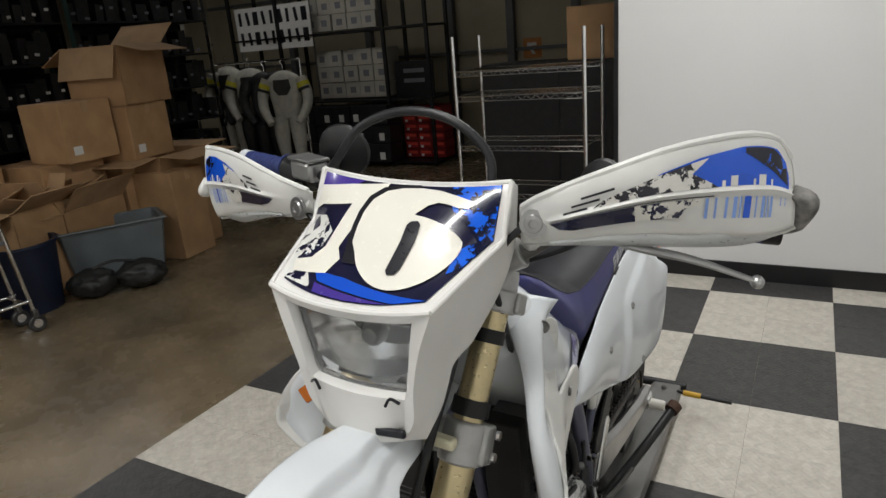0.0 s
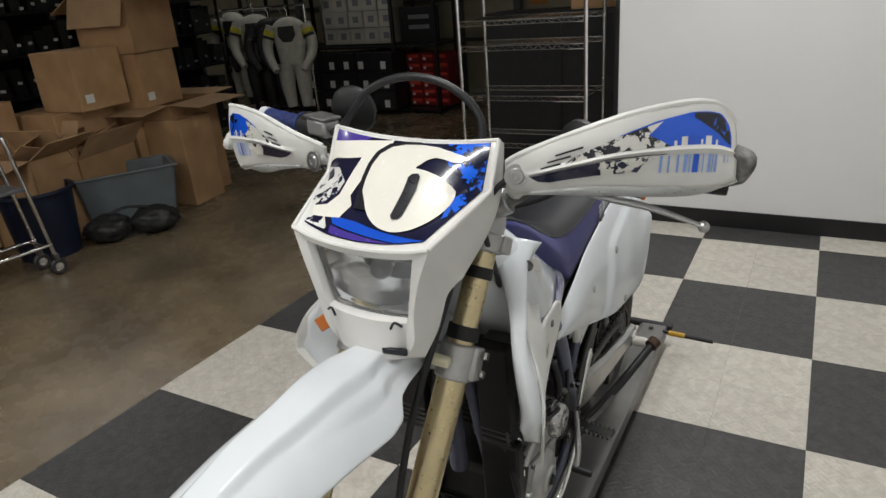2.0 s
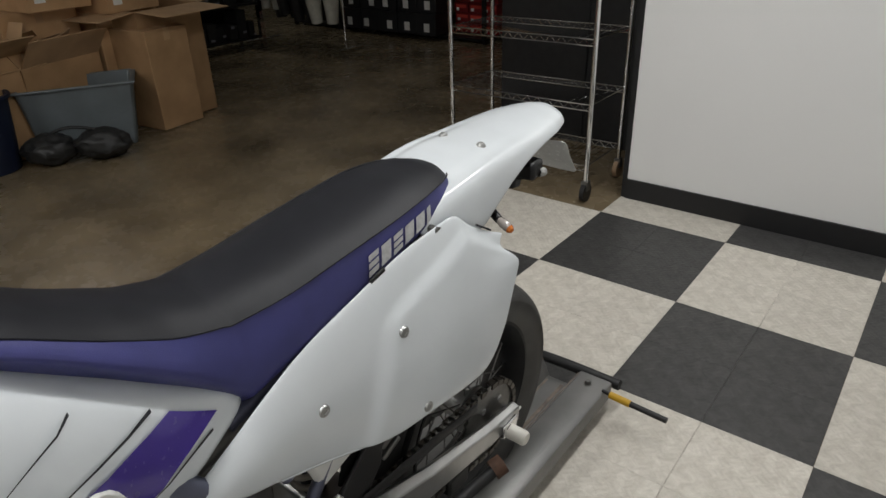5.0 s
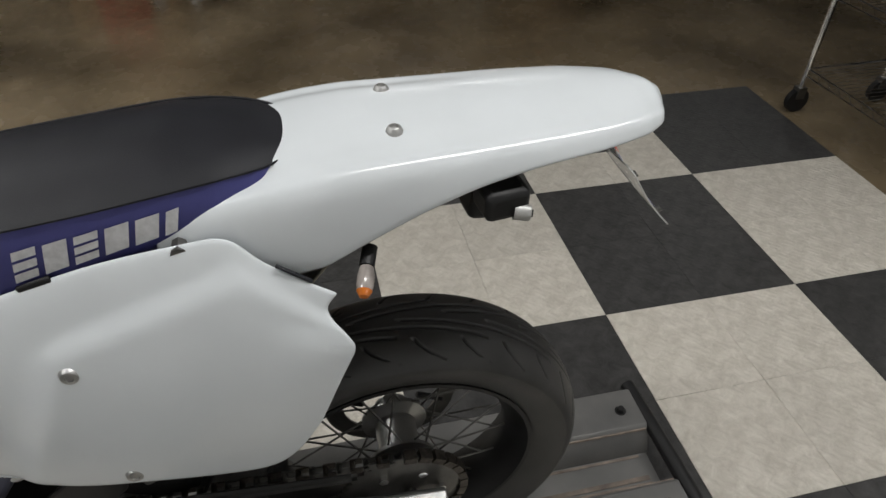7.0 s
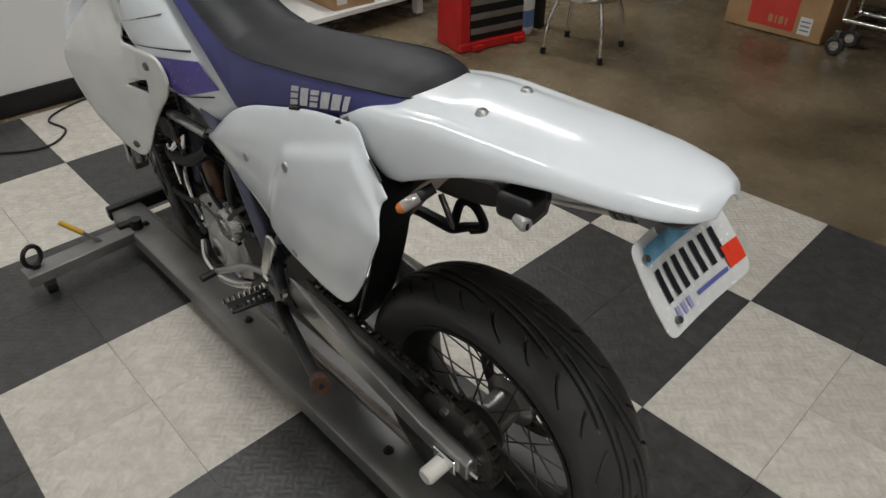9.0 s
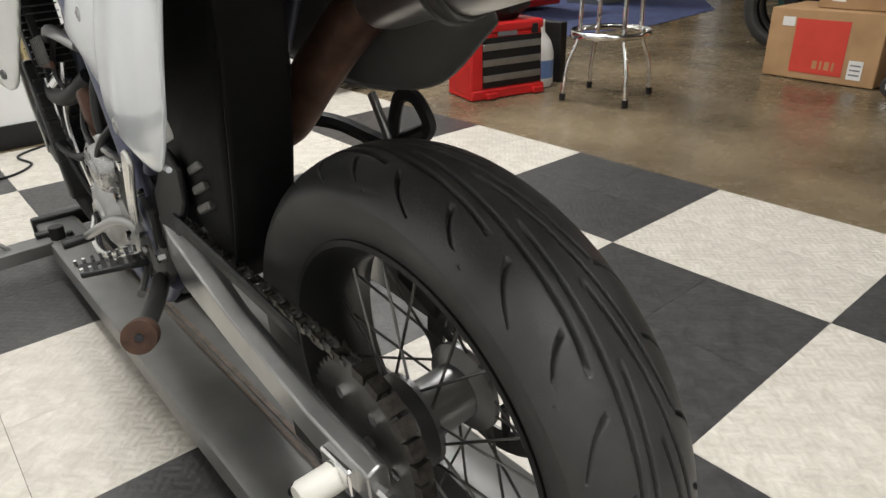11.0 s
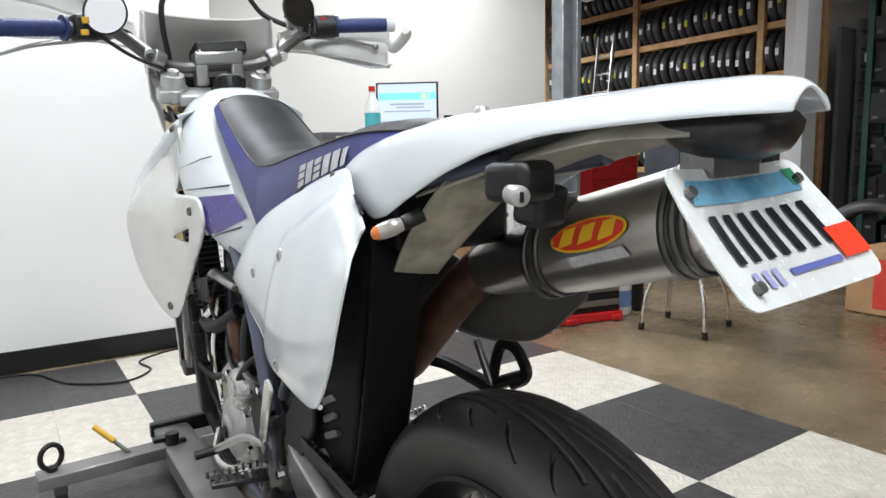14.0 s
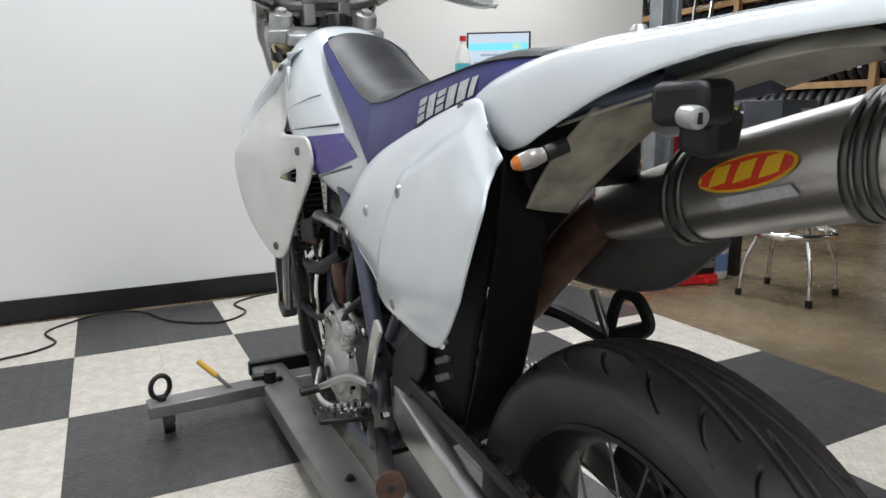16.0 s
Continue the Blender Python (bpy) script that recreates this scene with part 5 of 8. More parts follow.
for s in (-1, 1):
    fn = shroud_fn(s)
    hole = [(0.878, 0.788), (0.940, 0.768), (0.945, 0.764), (0.940, 0.760), (0.890, 0.754), (0.884, 0.760)]
    shr = part("radiator_shroud", panel(B(), smooth_loop(FRONT + REAR_E), [smooth_loop(hole, 2)], fn), W_GUARD, bike, "white flared radiator shroud with a window cut through it", solid=0.006, sharp=0)
    wn = shr.modifiers.new("even_normals", "WEIGHTED_NORMAL")
    wn.weight = 60
    rim = [(abs(fn(*q).x) - 0.002, *q) for q in OUTER]
    # the right one is pulled wide, its leading edge drawn flat
    inner = [(x + 0.008 - 0.012 * ease(z, 0.80, 0.9), y, z) for x, y, z in INNER] if s < 0 else [(x, y - 0.07, z) for x, y, z in INNER]
    crown = [(x - 0.002 - 0.014 * ease(z, 0.80, 0.9), y, z) for x, y, z in CROWN] if s < 0 else [((p[0] + q[0]) / 2, (p[1] + q[1]) / 2 - 0.014, (p[2] + q[2]) / 2) for p, q in zip(inner, rim)]
    a, b, c = [curve([(s * x, y, z) for x, y, z in line], 5) for line in (inner, crown, rim)]
    part("shroud_front", loft(B(), [[p * (1 - t) ** 2 + (m * 2 - (p + q) / 2) * 2 * t * (1 - t) + q * t * t for t in [k / 8 for k in range(9)]] for p, m, q in zip(a, b, c)], closed=False, caps=False), W_PLASTIC, shr, "rolled leading edge", solid=0.004, sharp=0)
    part("shroud_top_screw", lathe(B(), [(0.0, 0.001), (0.006, 0.001), (0.007, 0.003), (0.010, 0.002), (0.011, -0.003)], V((s * 0.144, 0.968, 1.000)), (s * 0.6, 0.35, 0.7), 14), STEEL, shr)
    for y, z in ((0.940, 0.962), (0.856, 0.823), (0.985, 0.606)):
        q = fn(y, z)
        part("shroud_screw", lathe(B(), [(0.0, 0.002), (0.005, 0.002), (0.006, 0.004), (0.009, 0.003), (0.010, -0.004)], q + V((s * 0.003, 0, 0)), (s, -0.35, 0), 14), STEEL, shr)
    if s > 0:
        part("reflector", rbox((0.236, 1.112, 0.866), (0.045, 0.012, 0.030), rot(0, 38, 0)), AMBER, shr, "amber reflector", bevel=0.003)
    # radiator
    rd = part("radiator", rbox((s * 0.10, 1.02, 0.72), (0.07, 0.03, 0.28), rot(-8)), BLACK, bike, "black finned radiator", bevel=0.004)
    for k in range(20):
        part("radiator_fin", rbox((s * 0.10, 1.001, 0.595 + k * 0.0132), (0.066, 0.05, 0.0022), rot(-8)), CASTING, rd, smooth=False)
    part("radiator_side_slats", rbox((s * 0.118, 0.985, 0.70), (0.012, 0.018, 0.26), rot(-8)), ENGINE_B, rd)

# rear fender
RF = [(0.235, 0.915, 0.104, 0.885), (0.17, 0.932, 0.112, 0.872), (0.11, 0.943, 0.119, 0.848), (0.075, 0.948, 0.119, 0.854), (0.03, 0.953, 0.115, 0.876), (-0.03, 0.954, 0.109, 0.902), (-0.09, 0.955, 0.103, 0.921), (-0.16, 0.957, 0.096, 0.934), (-0.235, 0.958, 0.086, 0.938), (-0.293, 0.957, 0.069, 0.940), (-0.320, 0.953, 0.049, 0.940), (-0.332, 0.946, 0.022, 0.940)]
RFi = [[float(np.interp(i / 40 * (len(RF) - 1), range(len(RF)), [f[c] for f in RF])) for c in range(4)] for i in range(41)]


def rear_row(y, z, w, low):
    """Across the fender: a flat crown, a crease and a skirt down to low."""
    row = []
    for u in np.linspace(-1, 1, 27):
        a = abs(u)
        if a < 0.62:
            x, zz = a / 0.62 * 0.80, z + 0.011 * (1 - (a / 0.62) ** 2)
        else:
            f = (a - 0.62) / 0.38
            x, zz = 0.80 + 0.20 * f ** 0.6, z - (z - low) * f ** 1.25
        groove = -0.005 * math.exp(-((a - 0.5) / 0.07) ** 2) * max(0.0, min(1.0, (y + 0.14) / 0.14))
        row.append(V((math.copysign(x * w, u), y, zz + groove)))
    return row


rf = part("rear_fender", loft(B(), [rear_row(*f) for f in RFi], closed=False), W_PLASTIC, bike, "glossy white rear fender", solid=0.0035, sub=1, sharp=0)
for s in (-1, 1):
    part("fender_screw", lathe(B(), [(0.0, 0.003), (0.004, 0.003), (0.005, 0.006), (0.007, 0.005), (0.0095, 0.0), (0.011, -0.003)], (s * 0.044, -0.012, 0.963), (0, 0, 1), 16), PALE_CAST, rf, "steel fender screw")
# underside, seen from behind
part("fender_liner", sheet(B(), [(-0.088, 0.06, 0.875), (-0.085, -0.05, 0.898), (-0.07, -0.18, 0.925), (-0.05, -0.27, 0.928)], [(0.088, 0.06, 0.875), (0.085, -0.05, 0.898), (0.07, -0.18, 0.925), (0.05, -0.27, 0.928)], 6, 5, (0, 0, 0.02)), mat("grimy_white_underside", (0.40, 0.375, 0.31), 0.6, var=0.35, scale=14, tint=(0.52, 0.50, 0.43)), rf, "grimy fender underside", solid=0.003)
FLAP_R = mat("dull_black_flap", (0.007, 0.007, 0.0072), 0.7, var=0.3, scale=20, spec=0.2, bump=0.1, bscale=200)
part("mud_flap", sheet(B(), [(-0.112, 0.125, 0.855), (-0.08, 0.14, 0.81), (-0.055, 0.15, 0.79), (-0.026, 0.16, 0.78)], [(-0.092, 0.30, 0.40), (-0.06, 0.31, 0.39), (-0.035, 0.315, 0.39), (-0.004, 0.31, 0.40)], 12, 5, (0, -0.015, 0)), FLAP_R, bike, "black inner fender flap", solid=0.004)
part("flap_side", sheet(B(), [(-0.105, 0.13, 0.845), (-0.115, 0.25, 0.83), (-0.11, 0.40, 0.78)], [(-0.085, 0.30, 0.42), (-0.09, 0.36, 0.44), (-0.09, 0.45, 0.5)], 8, 5), FLAP_R, bike, solid=0.004)
part("inner_fender_liner", sheet(B(), [(-0.088, 0.0, 0.893), (-0.01, -0.045, 0.922), (0.057, -0.03, 0.925)], [(-0.094, 0.110, 0.784), (-0.06, 0.115, 0.776), (-0.026, 0.120, 0.770)], 8, 6, (0, 0.012, 0)), mat("grimy_bracket", (0.36, 0.335, 0.27), 0.55, var=0.4, scale=26), bike, "grimy plastic liner", solid=0.003)
part("battery_tray", rbox((0.022, 0.20, 0.845), (0.19, 0.11, 0.11)), BLACK, bike, "black battery tray under the seat", bevel=0.012)
part("tray_strap", rbox((0.022, 0.1435, 0.845), (0.03, 0.004, 0.10)), HOSE, bike)
lk = part("helmet_lock", rbox((-0.087, -0.120, 0.895), (0.046, 0.052, 0.036), rot(0, 0, 8)), BLACK, bike, "black helmet lock box", bevel=0.008)
part("lock_barrel", lathe(B(), [(0.0, 0.004), (0.007, 0.004), (0.0088, 0.003), (0.0094, 0.0), (0.0094, -0.015)], (-0.108, -0.144, 0.884), (-0.25, -1, -0.12), 20), PALE_CAST, lk, "worn metal key barrel")
part("lock_stay", rbox((-0.052, -0.108, 0.870), (0.042, 0.038, 0.040), rot(10, 0, 6)), BLACK, lk, bevel=0.008)
part("lock_drop", lathe(B(), [(0.0, 0.010), (0.013, 0.008), (0.016, 0.0), (0.016, -0.02)], (-0.074, -0.112, 0.882), (0, 0, -1), 16), BLACK, lk)
part("lock_key_slot", rbox((-0.1094, -0.1486, 0.8835), (0.0025, 0.003, 0.009)), INK, lk)
# tail lamp
tl = part("tail_lamp", loft(B(), [[V((x * w, y, z)) for x, z in ((-1, zt), (-0.8, zb), (0.8, zb), (1, zt), (0.5, zt + 0.006), (-0.5, zt + 0.006))] for y, w, zt, zb in ((-0.215, 0.036, 0.946, 0.930), (-0.245, 0.058, 0.946, 0.908), (-0.290, 0.058, 0.943, 0.900), (-0.318, 0.044, 0.938, 0.914))]), SMOKE, bike, "smoked black tail lamp", sub=1, sharp=0)
part("plate_bracket", rbox((0, -0.262, 0.905), (0.06, 0.03, 0.02)), CASTING, tl)
# number plate: an embossed sheet with bars in place of its characters
pl = part("license_plate", B(), PLATE_W, bike, "weathered white plate with a blue band and a red sticker")
pd = V((0, -0.338 + 0.276, 0.818 - 0.899))


def plate_at(u, v, off=0.0):
    """u across from left to right, v down the plate."""
    b = 0.006 * math.sin(u * math.pi) + 0.004 * math.sin(v * 3.0 + u * 2)
    return V((-0.088 + 0.176 * u, -0.276, 0.902)) + pd * (v * 1.06) + V((0, -0.8, 0.55)).normalized() * (off - b)


bm = B()
rad = 0.07
outl = []
for cx_, cy_, a0 in ((rad, rad, 180), (1 - rad, rad, 270), (1 - rad, 1 - rad, 0), (rad, 1 - rad, 90)):
    for q in range(5):
        a = radians(a0 + q * 22.5)
        outl.append((cx_ + rad * math.cos(a), cy_ + rad * 1.6 * math.sin(a)))
decal(bm, outl, lambda u, v: plate_at(u, v), 4)
bmesh.ops.recalc_face_normals(bm, faces=bm.faces)
bm.to_mesh(pl.data)
bm.free()
pl.data.materials.clear()
pl.data.materials.append(PLATE_W)
sm = pl.modifiers.new("thick", "SOLIDIFY")
sm.thickness, sm.offset = 0.0015, 0.0
part("plate_band", decal(B(), [(0.12, 0.06), (0.88, 0.06), (0.90, 0.25), (0.10, 0.25)], lambda u, v: plate_at(u, v, 0.0022), 4), PLATE_B, pl, "sky blue painted band")
part("plate_green", decal(B(), [(0.84, 0.05), (0.92, 0.05), (0.92, 0.2), (0.86, 0.2)], lambda u, v: plate_at(u, v, 0.003), 3), mat("green_print", (0.03, 0.2, 0.1), 0.4), pl)
for k in range(7):
    u0 = 0.14 + k * 0.106
    part("plate_bar", decal(B(), [(u0, 0.34), (u0 + 0.052, 0.34), (u0 + 0.052, 0.72), (u0, 0.72)], lambda u, v: plate_at(u, v, 0.0028), 2), INK, pl, "plain black bar")
part("plate_sticker", decal(B(), [(0.80, 0.60), (0.98, 0.60), (0.98, 0.86), (0.80, 0.86)], lambda u, v: plate_at(u, v, 0.0036), 3), STICKER_R, pl, "red dated sticker")
part("plate_small_print", decal(B(), [(0.42, 0.82), (0.78, 0.82), (0.78, 0.87), (0.42, 0.87)], lambda u, v: plate_at(u, v, 0.0026), 2), mat("blue_print", (0.1, 0.12, 0.35), 0.5), pl)
for k in range(3):
    part("plate_small_mark", decal(B(), [(0.16 + 0.07 * k, 0.79), (0.20 + 0.07 * k, 0.79), (0.20 + 0.07 * k, 0.92), (0.16 + 0.07 * k, 0.92)], lambda u, v: plate_at(u, v, 0.0026), 1), mat("mauve_print", (0.3, 0.3, 0.5), 0.5), pl)
for u, v in ((0.1, 0.16), (0.9, 0.16), (0.13, 0.9)):
    p = plate_at(u, v, 0.002)
    part("plate_bolt", cyl(B(), p, p + V((0, -0.004, 0.003)), 0.0045, n=8), STEEL, pl)
# rear turn signals
SIG = mat("smoky_lamp_lens", (0.30, 0.27, 0.25), 0.15, var=0.3, scale=40, coat=0.6)
for s in (-1, 1):
    c, ax = V((s * 0.122, 0.034, 0.850)), V((s, 0.25, -0.28))
    ts = part("rear_turn_signal", lathe(B(), [(0.0, 0.034), (0.007, 0.032), (0.0092, 0.024), (0.0095, 0.012), (0.0075, 0.001), (0.0, -0.001)], c, ax, 18), SIG if s < 0 else CLEAR_L, bike, "small turn signal with an amber bulb")
    part("signal_tip", lathe(B(), [(0.0, 0.037), (0.005, 0.0355), (0.0078, 0.031), (0.0085, 0.029)], c, ax, 14), AMBER, ts, "amber tip")
    part("signal_stem", cyl(B(), (s * 0.100, 0.027, 0.858), (s * 0.121, 0.034, 0.850), 0.0085, n=12), BLACK, ts)

# ---- exhaust, right side ----
mu = part("muffler", loft(B(), [[V((0.135, 0, 0)) + V((0.058 * math.cos(a) * k, y, z + 0.062 * math.sin(a) * k)) for a in [q * math.tau / 28 for q in range(28)]] for y, z, k in ((0.235, 0.738, 0.60), (0.19, 0.748, 0.74), (0.09, 0.776, 0.82), (0.075, 0.780, 0.97), (0.055, 0.787, 1.0), (-0.16, 0.842, 1.0), (-0.185, 0.848, 0.95), (-0.20, 0.852, 0.7))]), MUFF, bike, "scuffed titanium exhaust can", sharp=50)
for y, z in ((0.070, 0.782), (0.048, 0.789), (-0.145, 0.838), (-0.158, 0.842), (-0.17, 0.845)):
    part("muffler_band", loft(B(), [[V((0.135 + 0.0605 * math.cos(a), y + d, z - d * 0.25 + 0.0645 * math.sin(a))) for a in [q * math.tau / 28 for q in range(28)]] for d in (-0.004, 0.004)], caps=False), STEEL, mu, solid=0.003)
part("muffler_tip", cyl(B(), (0.135, -0.20, 0.852), (0.135, -0.235, 0.861), 0.026, n=20), BLACK, mu)


def can_fn(u, v):
    y = 0.02 - 0.125 * u
    z = 0.7745 + (0.105 - y) * 0.2566
    a = radians(145 + 62 * v)
    return V((0.135 + 0.0605 * math.cos(a), y, z + 0.0645 * math.sin(a)))


def oval(cx_, cy_, rx_, ry_, n=20, wob=0.0):
    return [(cx_ + rx_ * (1 + wob * math.sin(3 * q)) * math.cos(q * math.tau / n), cy_ + ry_ * math.sin(q * math.tau / n)) for q in range(n)]


part("can_badge", decal(B(), oval(0.5, 0.45, 0.48, 0.28), lambda u, v: can_fn(u, v), 3), STICKER_Y, mu, "yellow oval badge")
part("can_badge_red", decal(B(), oval(0.5, 0.45, 0.45, 0.24, 20, 0.05), lambda u, v: can_fn(u, v) + V((-0.0012, 0, 0.0004)), 2), STICKER_R, mu, "red badge centre")
for k in range(3):
    part("can_badge_mark", decal(B(), [(0.15 + 0.25 * k, 0.60), (0.21 + 0.25 * k, 0.30), (0.37 + 0.25 * k, 0.28), (0.33 + 0.25 * k, 0.56)], lambda u, v: can_fn(u, v) + V((-0.0022, 0, 0.0008)), 2), STICKER_Y, mu)
part("can_badge_silver", decal(B(), [(0.22, 0.78), (0.92, 0.76), (0.98, 0.95), (0.28, 0.99)], can_fn, 2), LETTER, mu, "silver film strip")
part("mid_pipe", tube(B(), [(0.135, 0.235, 0.738), (0.108, 0.265, 0.70), (0.070, 0.305, 0.635), (0.045, 0.345, 0.575), (0.055, 0.44, 0.545), (0.085, 0.55, 0.55)], [0.037, 0.036, 0.034, 0.030, 0.026, 0.022], 16), RUST, bike, "heat-browned exhaust mid pipe")
part("header_pipe", tube(B(), [(0.085, 0.55, 0.55), (0.095, 0.68, 0.57), (0.085, 0.82, 0.60), (0.04, 0.93, 0.62), (0.02, 0.96, 0.68), (0.01, 0.90, 0.72)], 0.021, 14), RUST, bike, "browned header pipe")
part("muffler_bracket", rbox((0.10, 0.02, 0.84), (0.02, 0.03, 0.05)), STEEL, bike)
# passenger peg bracket, right side
br = part("passenger_peg", tube(B(), [(0.110, 0.40, 0.56), (0.135, 0.35, 0.552), (0.155, 0.30, 0.535), (0.165, 0.27, 0.528), (0.170, 0.235, 0.545), (0.172, 0.195, 0.565)], [0.013, 0.012, 0.013, 0.013, 0.011, 0.009], 8), BLACK, bike, "black passenger peg bracket")
part("peg_loop", tube(B(), [(0.165, 0.268, 0.53), (0.172, 0.262, 0.575), (0.174, 0.248, 0.602), (0.175, 0.222, 0.606), (0.175, 0.202, 0.592), (0.174, 0.190, 0.565), (0.172, 0.225, 0.542)], 0.008, 8, flat=1.4), BLACK, br)
part("peg_plate", rbox((0.160, 0.280, 0.565), (0.010, 0.014, 0.085), rot(-28)), ALU, br, bevel=0.003)

# ---- frame and engine ----
FR = [[(-0.045, 1.03, 0.99), (-0.075, 0.90, 0.90), (-0.10, 0.75, 0.78), (-0.105, 0.655, 0.66), (-0.108, 0.60, 0.52), (-0.11, 0.565, 0.42), (-0.105, 0.56, 0.33)]]
for s in (-1, 1):
    fr = part("frame_spar", tube(B(), mir(FR[0], -s), 0.016, 12, flat=1.35), FRAME_G, bike, "slate grey frame tube")
    part("subframe_rail", tube(B(), [(s * 0.08, 0.62, 0.76), (s * 0.085, 0.40, 0.83), (s * 0.085, 0.15, 0.88), (s * 0.07, -0.08, 0.91)], 0.011, 10), FRAME_G, bike)
    part("subframe_strut", tube(B(), [(s * 0.10, 0.54, 0.50), (s * 0.095, 0.42, 0.66), (s * 0.088, 0.26, 0.86)], 0.011, 10), FRAME_G, bike, "slate grey subframe strut")
    part("cradle_tube", tube(B(), [(s * 0.03, 1.02, 0.80), (s * 0.06, 0.985, 0.55), (s * 0.09, 0.95, 0.36), (s * 0.10, 0.85, 0.245), (s * 0.105, 0.65, 0.235), (s * 0.105, 0.55, 0.30)], 0.014, 10), FRAME_G if s < 0 else BLACK, bike, "slate grey cradle tube")
    part("peg_bracket", prism(B(), [(0.60, 0.40), (0.54, 0.41), (0.52, 0.33), (0.56, 0.29), (0.61, 0.31)], s * 0.108, s * 0.122), STEEL, bike, bevel=0.003)
    pg = part("foot_peg", rbox((s * 0.185, 0.575, 0.355), (0.10, 0.040, 0.010), rot(0, -s * 6, s * 8)), ENGINE_B, bike, "serrated steel foot peg", bevel=0.003)
    for k in range(8):
        for q in (-1, 1):
            part("peg_tooth", rbox((s * (0.145 + k * 0.0125), 0.575 + q * 0.019 + k * 0.0017, 0.364), (0.005, 0.006, 0.012)), CHROME, pg, smooth=False)
part("down_tube", tube(B(), [(0, 1.04, 0.92), (0, 1.03, 0.72), (0, 1.0, 0.5)], 0.02, 12), FRAME_G, bike)
part("crossmember", cyl(B(), (-0.10, 0.55, 0.62), (0.10, 0.55, 0.62), 0.014), FRAME_G, bike)
eng = part("crankcase", loft(B(), [[(x, y, z) for y, z in ((0.52, 0.30), (0.60, 0.245), (0.80, 0.235), (0.92, 0.28), (0.955, 0.36), (0.93, 0.44), (0.80, 0.485), (0.66, 0.50), (0.55, 0.46), (0.51, 0.38))] for x in (-0.095, -0.06, 0.06, 0.095)]), ENGINE_B, bike, "black single-cylinder engine with silver covers", bevel=0.012, sharp=30)
part("flywheel_cover", lathe(B(), [(0.0, 0.052), (0.03, 0.052), (0.035, 0.046), (0.052, 0.044), (0.066, 0.036), (0.072, 0.02), (0.078, 0.012), (0.078, 0.0)], (-0.093, 0.80, 0.355), (-1, 0, 0), 36), PALE_CAST, eng, "cast silver flywheel cover")
part("cover_cap", lathe(B(), [(0, 0.058), (0.012, 0.058), (0.014, 0.052), (0.02, 0.052), (0.022, 0.045)], (-0.093, 0.80, 0.355), (-1, 0, 0), 20), BLACK, eng)
bm = prism(B(), [(0.70, 0.30), (0.79, 0.255), (0.88, 0.28), (0.91, 0.36), (0.90, 0.46), (0.83, 0.50), (0.74, 0.47), (0.69, 0.40)], -0.118, -0.09)
part("generator_case", bm, PALE_CAST, eng, "cast silver generator case", bevel=0.008)
for k in range(9):
    a = k * math.tau / 9
    part("cover_bolt", cyl(B(), (-0.116, 0.80 + 0.095 * math.cos(a), 0.378 + 0.10 * math.sin(a)), (-0.127, 0.80 + 0.095 * math.cos(a), 0.378 + 0.10 * math.sin(a)), 0.007, n=6), CHROME, eng)
part("sprocket_cover", prism(B(), [(0.53, 0.37), (0.58, 0.345), (0.66, 0.36), (0.69, 0.43), (0.66, 0.48), (0.58, 0.475), (0.53, 0.44)], -0.122, -0.092), BLACK, eng, "black sprocket cover", bevel=0.006)
part("starter", cyl(B(), (-0.085, 0.86, 0.515), (0.02, 0.86, 0.515), 0.032, n=20), CASTING, eng, "silver starter motor")
cylb = part("cylinder", loft(B(), [[(sx * 0.062, c.y + sy * 0.062, c.z) for sx, sy in ((-1, -0.7), (-0.7, -1), (0.7, -1), (1, -0.7), (1, 0.7), (0.7, 1), (-0.7, 1), (-1, 0.7))] for c in (V((0, 0.78, 0.46)), V((0, 0.80, 0.58)), V((0, 0.81, 0.64)))]), ENGINE_B, bike, "black finned cylinder", bevel=0.006)
for k in range(7):
    z = 0.50 + k * 0.018
    part("cylinder_fin", rbox((0, 0.785 + k * 0.004, z), (0.152, 0.15, 0.0035)), ENGINE_B, cylb, bevel=0.001)
head = part("cylinder_head", rbox((0, 0.82, 0.675), (0.165, 0.17, 0.075), rot(8)), CASTING, bike, "grey cylinder head", bevel=0.012)
part("cam_cover", rbox((0, 0.825, 0.73), (0.14, 0.15, 0.045), rot(8)), ENGINE_B, head, bevel=0.014)
for k in range(4):
    part("head_bolt", cyl(B(), (-0.082, 0.76 + k * 0.04, 0.66 + k * 0.005), (-0.094, 0.76 + k * 0.04, 0.66 + k * 0.005), 0.008, n=6), CHROME, head)
part("carburettor", cyl(B(), (0, 0.70, 0.665), (0, 0.56, 0.70), 0.036, n=20), CASTING, bike, "cast carburettor")
part("carburettor_bowl", rbox((0, 0.63, 0.635), (0.06, 0.06, 0.055)), CASTING, bike, bevel=0.006)
part("intake_boot", cyl(B(), (0, 0.56, 0.70), (0, 0.45, 0.72), 0.042, n=18), BLACK, bike)
part("air_box", rbox((-0.03, 0.37, 0.74), (0.13, 0.20, 0.20)), BLACK, bike, "black air box", bevel=0.02)
part("shock_spring", tube(B(), [(0.033 * math.cos(k * 0.9), 0.44 + 0.033 * math.sin(k * 0.9) * 0.9 + k * 0.0007, 0.45 + k * 0.0042) for k in range(52)], 0.006, 7, 2), mat("yellow_spring", (0.4, 0.36, 0.3), 0.4), bike, "coil shock spring")
part("shock_body", cyl(B(), (0, 0.43, 0.42), (0, 0.475, 0.75), 0.022, n=16), BLACK, bike)
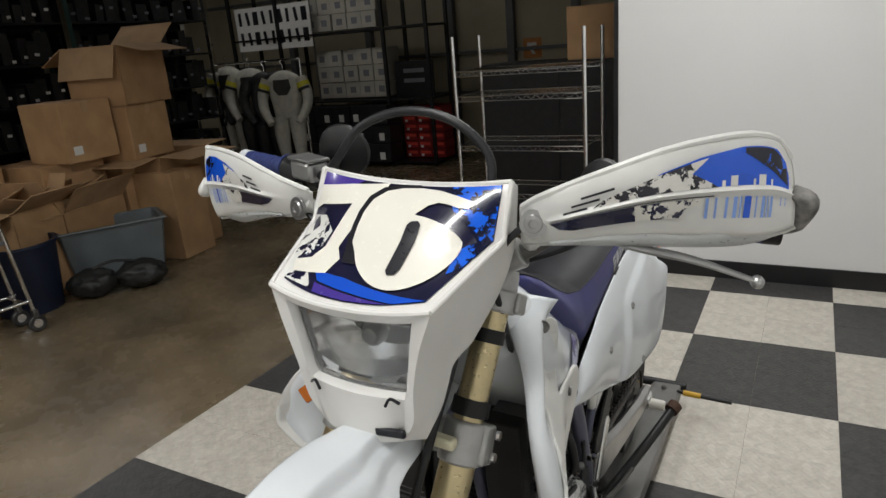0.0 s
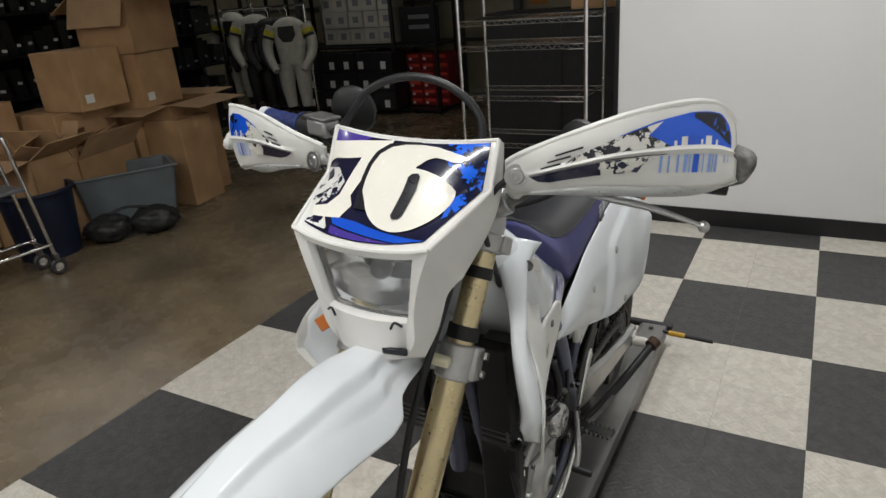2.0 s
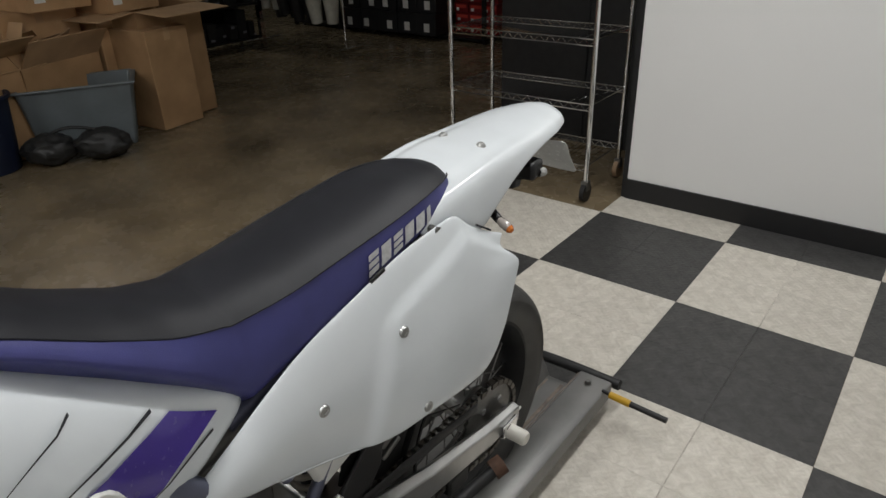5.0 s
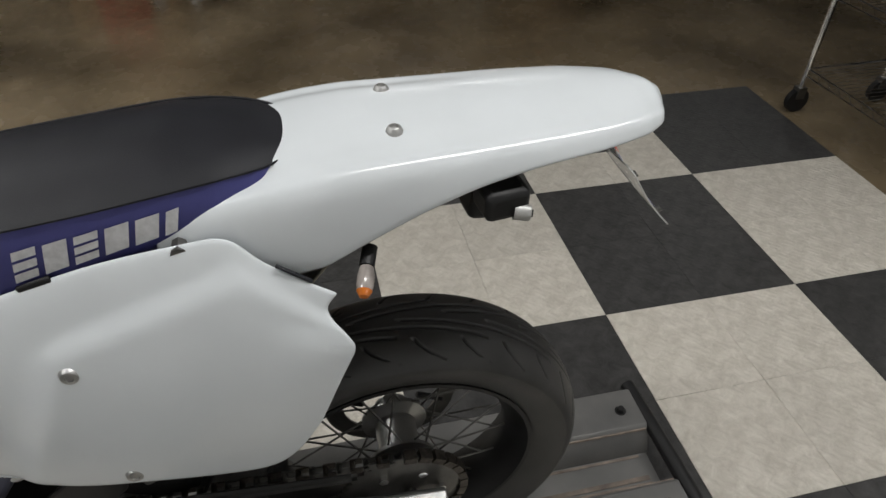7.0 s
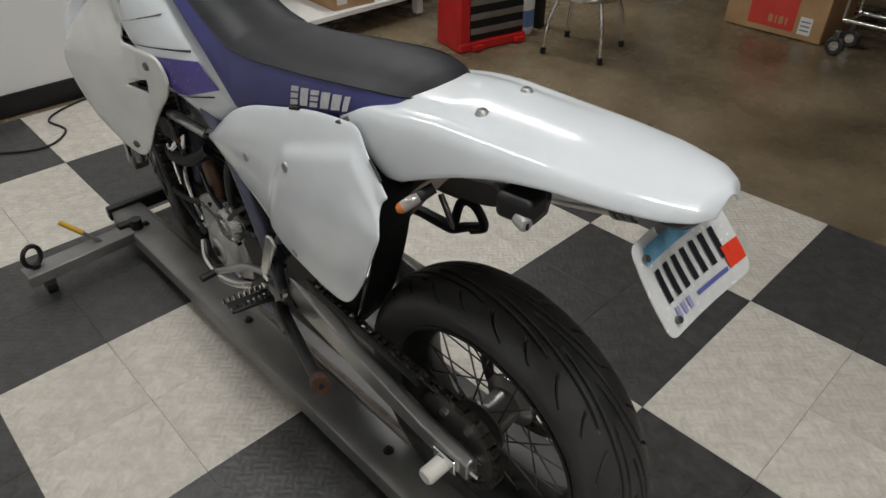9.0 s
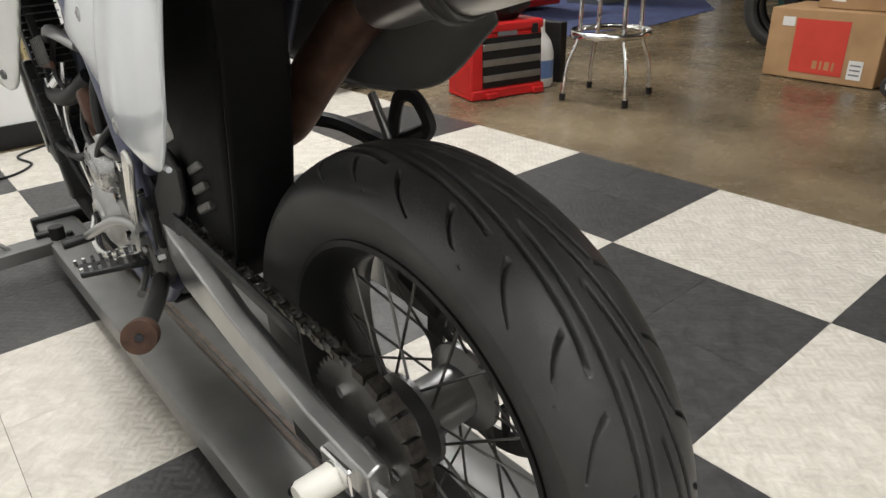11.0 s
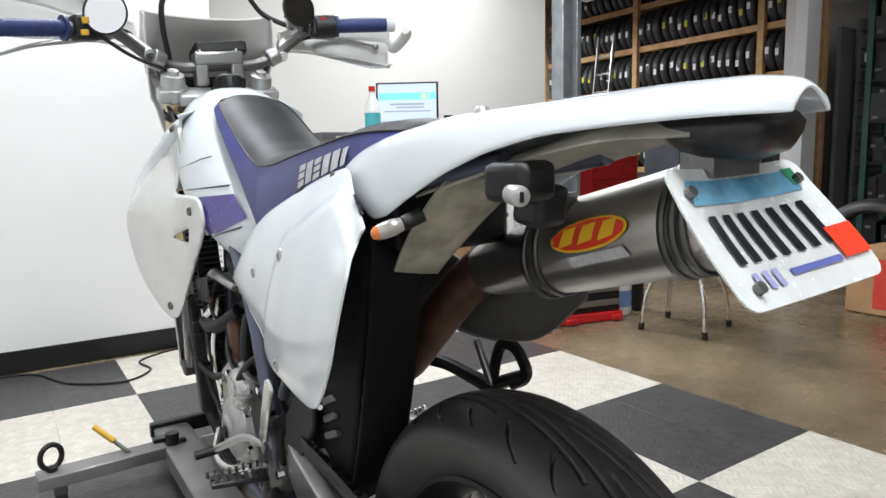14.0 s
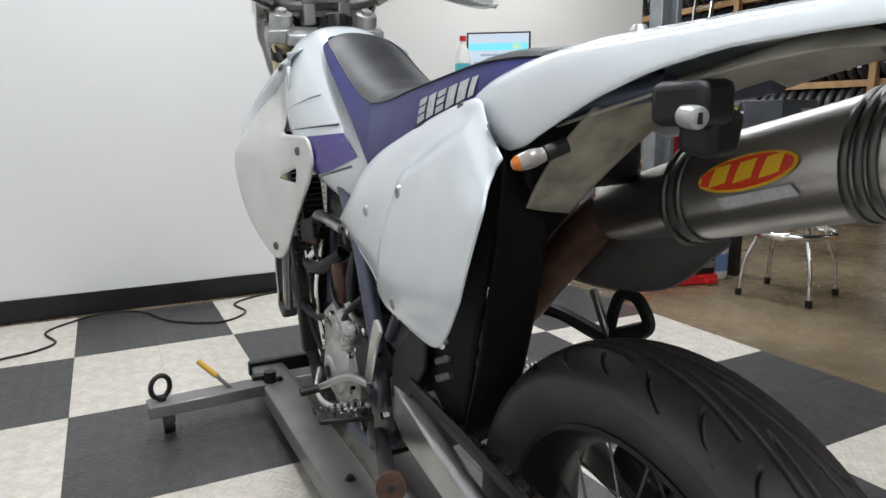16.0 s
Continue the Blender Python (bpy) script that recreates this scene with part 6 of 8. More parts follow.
# lower radiator core and its shield
lowr = part("lower_radiator", rbox((-0.108, 1.0, 0.48), (0.085, 0.032, 0.28), rot(-6)), BLACK, bike, "black lower radiator core", bevel=0.006)
for k in range(9):
    part("core_fin", rbox((-0.108, 0.982, 0.37 + k * 0.027), (0.078, 0.012, 0.004)), ENGINE_B, lowr, smooth=False)
part("engine_shield", sheet(B(), [(-0.15, 0.985, 0.36), (-0.03, 0.99, 0.34), (0.10, 0.985, 0.36)], [(-0.12, 0.90, 0.24), (-0.02, 0.90, 0.235), (0.10, 0.90, 0.24)], 6, 5, (0, 0.02, 0)), ENGINE_B, bike, "black engine shield", solid=0.004)
# upper round case on the left
upc = part("gear_case", lathe(B(), [(0.0, 0.030), (0.016, 0.030), (0.019, 0.026), (0.034, 0.026), (0.041, 0.020), (0.046, 0.010), (0.047, 0.0), (0.052, -0.002), (0.052, -0.03)], (-0.118, 0.715, 0.470), (-1, 0, 0), 36), mat("polished_case", (0.46, 0.46, 0.455), 0.28, 0.9, var=0.2, scale=30), eng, "silver round gear case")
for k in range(4):
    a = 0.5 + k * math.tau / 4
    part("case_bolt", cyl(B(), (-0.116, 0.715 + 0.054 * math.cos(a), 0.470 + 0.054 * math.sin(a)), (-0.126, 0.715 + 0.054 * math.cos(a), 0.470 + 0.054 * math.sin(a)), 0.006, n=6), CHROME, eng)
# hoses and small engine clutter on the left
part("radiator_hose", tube(B(), [(-0.10, 1.0, 0.60), (-0.12, 0.97, 0.56), (-0.11, 0.90, 0.56), (-0.08, 0.84, 0.60)], 0.016, 12), HOSE, bike, "black coolant hose")
part("overflow_hose", tube(B(), [(-0.115, 0.99, 0.60), (-0.14, 1.0, 0.50), (-0.125, 0.97, 0.40), (-0.11, 0.93, 0.33)], 0.007, 8), HOSE, bike)
part("breather_hose", tube(B(), [(-0.05, 0.72, 0.64), (-0.10, 0.70, 0.62), (-0.118, 0.69, 0.54), (-0.10, 0.68, 0.48)], 0.010, 10), HOSE, bike)
part("oil_line", tube(B(), [(-0.10, 0.92, 0.62), (-0.12, 0.93, 0.50), (-0.115, 0.92, 0.38)], 0.006, 8), CHROME, bike)
part("coolant_pipe", tube(B(), [(-0.10, 0.96, 0.66), (-0.11, 0.88, 0.68), (-0.09, 0.80, 0.66)], 0.012, 10), ALU, bike)
part("engine_bracket", prism(B(), [(0.98, 0.46), (0.93, 0.46), (0.90, 0.40), (0.93, 0.37), (0.99, 0.40)], -0.095, -0.085), STEEL, bike)
part("wire_bundle", tube(B(), [(-0.11, 0.66, 0.46), (-0.13, 0.70, 0.50), (-0.125, 0.78, 0.52), (-0.10, 0.87, 0.54)], 0.006, 8), HOSE, bike)
for k in range(5):
    part("radiator_tube", tube(B(), [(-0.125, 0.955 + 0.012 * k, 0.60 - 0.01 * k), (-0.12, 0.96 + 0.012 * k, 0.45), (-0.11, 0.955 + 0.012 * k, 0.31)], 0.004 + 0.001 * (k % 2), 6), (HOSE, CHROME, HOSE, STEEL, HOSE)[k], bike)
part("air_box_cover", rbox((-0.098, 0.46, 0.62), (0.02, 0.12, 0.12), rot(-20)), W_GUARD, bike, "pale airbox cover", bevel=0.012)
part("rear_frame_plate", prism(B(), [(0.36, 0.55), (0.40, 0.57), (0.50, 0.48), (0.52, 0.40), (0.46, 0.40), (0.37, 0.50)], -0.115, -0.105), BLACK, bike, "black drop plate", bevel=0.004)
for k in range(3):
    part("linkage_slot", rbox((-0.09, 0.33, 0.50 + k * 0.028), (0.03, 0.05, 0.012), rot(-25)), STEEL, bike, bevel=0.003)
# shift lever and stand
part("shift_lever", tube(B(), [(-0.125, 0.57, 0.40), (-0.150, 0.63, 0.405), (-0.175, 0.69, 0.375), (-0.185, 0.735, 0.352)], [0.009, 0.008, 0.008, 0.007], 10), ALU, bike, "aluminium shift lever")
part("shift_tip", cyl(B(), (-0.175, 0.735, 0.350), (-0.225, 0.735, 0.350), 0.009, n=12), BLACK, bike)
part("shift_guard", tube(B(), [(-0.125, 0.93, 0.31), (-0.146, 0.89, 0.285), (-0.156, 0.82, 0.280), (-0.156, 0.72, 0.305), (-0.148, 0.62, 0.352)], 0.010, 10), BRIGHT, bike)
part("side_stand", tube(B(), [(-0.125, 0.565, 0.305), (-0.165, 0.44, 0.345), (-0.21, 0.31, 0.39), (-0.245, 0.205, 0.431)], [0.015, 0.013, 0.012, 0.012], 12), BLACK, bike, "black folded side stand")
part("stand_foot", cyl(B(), (-0.243, 0.207, 0.430), (-0.252, 0.186, 0.439), 0.019, n=22), mat("rusted_iron", (0.06, 0.03, 0.018), 0.75, 0.1, var=0.4, scale=60, bump=0.2, bscale=300), bike, "rusty round stand foot")
part("stand_hole", cyl(B(), (-0.2515, 0.187, 0.4388), (-0.2526, 0.184, 0.4398), 0.005, n=10), INK, bike)
part("stand_spring", tube(B(), [(-0.135, 0.575, 0.335), (-0.165, 0.50, 0.345), (-0.19, 0.42, 0.368)], 0.006, 8), STEEL, bike)
part("brake_pedal", tube(B(), [(0.125, 0.62, 0.33), (0.15, 0.72, 0.32), (0.16, 0.82, 0.33)], 0.008, 8), ALU, bike)
part("skid_plate", sheet(B(), [(-0.10, 0.96, 0.36), (-0.10, 0.88, 0.245), (-0.10, 0.62, 0.225)], [(0.10, 0.96, 0.36), (0.10, 0.88, 0.245), (0.10, 0.62, 0.225)], 4), BLACK, bike, "black skid plate", solid=0.004)
part("heel_guard", prism(B(), [(0.480, 0.535), (0.492, 0.555), (0.512, 0.550), (0.545, 0.49), (0.578, 0.425), (0.568, 0.410), (0.548, 0.418), (0.515, 0.48)], -0.142, -0.134), BRIGHT, bike, "polished heel guard", bevel=0.004)
for s in (-1, 1):
    part("pivot_bolt", cyl(B(), (s * 0.115, 0.575, 0.40), (s * 0.138, 0.575, 0.40), 0.014, n=6), CHROME, bike)

# small fittings on the engine's left side
for k in range(8):
    part("radiator_slat", rbox((-0.126, 0.905 + 0.0165 * k, 0.648 - 0.003 * k), (0.006, 0.005, 0.05), rot(-10)), CASTING, bike, "bare radiator slat", smooth=False)
part("radiator_strap", rbox((-0.122, 0.96, 0.615), (0.008, 0.14, 0.012), rot(-6)), RUST, bike, bevel=0.002)
part("coil_cover", rbox((-0.10, 0.80, 0.545), (0.03, 0.05, 0.09), rot(-12)), RUST, bike, "rust-stained exhaust bend cover", bevel=0.012)
part("choke_knob", cyl(B(), (-0.075, 0.66, 0.66), (-0.112, 0.655, 0.662), 0.008, n=10), BLACK, bike)
part("hose_clip", cyl(B(), (-0.10, 0.955, 0.592), (-0.116, 0.966, 0.574), 0.0185, n=16), CHROME, bike, "steel hose clip")
part("vent_hose", tube(B(), [(-0.11, 1.0, 0.62), (-0.145, 1.02, 0.52), (-0.14, 0.99, 0.46), (-0.12, 0.92, 0.44), (-0.10, 0.86, 0.47)], 0.009, 10), HOSE, bike, "black vent hose")
part("spark_lead", tube(B(), [(-0.05, 0.86, 0.70), (-0.10, 0.90, 0.67), (-0.115, 0.93, 0.60), (-0.10, 0.90, 0.55)], 0.005, 8), HOSE, bike)
part("connector", rbox((-0.128, 1.0, 0.47), (0.016, 0.025, 0.022)), W_GUARD, bike, "white wiring connector", bevel=0.003)
part("magneto_lead", tube(B(), [(-0.115, 0.72, 0.46), (-0.135, 0.70, 0.49), (-0.13, 0.66, 0.53), (-0.115, 0.62, 0.56)], 0.006, 8), HOSE, bike)
part("drain_bolt", cyl(B(), (-0.09, 0.72, 0.25), (-0.108, 0.72, 0.25), 0.011, n=6), CHROME, bike)
for k, (y, z) in enumerate(((0.60, 0.50), (0.545, 0.47), (0.53, 0.36), (0.615, 0.345))):
    part("bracket_bolt", cyl(B(), (-0.118, y, z), (-0.130, y, z), 0.008, n=6), CHROME, bike)
part("clutch_arm", tube(B(), [(-0.10, 0.66, 0.49), (-0.125, 0.665, 0.51), (-0.13, 0.68, 0.535)], 0.007, 8), ALU, bike)
part("case_rib", rbox((-0.119, 0.80, 0.435), (0.006, 0.16, 0.008), rot(12)), CASTING, bike, bevel=0.002)
part("lower_case_rib", rbox((-0.119, 0.80, 0.315), (0.006, 0.14, 0.008), rot(-8)), CASTING, bike, bevel=0.002)

# ---- the dolly under the motorcycle ----
dl = thing("motorcycle_dolly", "grey painted steel motorcycle dolly with fold-out arms", "dolly", pose(0.115, 0, 0))
for s in (-1, 1):
    sp_ = part("deck_plate", prism(B(), [(s * 0.172, 0.045), (s * 0.172, 0.096), (s * 0.165, 0.100), (s * 0.073, 0.100), (s * 0.066, 0.095), (s * 0.040, 0.036), (s * 0.040, 0.030), (s * 0.070, 0.088), (s * 0.165, 0.092), (s * 0.165, 0.045)], 0.715, 2.96, "y"), DOLLY, dl, "grey painted side plate", bevel=0.002)
    for y in (0.76, 1.515, 2.125, 2.80):
        part("deck_bolt", lathe(B(), [(0.0, 0.010), (0.007, 0.010), (0.009, 0.006), (0.009, 0.0), (0.013, 0.0), (0.013, -0.002)], (s * 0.115, y, 0.101), (0, 0, 1), 12), STEEL if y < 1 and s < 0 else BLACK, sp_, "dark deck bolt")
    part("weld_line", tube(B(), [(s * 0.064, 0.72, 0.091), (s * 0.065, 1.4, 0.093), (s * 0.064, 2.2, 0.091), (s * 0.065, 2.94, 0.092)], 0.003, 6, 10), DOLLY_RUST, sp_)
part("channel_floor", rbox((0, 1.84, 0.031), (0.088, 2.24, 0.006)), DOLLY, dl, "scuffed wheel channel")
for x, wd in ((-0.033, 0.005), (-0.02, 0.011), (0.034, 0.006)):
    part("rust_streak", rbox((x, 1.84, 0.0352), (wd, 2.2, 0.0012)), DOLLY_RUST, dl, "rusty scuffed streak")
part("rear_bumper", tube(B(), [(-0.19, 0.695, 0.085), (0.0, 0.70, 0.09), (0.19, 0.705, 0.085)], 0.017, 10), BLACK, dl, "black rubber end lip")
part("front_stop", rbox((0, 2.97, 0.09), (0.36, 0.03, 0.05)), BLACK, dl, bevel=0.006)
for y0, y1 in ((2.79, 2.79),):
    arm_ = part("outrigger", rbox((-0.335, 2.80, 0.085), (0.34, 0.075, 0.036), rot(0, 0, 3)), DOLLY, dl, "grey fold-out arm", bevel=0.003)
    part("arm_cheek", rbox((-0.16, 2.835, 0.105), (0.07, 0.03, 0.022)), BLACK, arm_, bevel=0.004)
    part("arm_knob", cyl(B(), (-0.145, 2.80, 0.10), (-0.145, 2.80, 0.135), 0.02, n=12), BLACK, arm_)
    ring = [(-0.465 + 0.027 * math.cos(a), 2.80 + 0.012 * math.cos(a), 0.145 + 0.034 * math.sin(a)) for a in [q * math.tau / 14 for q in range(15)]]
    part("tie_ring", tube(B(), ring, 0.0075, 8, 3), BLACK, arm_, "black tie-down ring")
    part("ring_base", cyl(B(), (-0.465, 2.80, 0.10), (-0.465, 2.80, 0.116), 0.014, n=10), BLACK, arm_)
    part("lock_pin", cyl(B(), (-0.265, 2.80, 0.10), (-0.300, 2.835, 0.135), 0.006, n=8), STEEL, arm_)
    part("pin_grip", cyl(B(), (-0.300, 2.835, 0.135), (-0.346, 2.881, 0.176), 0.009, n=12), YELLOW, arm_, "yellow pin grip")
    cw = part("caster_fork", rbox((-0.45, 2.80, 0.055), (0.035, 0.05, 0.035)), STEEL, arm_, bevel=0.003)
    part("caster_wheel", cyl(B(), (-0.465, 2.80, 0.0265), (-0.435, 2.80, 0.0265), 0.0265, n=20), BLACK, arm_, "black caster wheel")
for x, y in ((-0.12, 0.85), (0.12, 0.85), (-0.12, 2.7), (0.12, 2.7)):
    part("deck_caster", cyl(B(), (x - 0.015, y, 0.0265), (x + 0.015, y, 0.0265), 0.0265, n=20), BLACK, dl, "black caster wheel")
    part("deck_caster_fork", rbox((x, y, 0.06), (0.045, 0.04, 0.045)), STEEL, dl)
part("rear_pin", cyl(B(), (-0.165, 0.765, 0.10), (-0.215, 0.768, 0.098), 0.006, n=8), BLACK, dl)
part("rear_pin_grip", cyl(B(), (-0.19, 0.767, 0.098), (-0.255, 0.77, 0.097), 0.011, n=12), YELLOW, dl, "yellow pin grip")
part("rear_pin_end", cyl(B(), (-0.255, 0.77, 0.097), (-0.365, 0.774, 0.095), 0.009, n=10), BLACK, dl)

# cords along the wall
for pts, nm in (([(-0.95, 3.70, 0.005), (-0.86, 3.76, 0.005), (-0.755, 3.80, 0.005), (-0.685, 3.89, 0.005), (-0.73, 4.06, 0.005), (-0.62, 4.20, 0.005), (-0.50, 4.27, 0.005), (-0.34, 4.22, 0.005), (-0.22, 3.98, 0.005), (-0.02, 3.86, 0.005), (0.11, 3.97, 0.005), (0.09, 4.14, 0.005), (0.21, 4.24, 0.005), (0.40, 4.29, 0.005)], "cord"),):
    tagged(part("power_cord", tube(B(), pts, 0.005, 8, 8), HOSE), "black power cord lying along the white wall", "cable")

# ---- chrome wire rack ----
rk = thing("wire_rack", "empty chrome wire shelving rack on casters", "shelf", pose(1.165, -0.885, 0, 0, 0, 1))
RWX, RDY = 0.42, 0.205
for sx in (-1, 1):
    for sy in (-1, 1):
        po = part("post", cyl(B(), (sx * RWX, sy * RDY, 0.10), (sx * RWX, sy * RDY, 1.50), 0.0127, n=12), CHROME, rk, "chrome post")
        part("caster", cyl(B(), (sx * RWX - 0.012, sy * RDY, 0.05), (sx * RWX + 0.012, sy * RDY, 0.05), 0.05, n=18), mat("tan_caster", (0.3, 0.2, 0.12), 0.6) if sx == sy == -1 else BLACK, po)
        part("caster_fork", rbox((sx * RWX, sy * RDY, 0.085), (0.035, 0.04, 0.05)), STEEL, po)
for z in (0.19, 0.505, 0.815, 1.13, 1.285):
    sh = part("wire_shelf", tube(tube(B(), [(-RWX, RDY, z), (0, RDY, z), (RWX, RDY, z)], 0.0035, 6, 2), [(-RWX, RDY, z - 0.03), (0, RDY, z - 0.03), (RWX, RDY, z - 0.03)], 0.0035, 6, 2), CHROME, rk, "chrome wire shelf")
    for sy in (-1, 1):
        zig = [(-RWX + 0.84 * k / 28, sy * RDY, z - 0.03 * (k % 2)) for k in range(29)]
        part("truss_wire", tube(B(), zig, 0.0022, 5, 1), CHROME, sh)
    part("rear_rail", tube(tube(B(), [(-RWX, -RDY, z), (0, -RDY, z), (RWX, -RDY, z)], 0.0035, 6, 2), [(-RWX, -RDY, z - 0.03), (0, -RDY, z - 0.03), (RWX, -RDY, z - 0.03)], 0.0035, 6, 2), CHROME, sh)
    for sx in (-1, 1):
        part("end_rail", cyl(B(), (sx * RWX, -RDY, z), (sx * RWX, RDY, z), 0.0035, n=6), CHROME, sh)
    for k in range(32):
        x = -RWX + 0.84 * (k + 0.5) / 32
        part("shelf_wire", cyl(B(), (x, -RDY, z + 0.002), (x, RDY, z + 0.002), 0.0016, n=4), CHROME, sh)

# tall black cabinet behind the rack
cb = thing("black_cabinet", "tall matt black cabinet behind the wire rack", "cabinet", pose(1.18, -1.75, 0))
part("body", rbox((0, 0, 0.64), (1.26, 0.45, 1.28)), BLACK, cb, bevel=0.004)
for s in (-1, 1):
    part("door", rbox((s * 0.312, 0.229, 0.65), (0.61, 0.016, 1.22)), BLACK, cb, bevel=0.003)
bk = thing("cardboard_box", "brown cardboard box on top of the black cabinet", "box", pose(0.95, -1.75, 1.28, 0, 0, 8), group="cardboard boxes")
part("carton", rbox((0, 0, 0.18), (0.4, 0.35, 0.36)), CARD, bk, bevel=0.004)


def carton(x, y, z, sx, sy, sz, rz, flaps=(), label="brown corrugated cardboard box", tape=True):
    """A box with its four walls and flaps, open at the top where flaps are given."""
    t = thing("cardboard_box", label, "box", pose(x, y, z, 0, 0, rz), group="cardboard boxes")
    if flaps:
        bm = B()
        box(bm, (0, 0, 0.003), (sx, sy, 0.006))
        for a, b in ((0, 1), (0, -1), (1, 0), (-1, 0)):
            box(bm, (a * (sx / 2 - 0.003), b * (sy / 2 - 0.003), sz / 2), (0.006 if a else sx, sy if a else 0.006, sz))
        part("carton", bm, CARD, t, smooth=False)
        for a, b, ang in flaps:
            w, d = (sy, sx * 0.48) if a else (sx, sy * 0.48)
            m = Matrix.Translation((a * sx / 2, b * sy / 2, sz)) @ Matrix.Rotation(math.atan2(b, a), 4, "Z") @ Matrix.Rotation(radians(-ang), 4, "Y") @ Matrix.Translation((d / 2, 0, 0.003)) @ Matrix.Diagonal((d, w * 0.98, 0.006, 1))
            bm = B()
            bmesh.ops.create_cube(bm, size=1, matrix=m)
            part("flap", bm, CARD_D, t, smooth=False)
    else:
        part("carton", rbox((0, 0, sz / 2), (sx, sy, sz)), CARD, t, bevel=0.005)
        part("flap_seam", rbox((0, 0, sz + 0.0015), (sx * 0.99, 0.004, 0.003)), CARD_D, t, smooth=False)
        if tape:
            part("tape", rbox((0, 0, sz + 0.002), (sx * 1.002, 0.05, 0.002)), CARD_D, t, smooth=False)
            part("tape_end", rbox((-sx / 2 - 0.001, 0, sz - 0.04), (0.002, 0.05, 0.08)), CARD_D, t, smooth=False)
    if not flaps and sz < 0.5:
        part("label", rbox((-sx / 2 - 0.0015, sy * 0.3, sz * 0.2), (0.002, 0.07, 0.06)), PAPER, t, "white shipping label", smooth=False)
    return t


# the pile of boxes, each set by the floor corner that points into the room
def pile(cx, cy, z, sx, sy, sz, rz, label, flaps=()):
    a = radians(rz)
    return carton(cx - 0.05 + math.cos(a) * sx / 2 + math.sin(a) * sy / 2, cy - 0.06 + math.sin(a) * sx / 2 - math.cos(a) * sy / 2, z, sx, sy, sz, rz, flaps, label)


pile(3.86, -0.11, 0.0, 0.40, 0.36, 0.69, 8, "tall closed cardboard box on the floor")
pile(3.98, -0.14, 0.0, 0.62, 0.58, 0.80, 10, "wide cardboard box with its flaps spread flat", ((-1, 0, -4), (1, 0, 10), (0, 1, -6), (0, -1, 2)))
pile(4.22, 0.02, 0.0, 0.55, 0.50, 0.80, 6, "large brown cardboard box at the bottom of the pile")
pile(4.08, -0.02, 0.80, 0.46, 0.42, 0.41, 9, "brown cardboard box stacked mid-pile")
pile(4.05, -0.02, 1.21, 0.50, 0.50, 0.43, 12, "open cardboard box on top of the pile", ((-1, 0, -14), (1, 0, -30), (0, -1, 40), (0, 1, -70)))
pile(4.28, 0.60, 0.0, 0.55, 0.52, 0.86, 5, "large brown cardboard box under the pile")
pile(4.15, 0.45, 0.86, 0.42, 0.42, 0.42, 4, "brown cardboard box stacked behind the open ones")
pile(4.10, 0.62, 0.0, 0.46, 0.60, 0.55, 14, "open cardboard box full of packing card", ((-1, 0, 50), (1, 0, 70), (0, 1, 60), (0, -1, 55)))
pile(4.05, 0.98, 0.0, 0.50, 0.40, 0.64, 10, "open cardboard box with loose flaps", ((-1, 0, 30), (1, 0, 75), (0, 1, -10), (0, -1, 65)))
pile(4.55, 1.30, 0.0, 0.55, 0.62, 0.98, 4, "tall brown cardboard box behind the hand cart")
for k in range(7):
    m = pose(4.17 + 0.07 * (k % 3), 0.30 + 0.09 * k, 0.60 + 0.035 * (k % 3), 24 * (k % 3 - 1), 40 - 13 * k, 33 * k)
    tagged(part("loose_cardboard", box(B(), (0, 0, 0), (0.34, 0.26, 0.006)), CARD_D, smooth=False), "loose sheet of torn cardboard in the open boxes", "cardboard", group="loose cardboard").matrix_world = m

# grey tote
tb = thing("grey_tote", "grey plastic storage tote on the concrete floor", "bin", pose(4.02, 0.26, 0, 0, 0, 60))
bm = B()
rings = []
for z, w, d in ((0.0, 0.29, 0.17), (0.40, 0.345, 0.205), (0.425, 0.355, 0.215), (0.425, 0.33, 0.19), (0.02, 0.275, 0.155)):
    rings.append([(sx * w + 0, sy * d, z) for sx, sy in ((-1, -0.9), (-0.95, -1), (0.95, -1), (1, -0.9), (1, 0.9), (0.95, 1), (-0.95, 1), (-1, 0.9))])
loft(bm, rings)
part("tub", bm, BIN_G, tb, bevel=0.004)
part("rim", tube(B(), [(sx * 0.357, sy * 0.217, 0.42) for sx, sy in ((-1, -1), (1, -1), (1, 1), (-1, 1), (-1, -1))], 0.008, 6, 1), BIN_G, tb)
# navy bin
nb = thing("navy_bin", "dark navy plastic bin beside the cart", "bin", pose(4.03, 0.93, 0))
part("tub", lathe(B(), [(0.0, 0.0), (0.19, 0.0), (0.23, 0.44), (0.225, 0.44), (0.18, 0.02), (0, 0.02)], (0, 0, 0), (0, 0, 1), 28), BLUE_BIN, nb)
part("rim", lathe(B(), [(0.224, 0.435), (0.245, 0.435), (0.249, 0.447), (0.245, 0.458), (0.224, 0.458)], (0, 0, 0), (0, 0, 1), 28, closed=True), BLUE_BIN, nb)
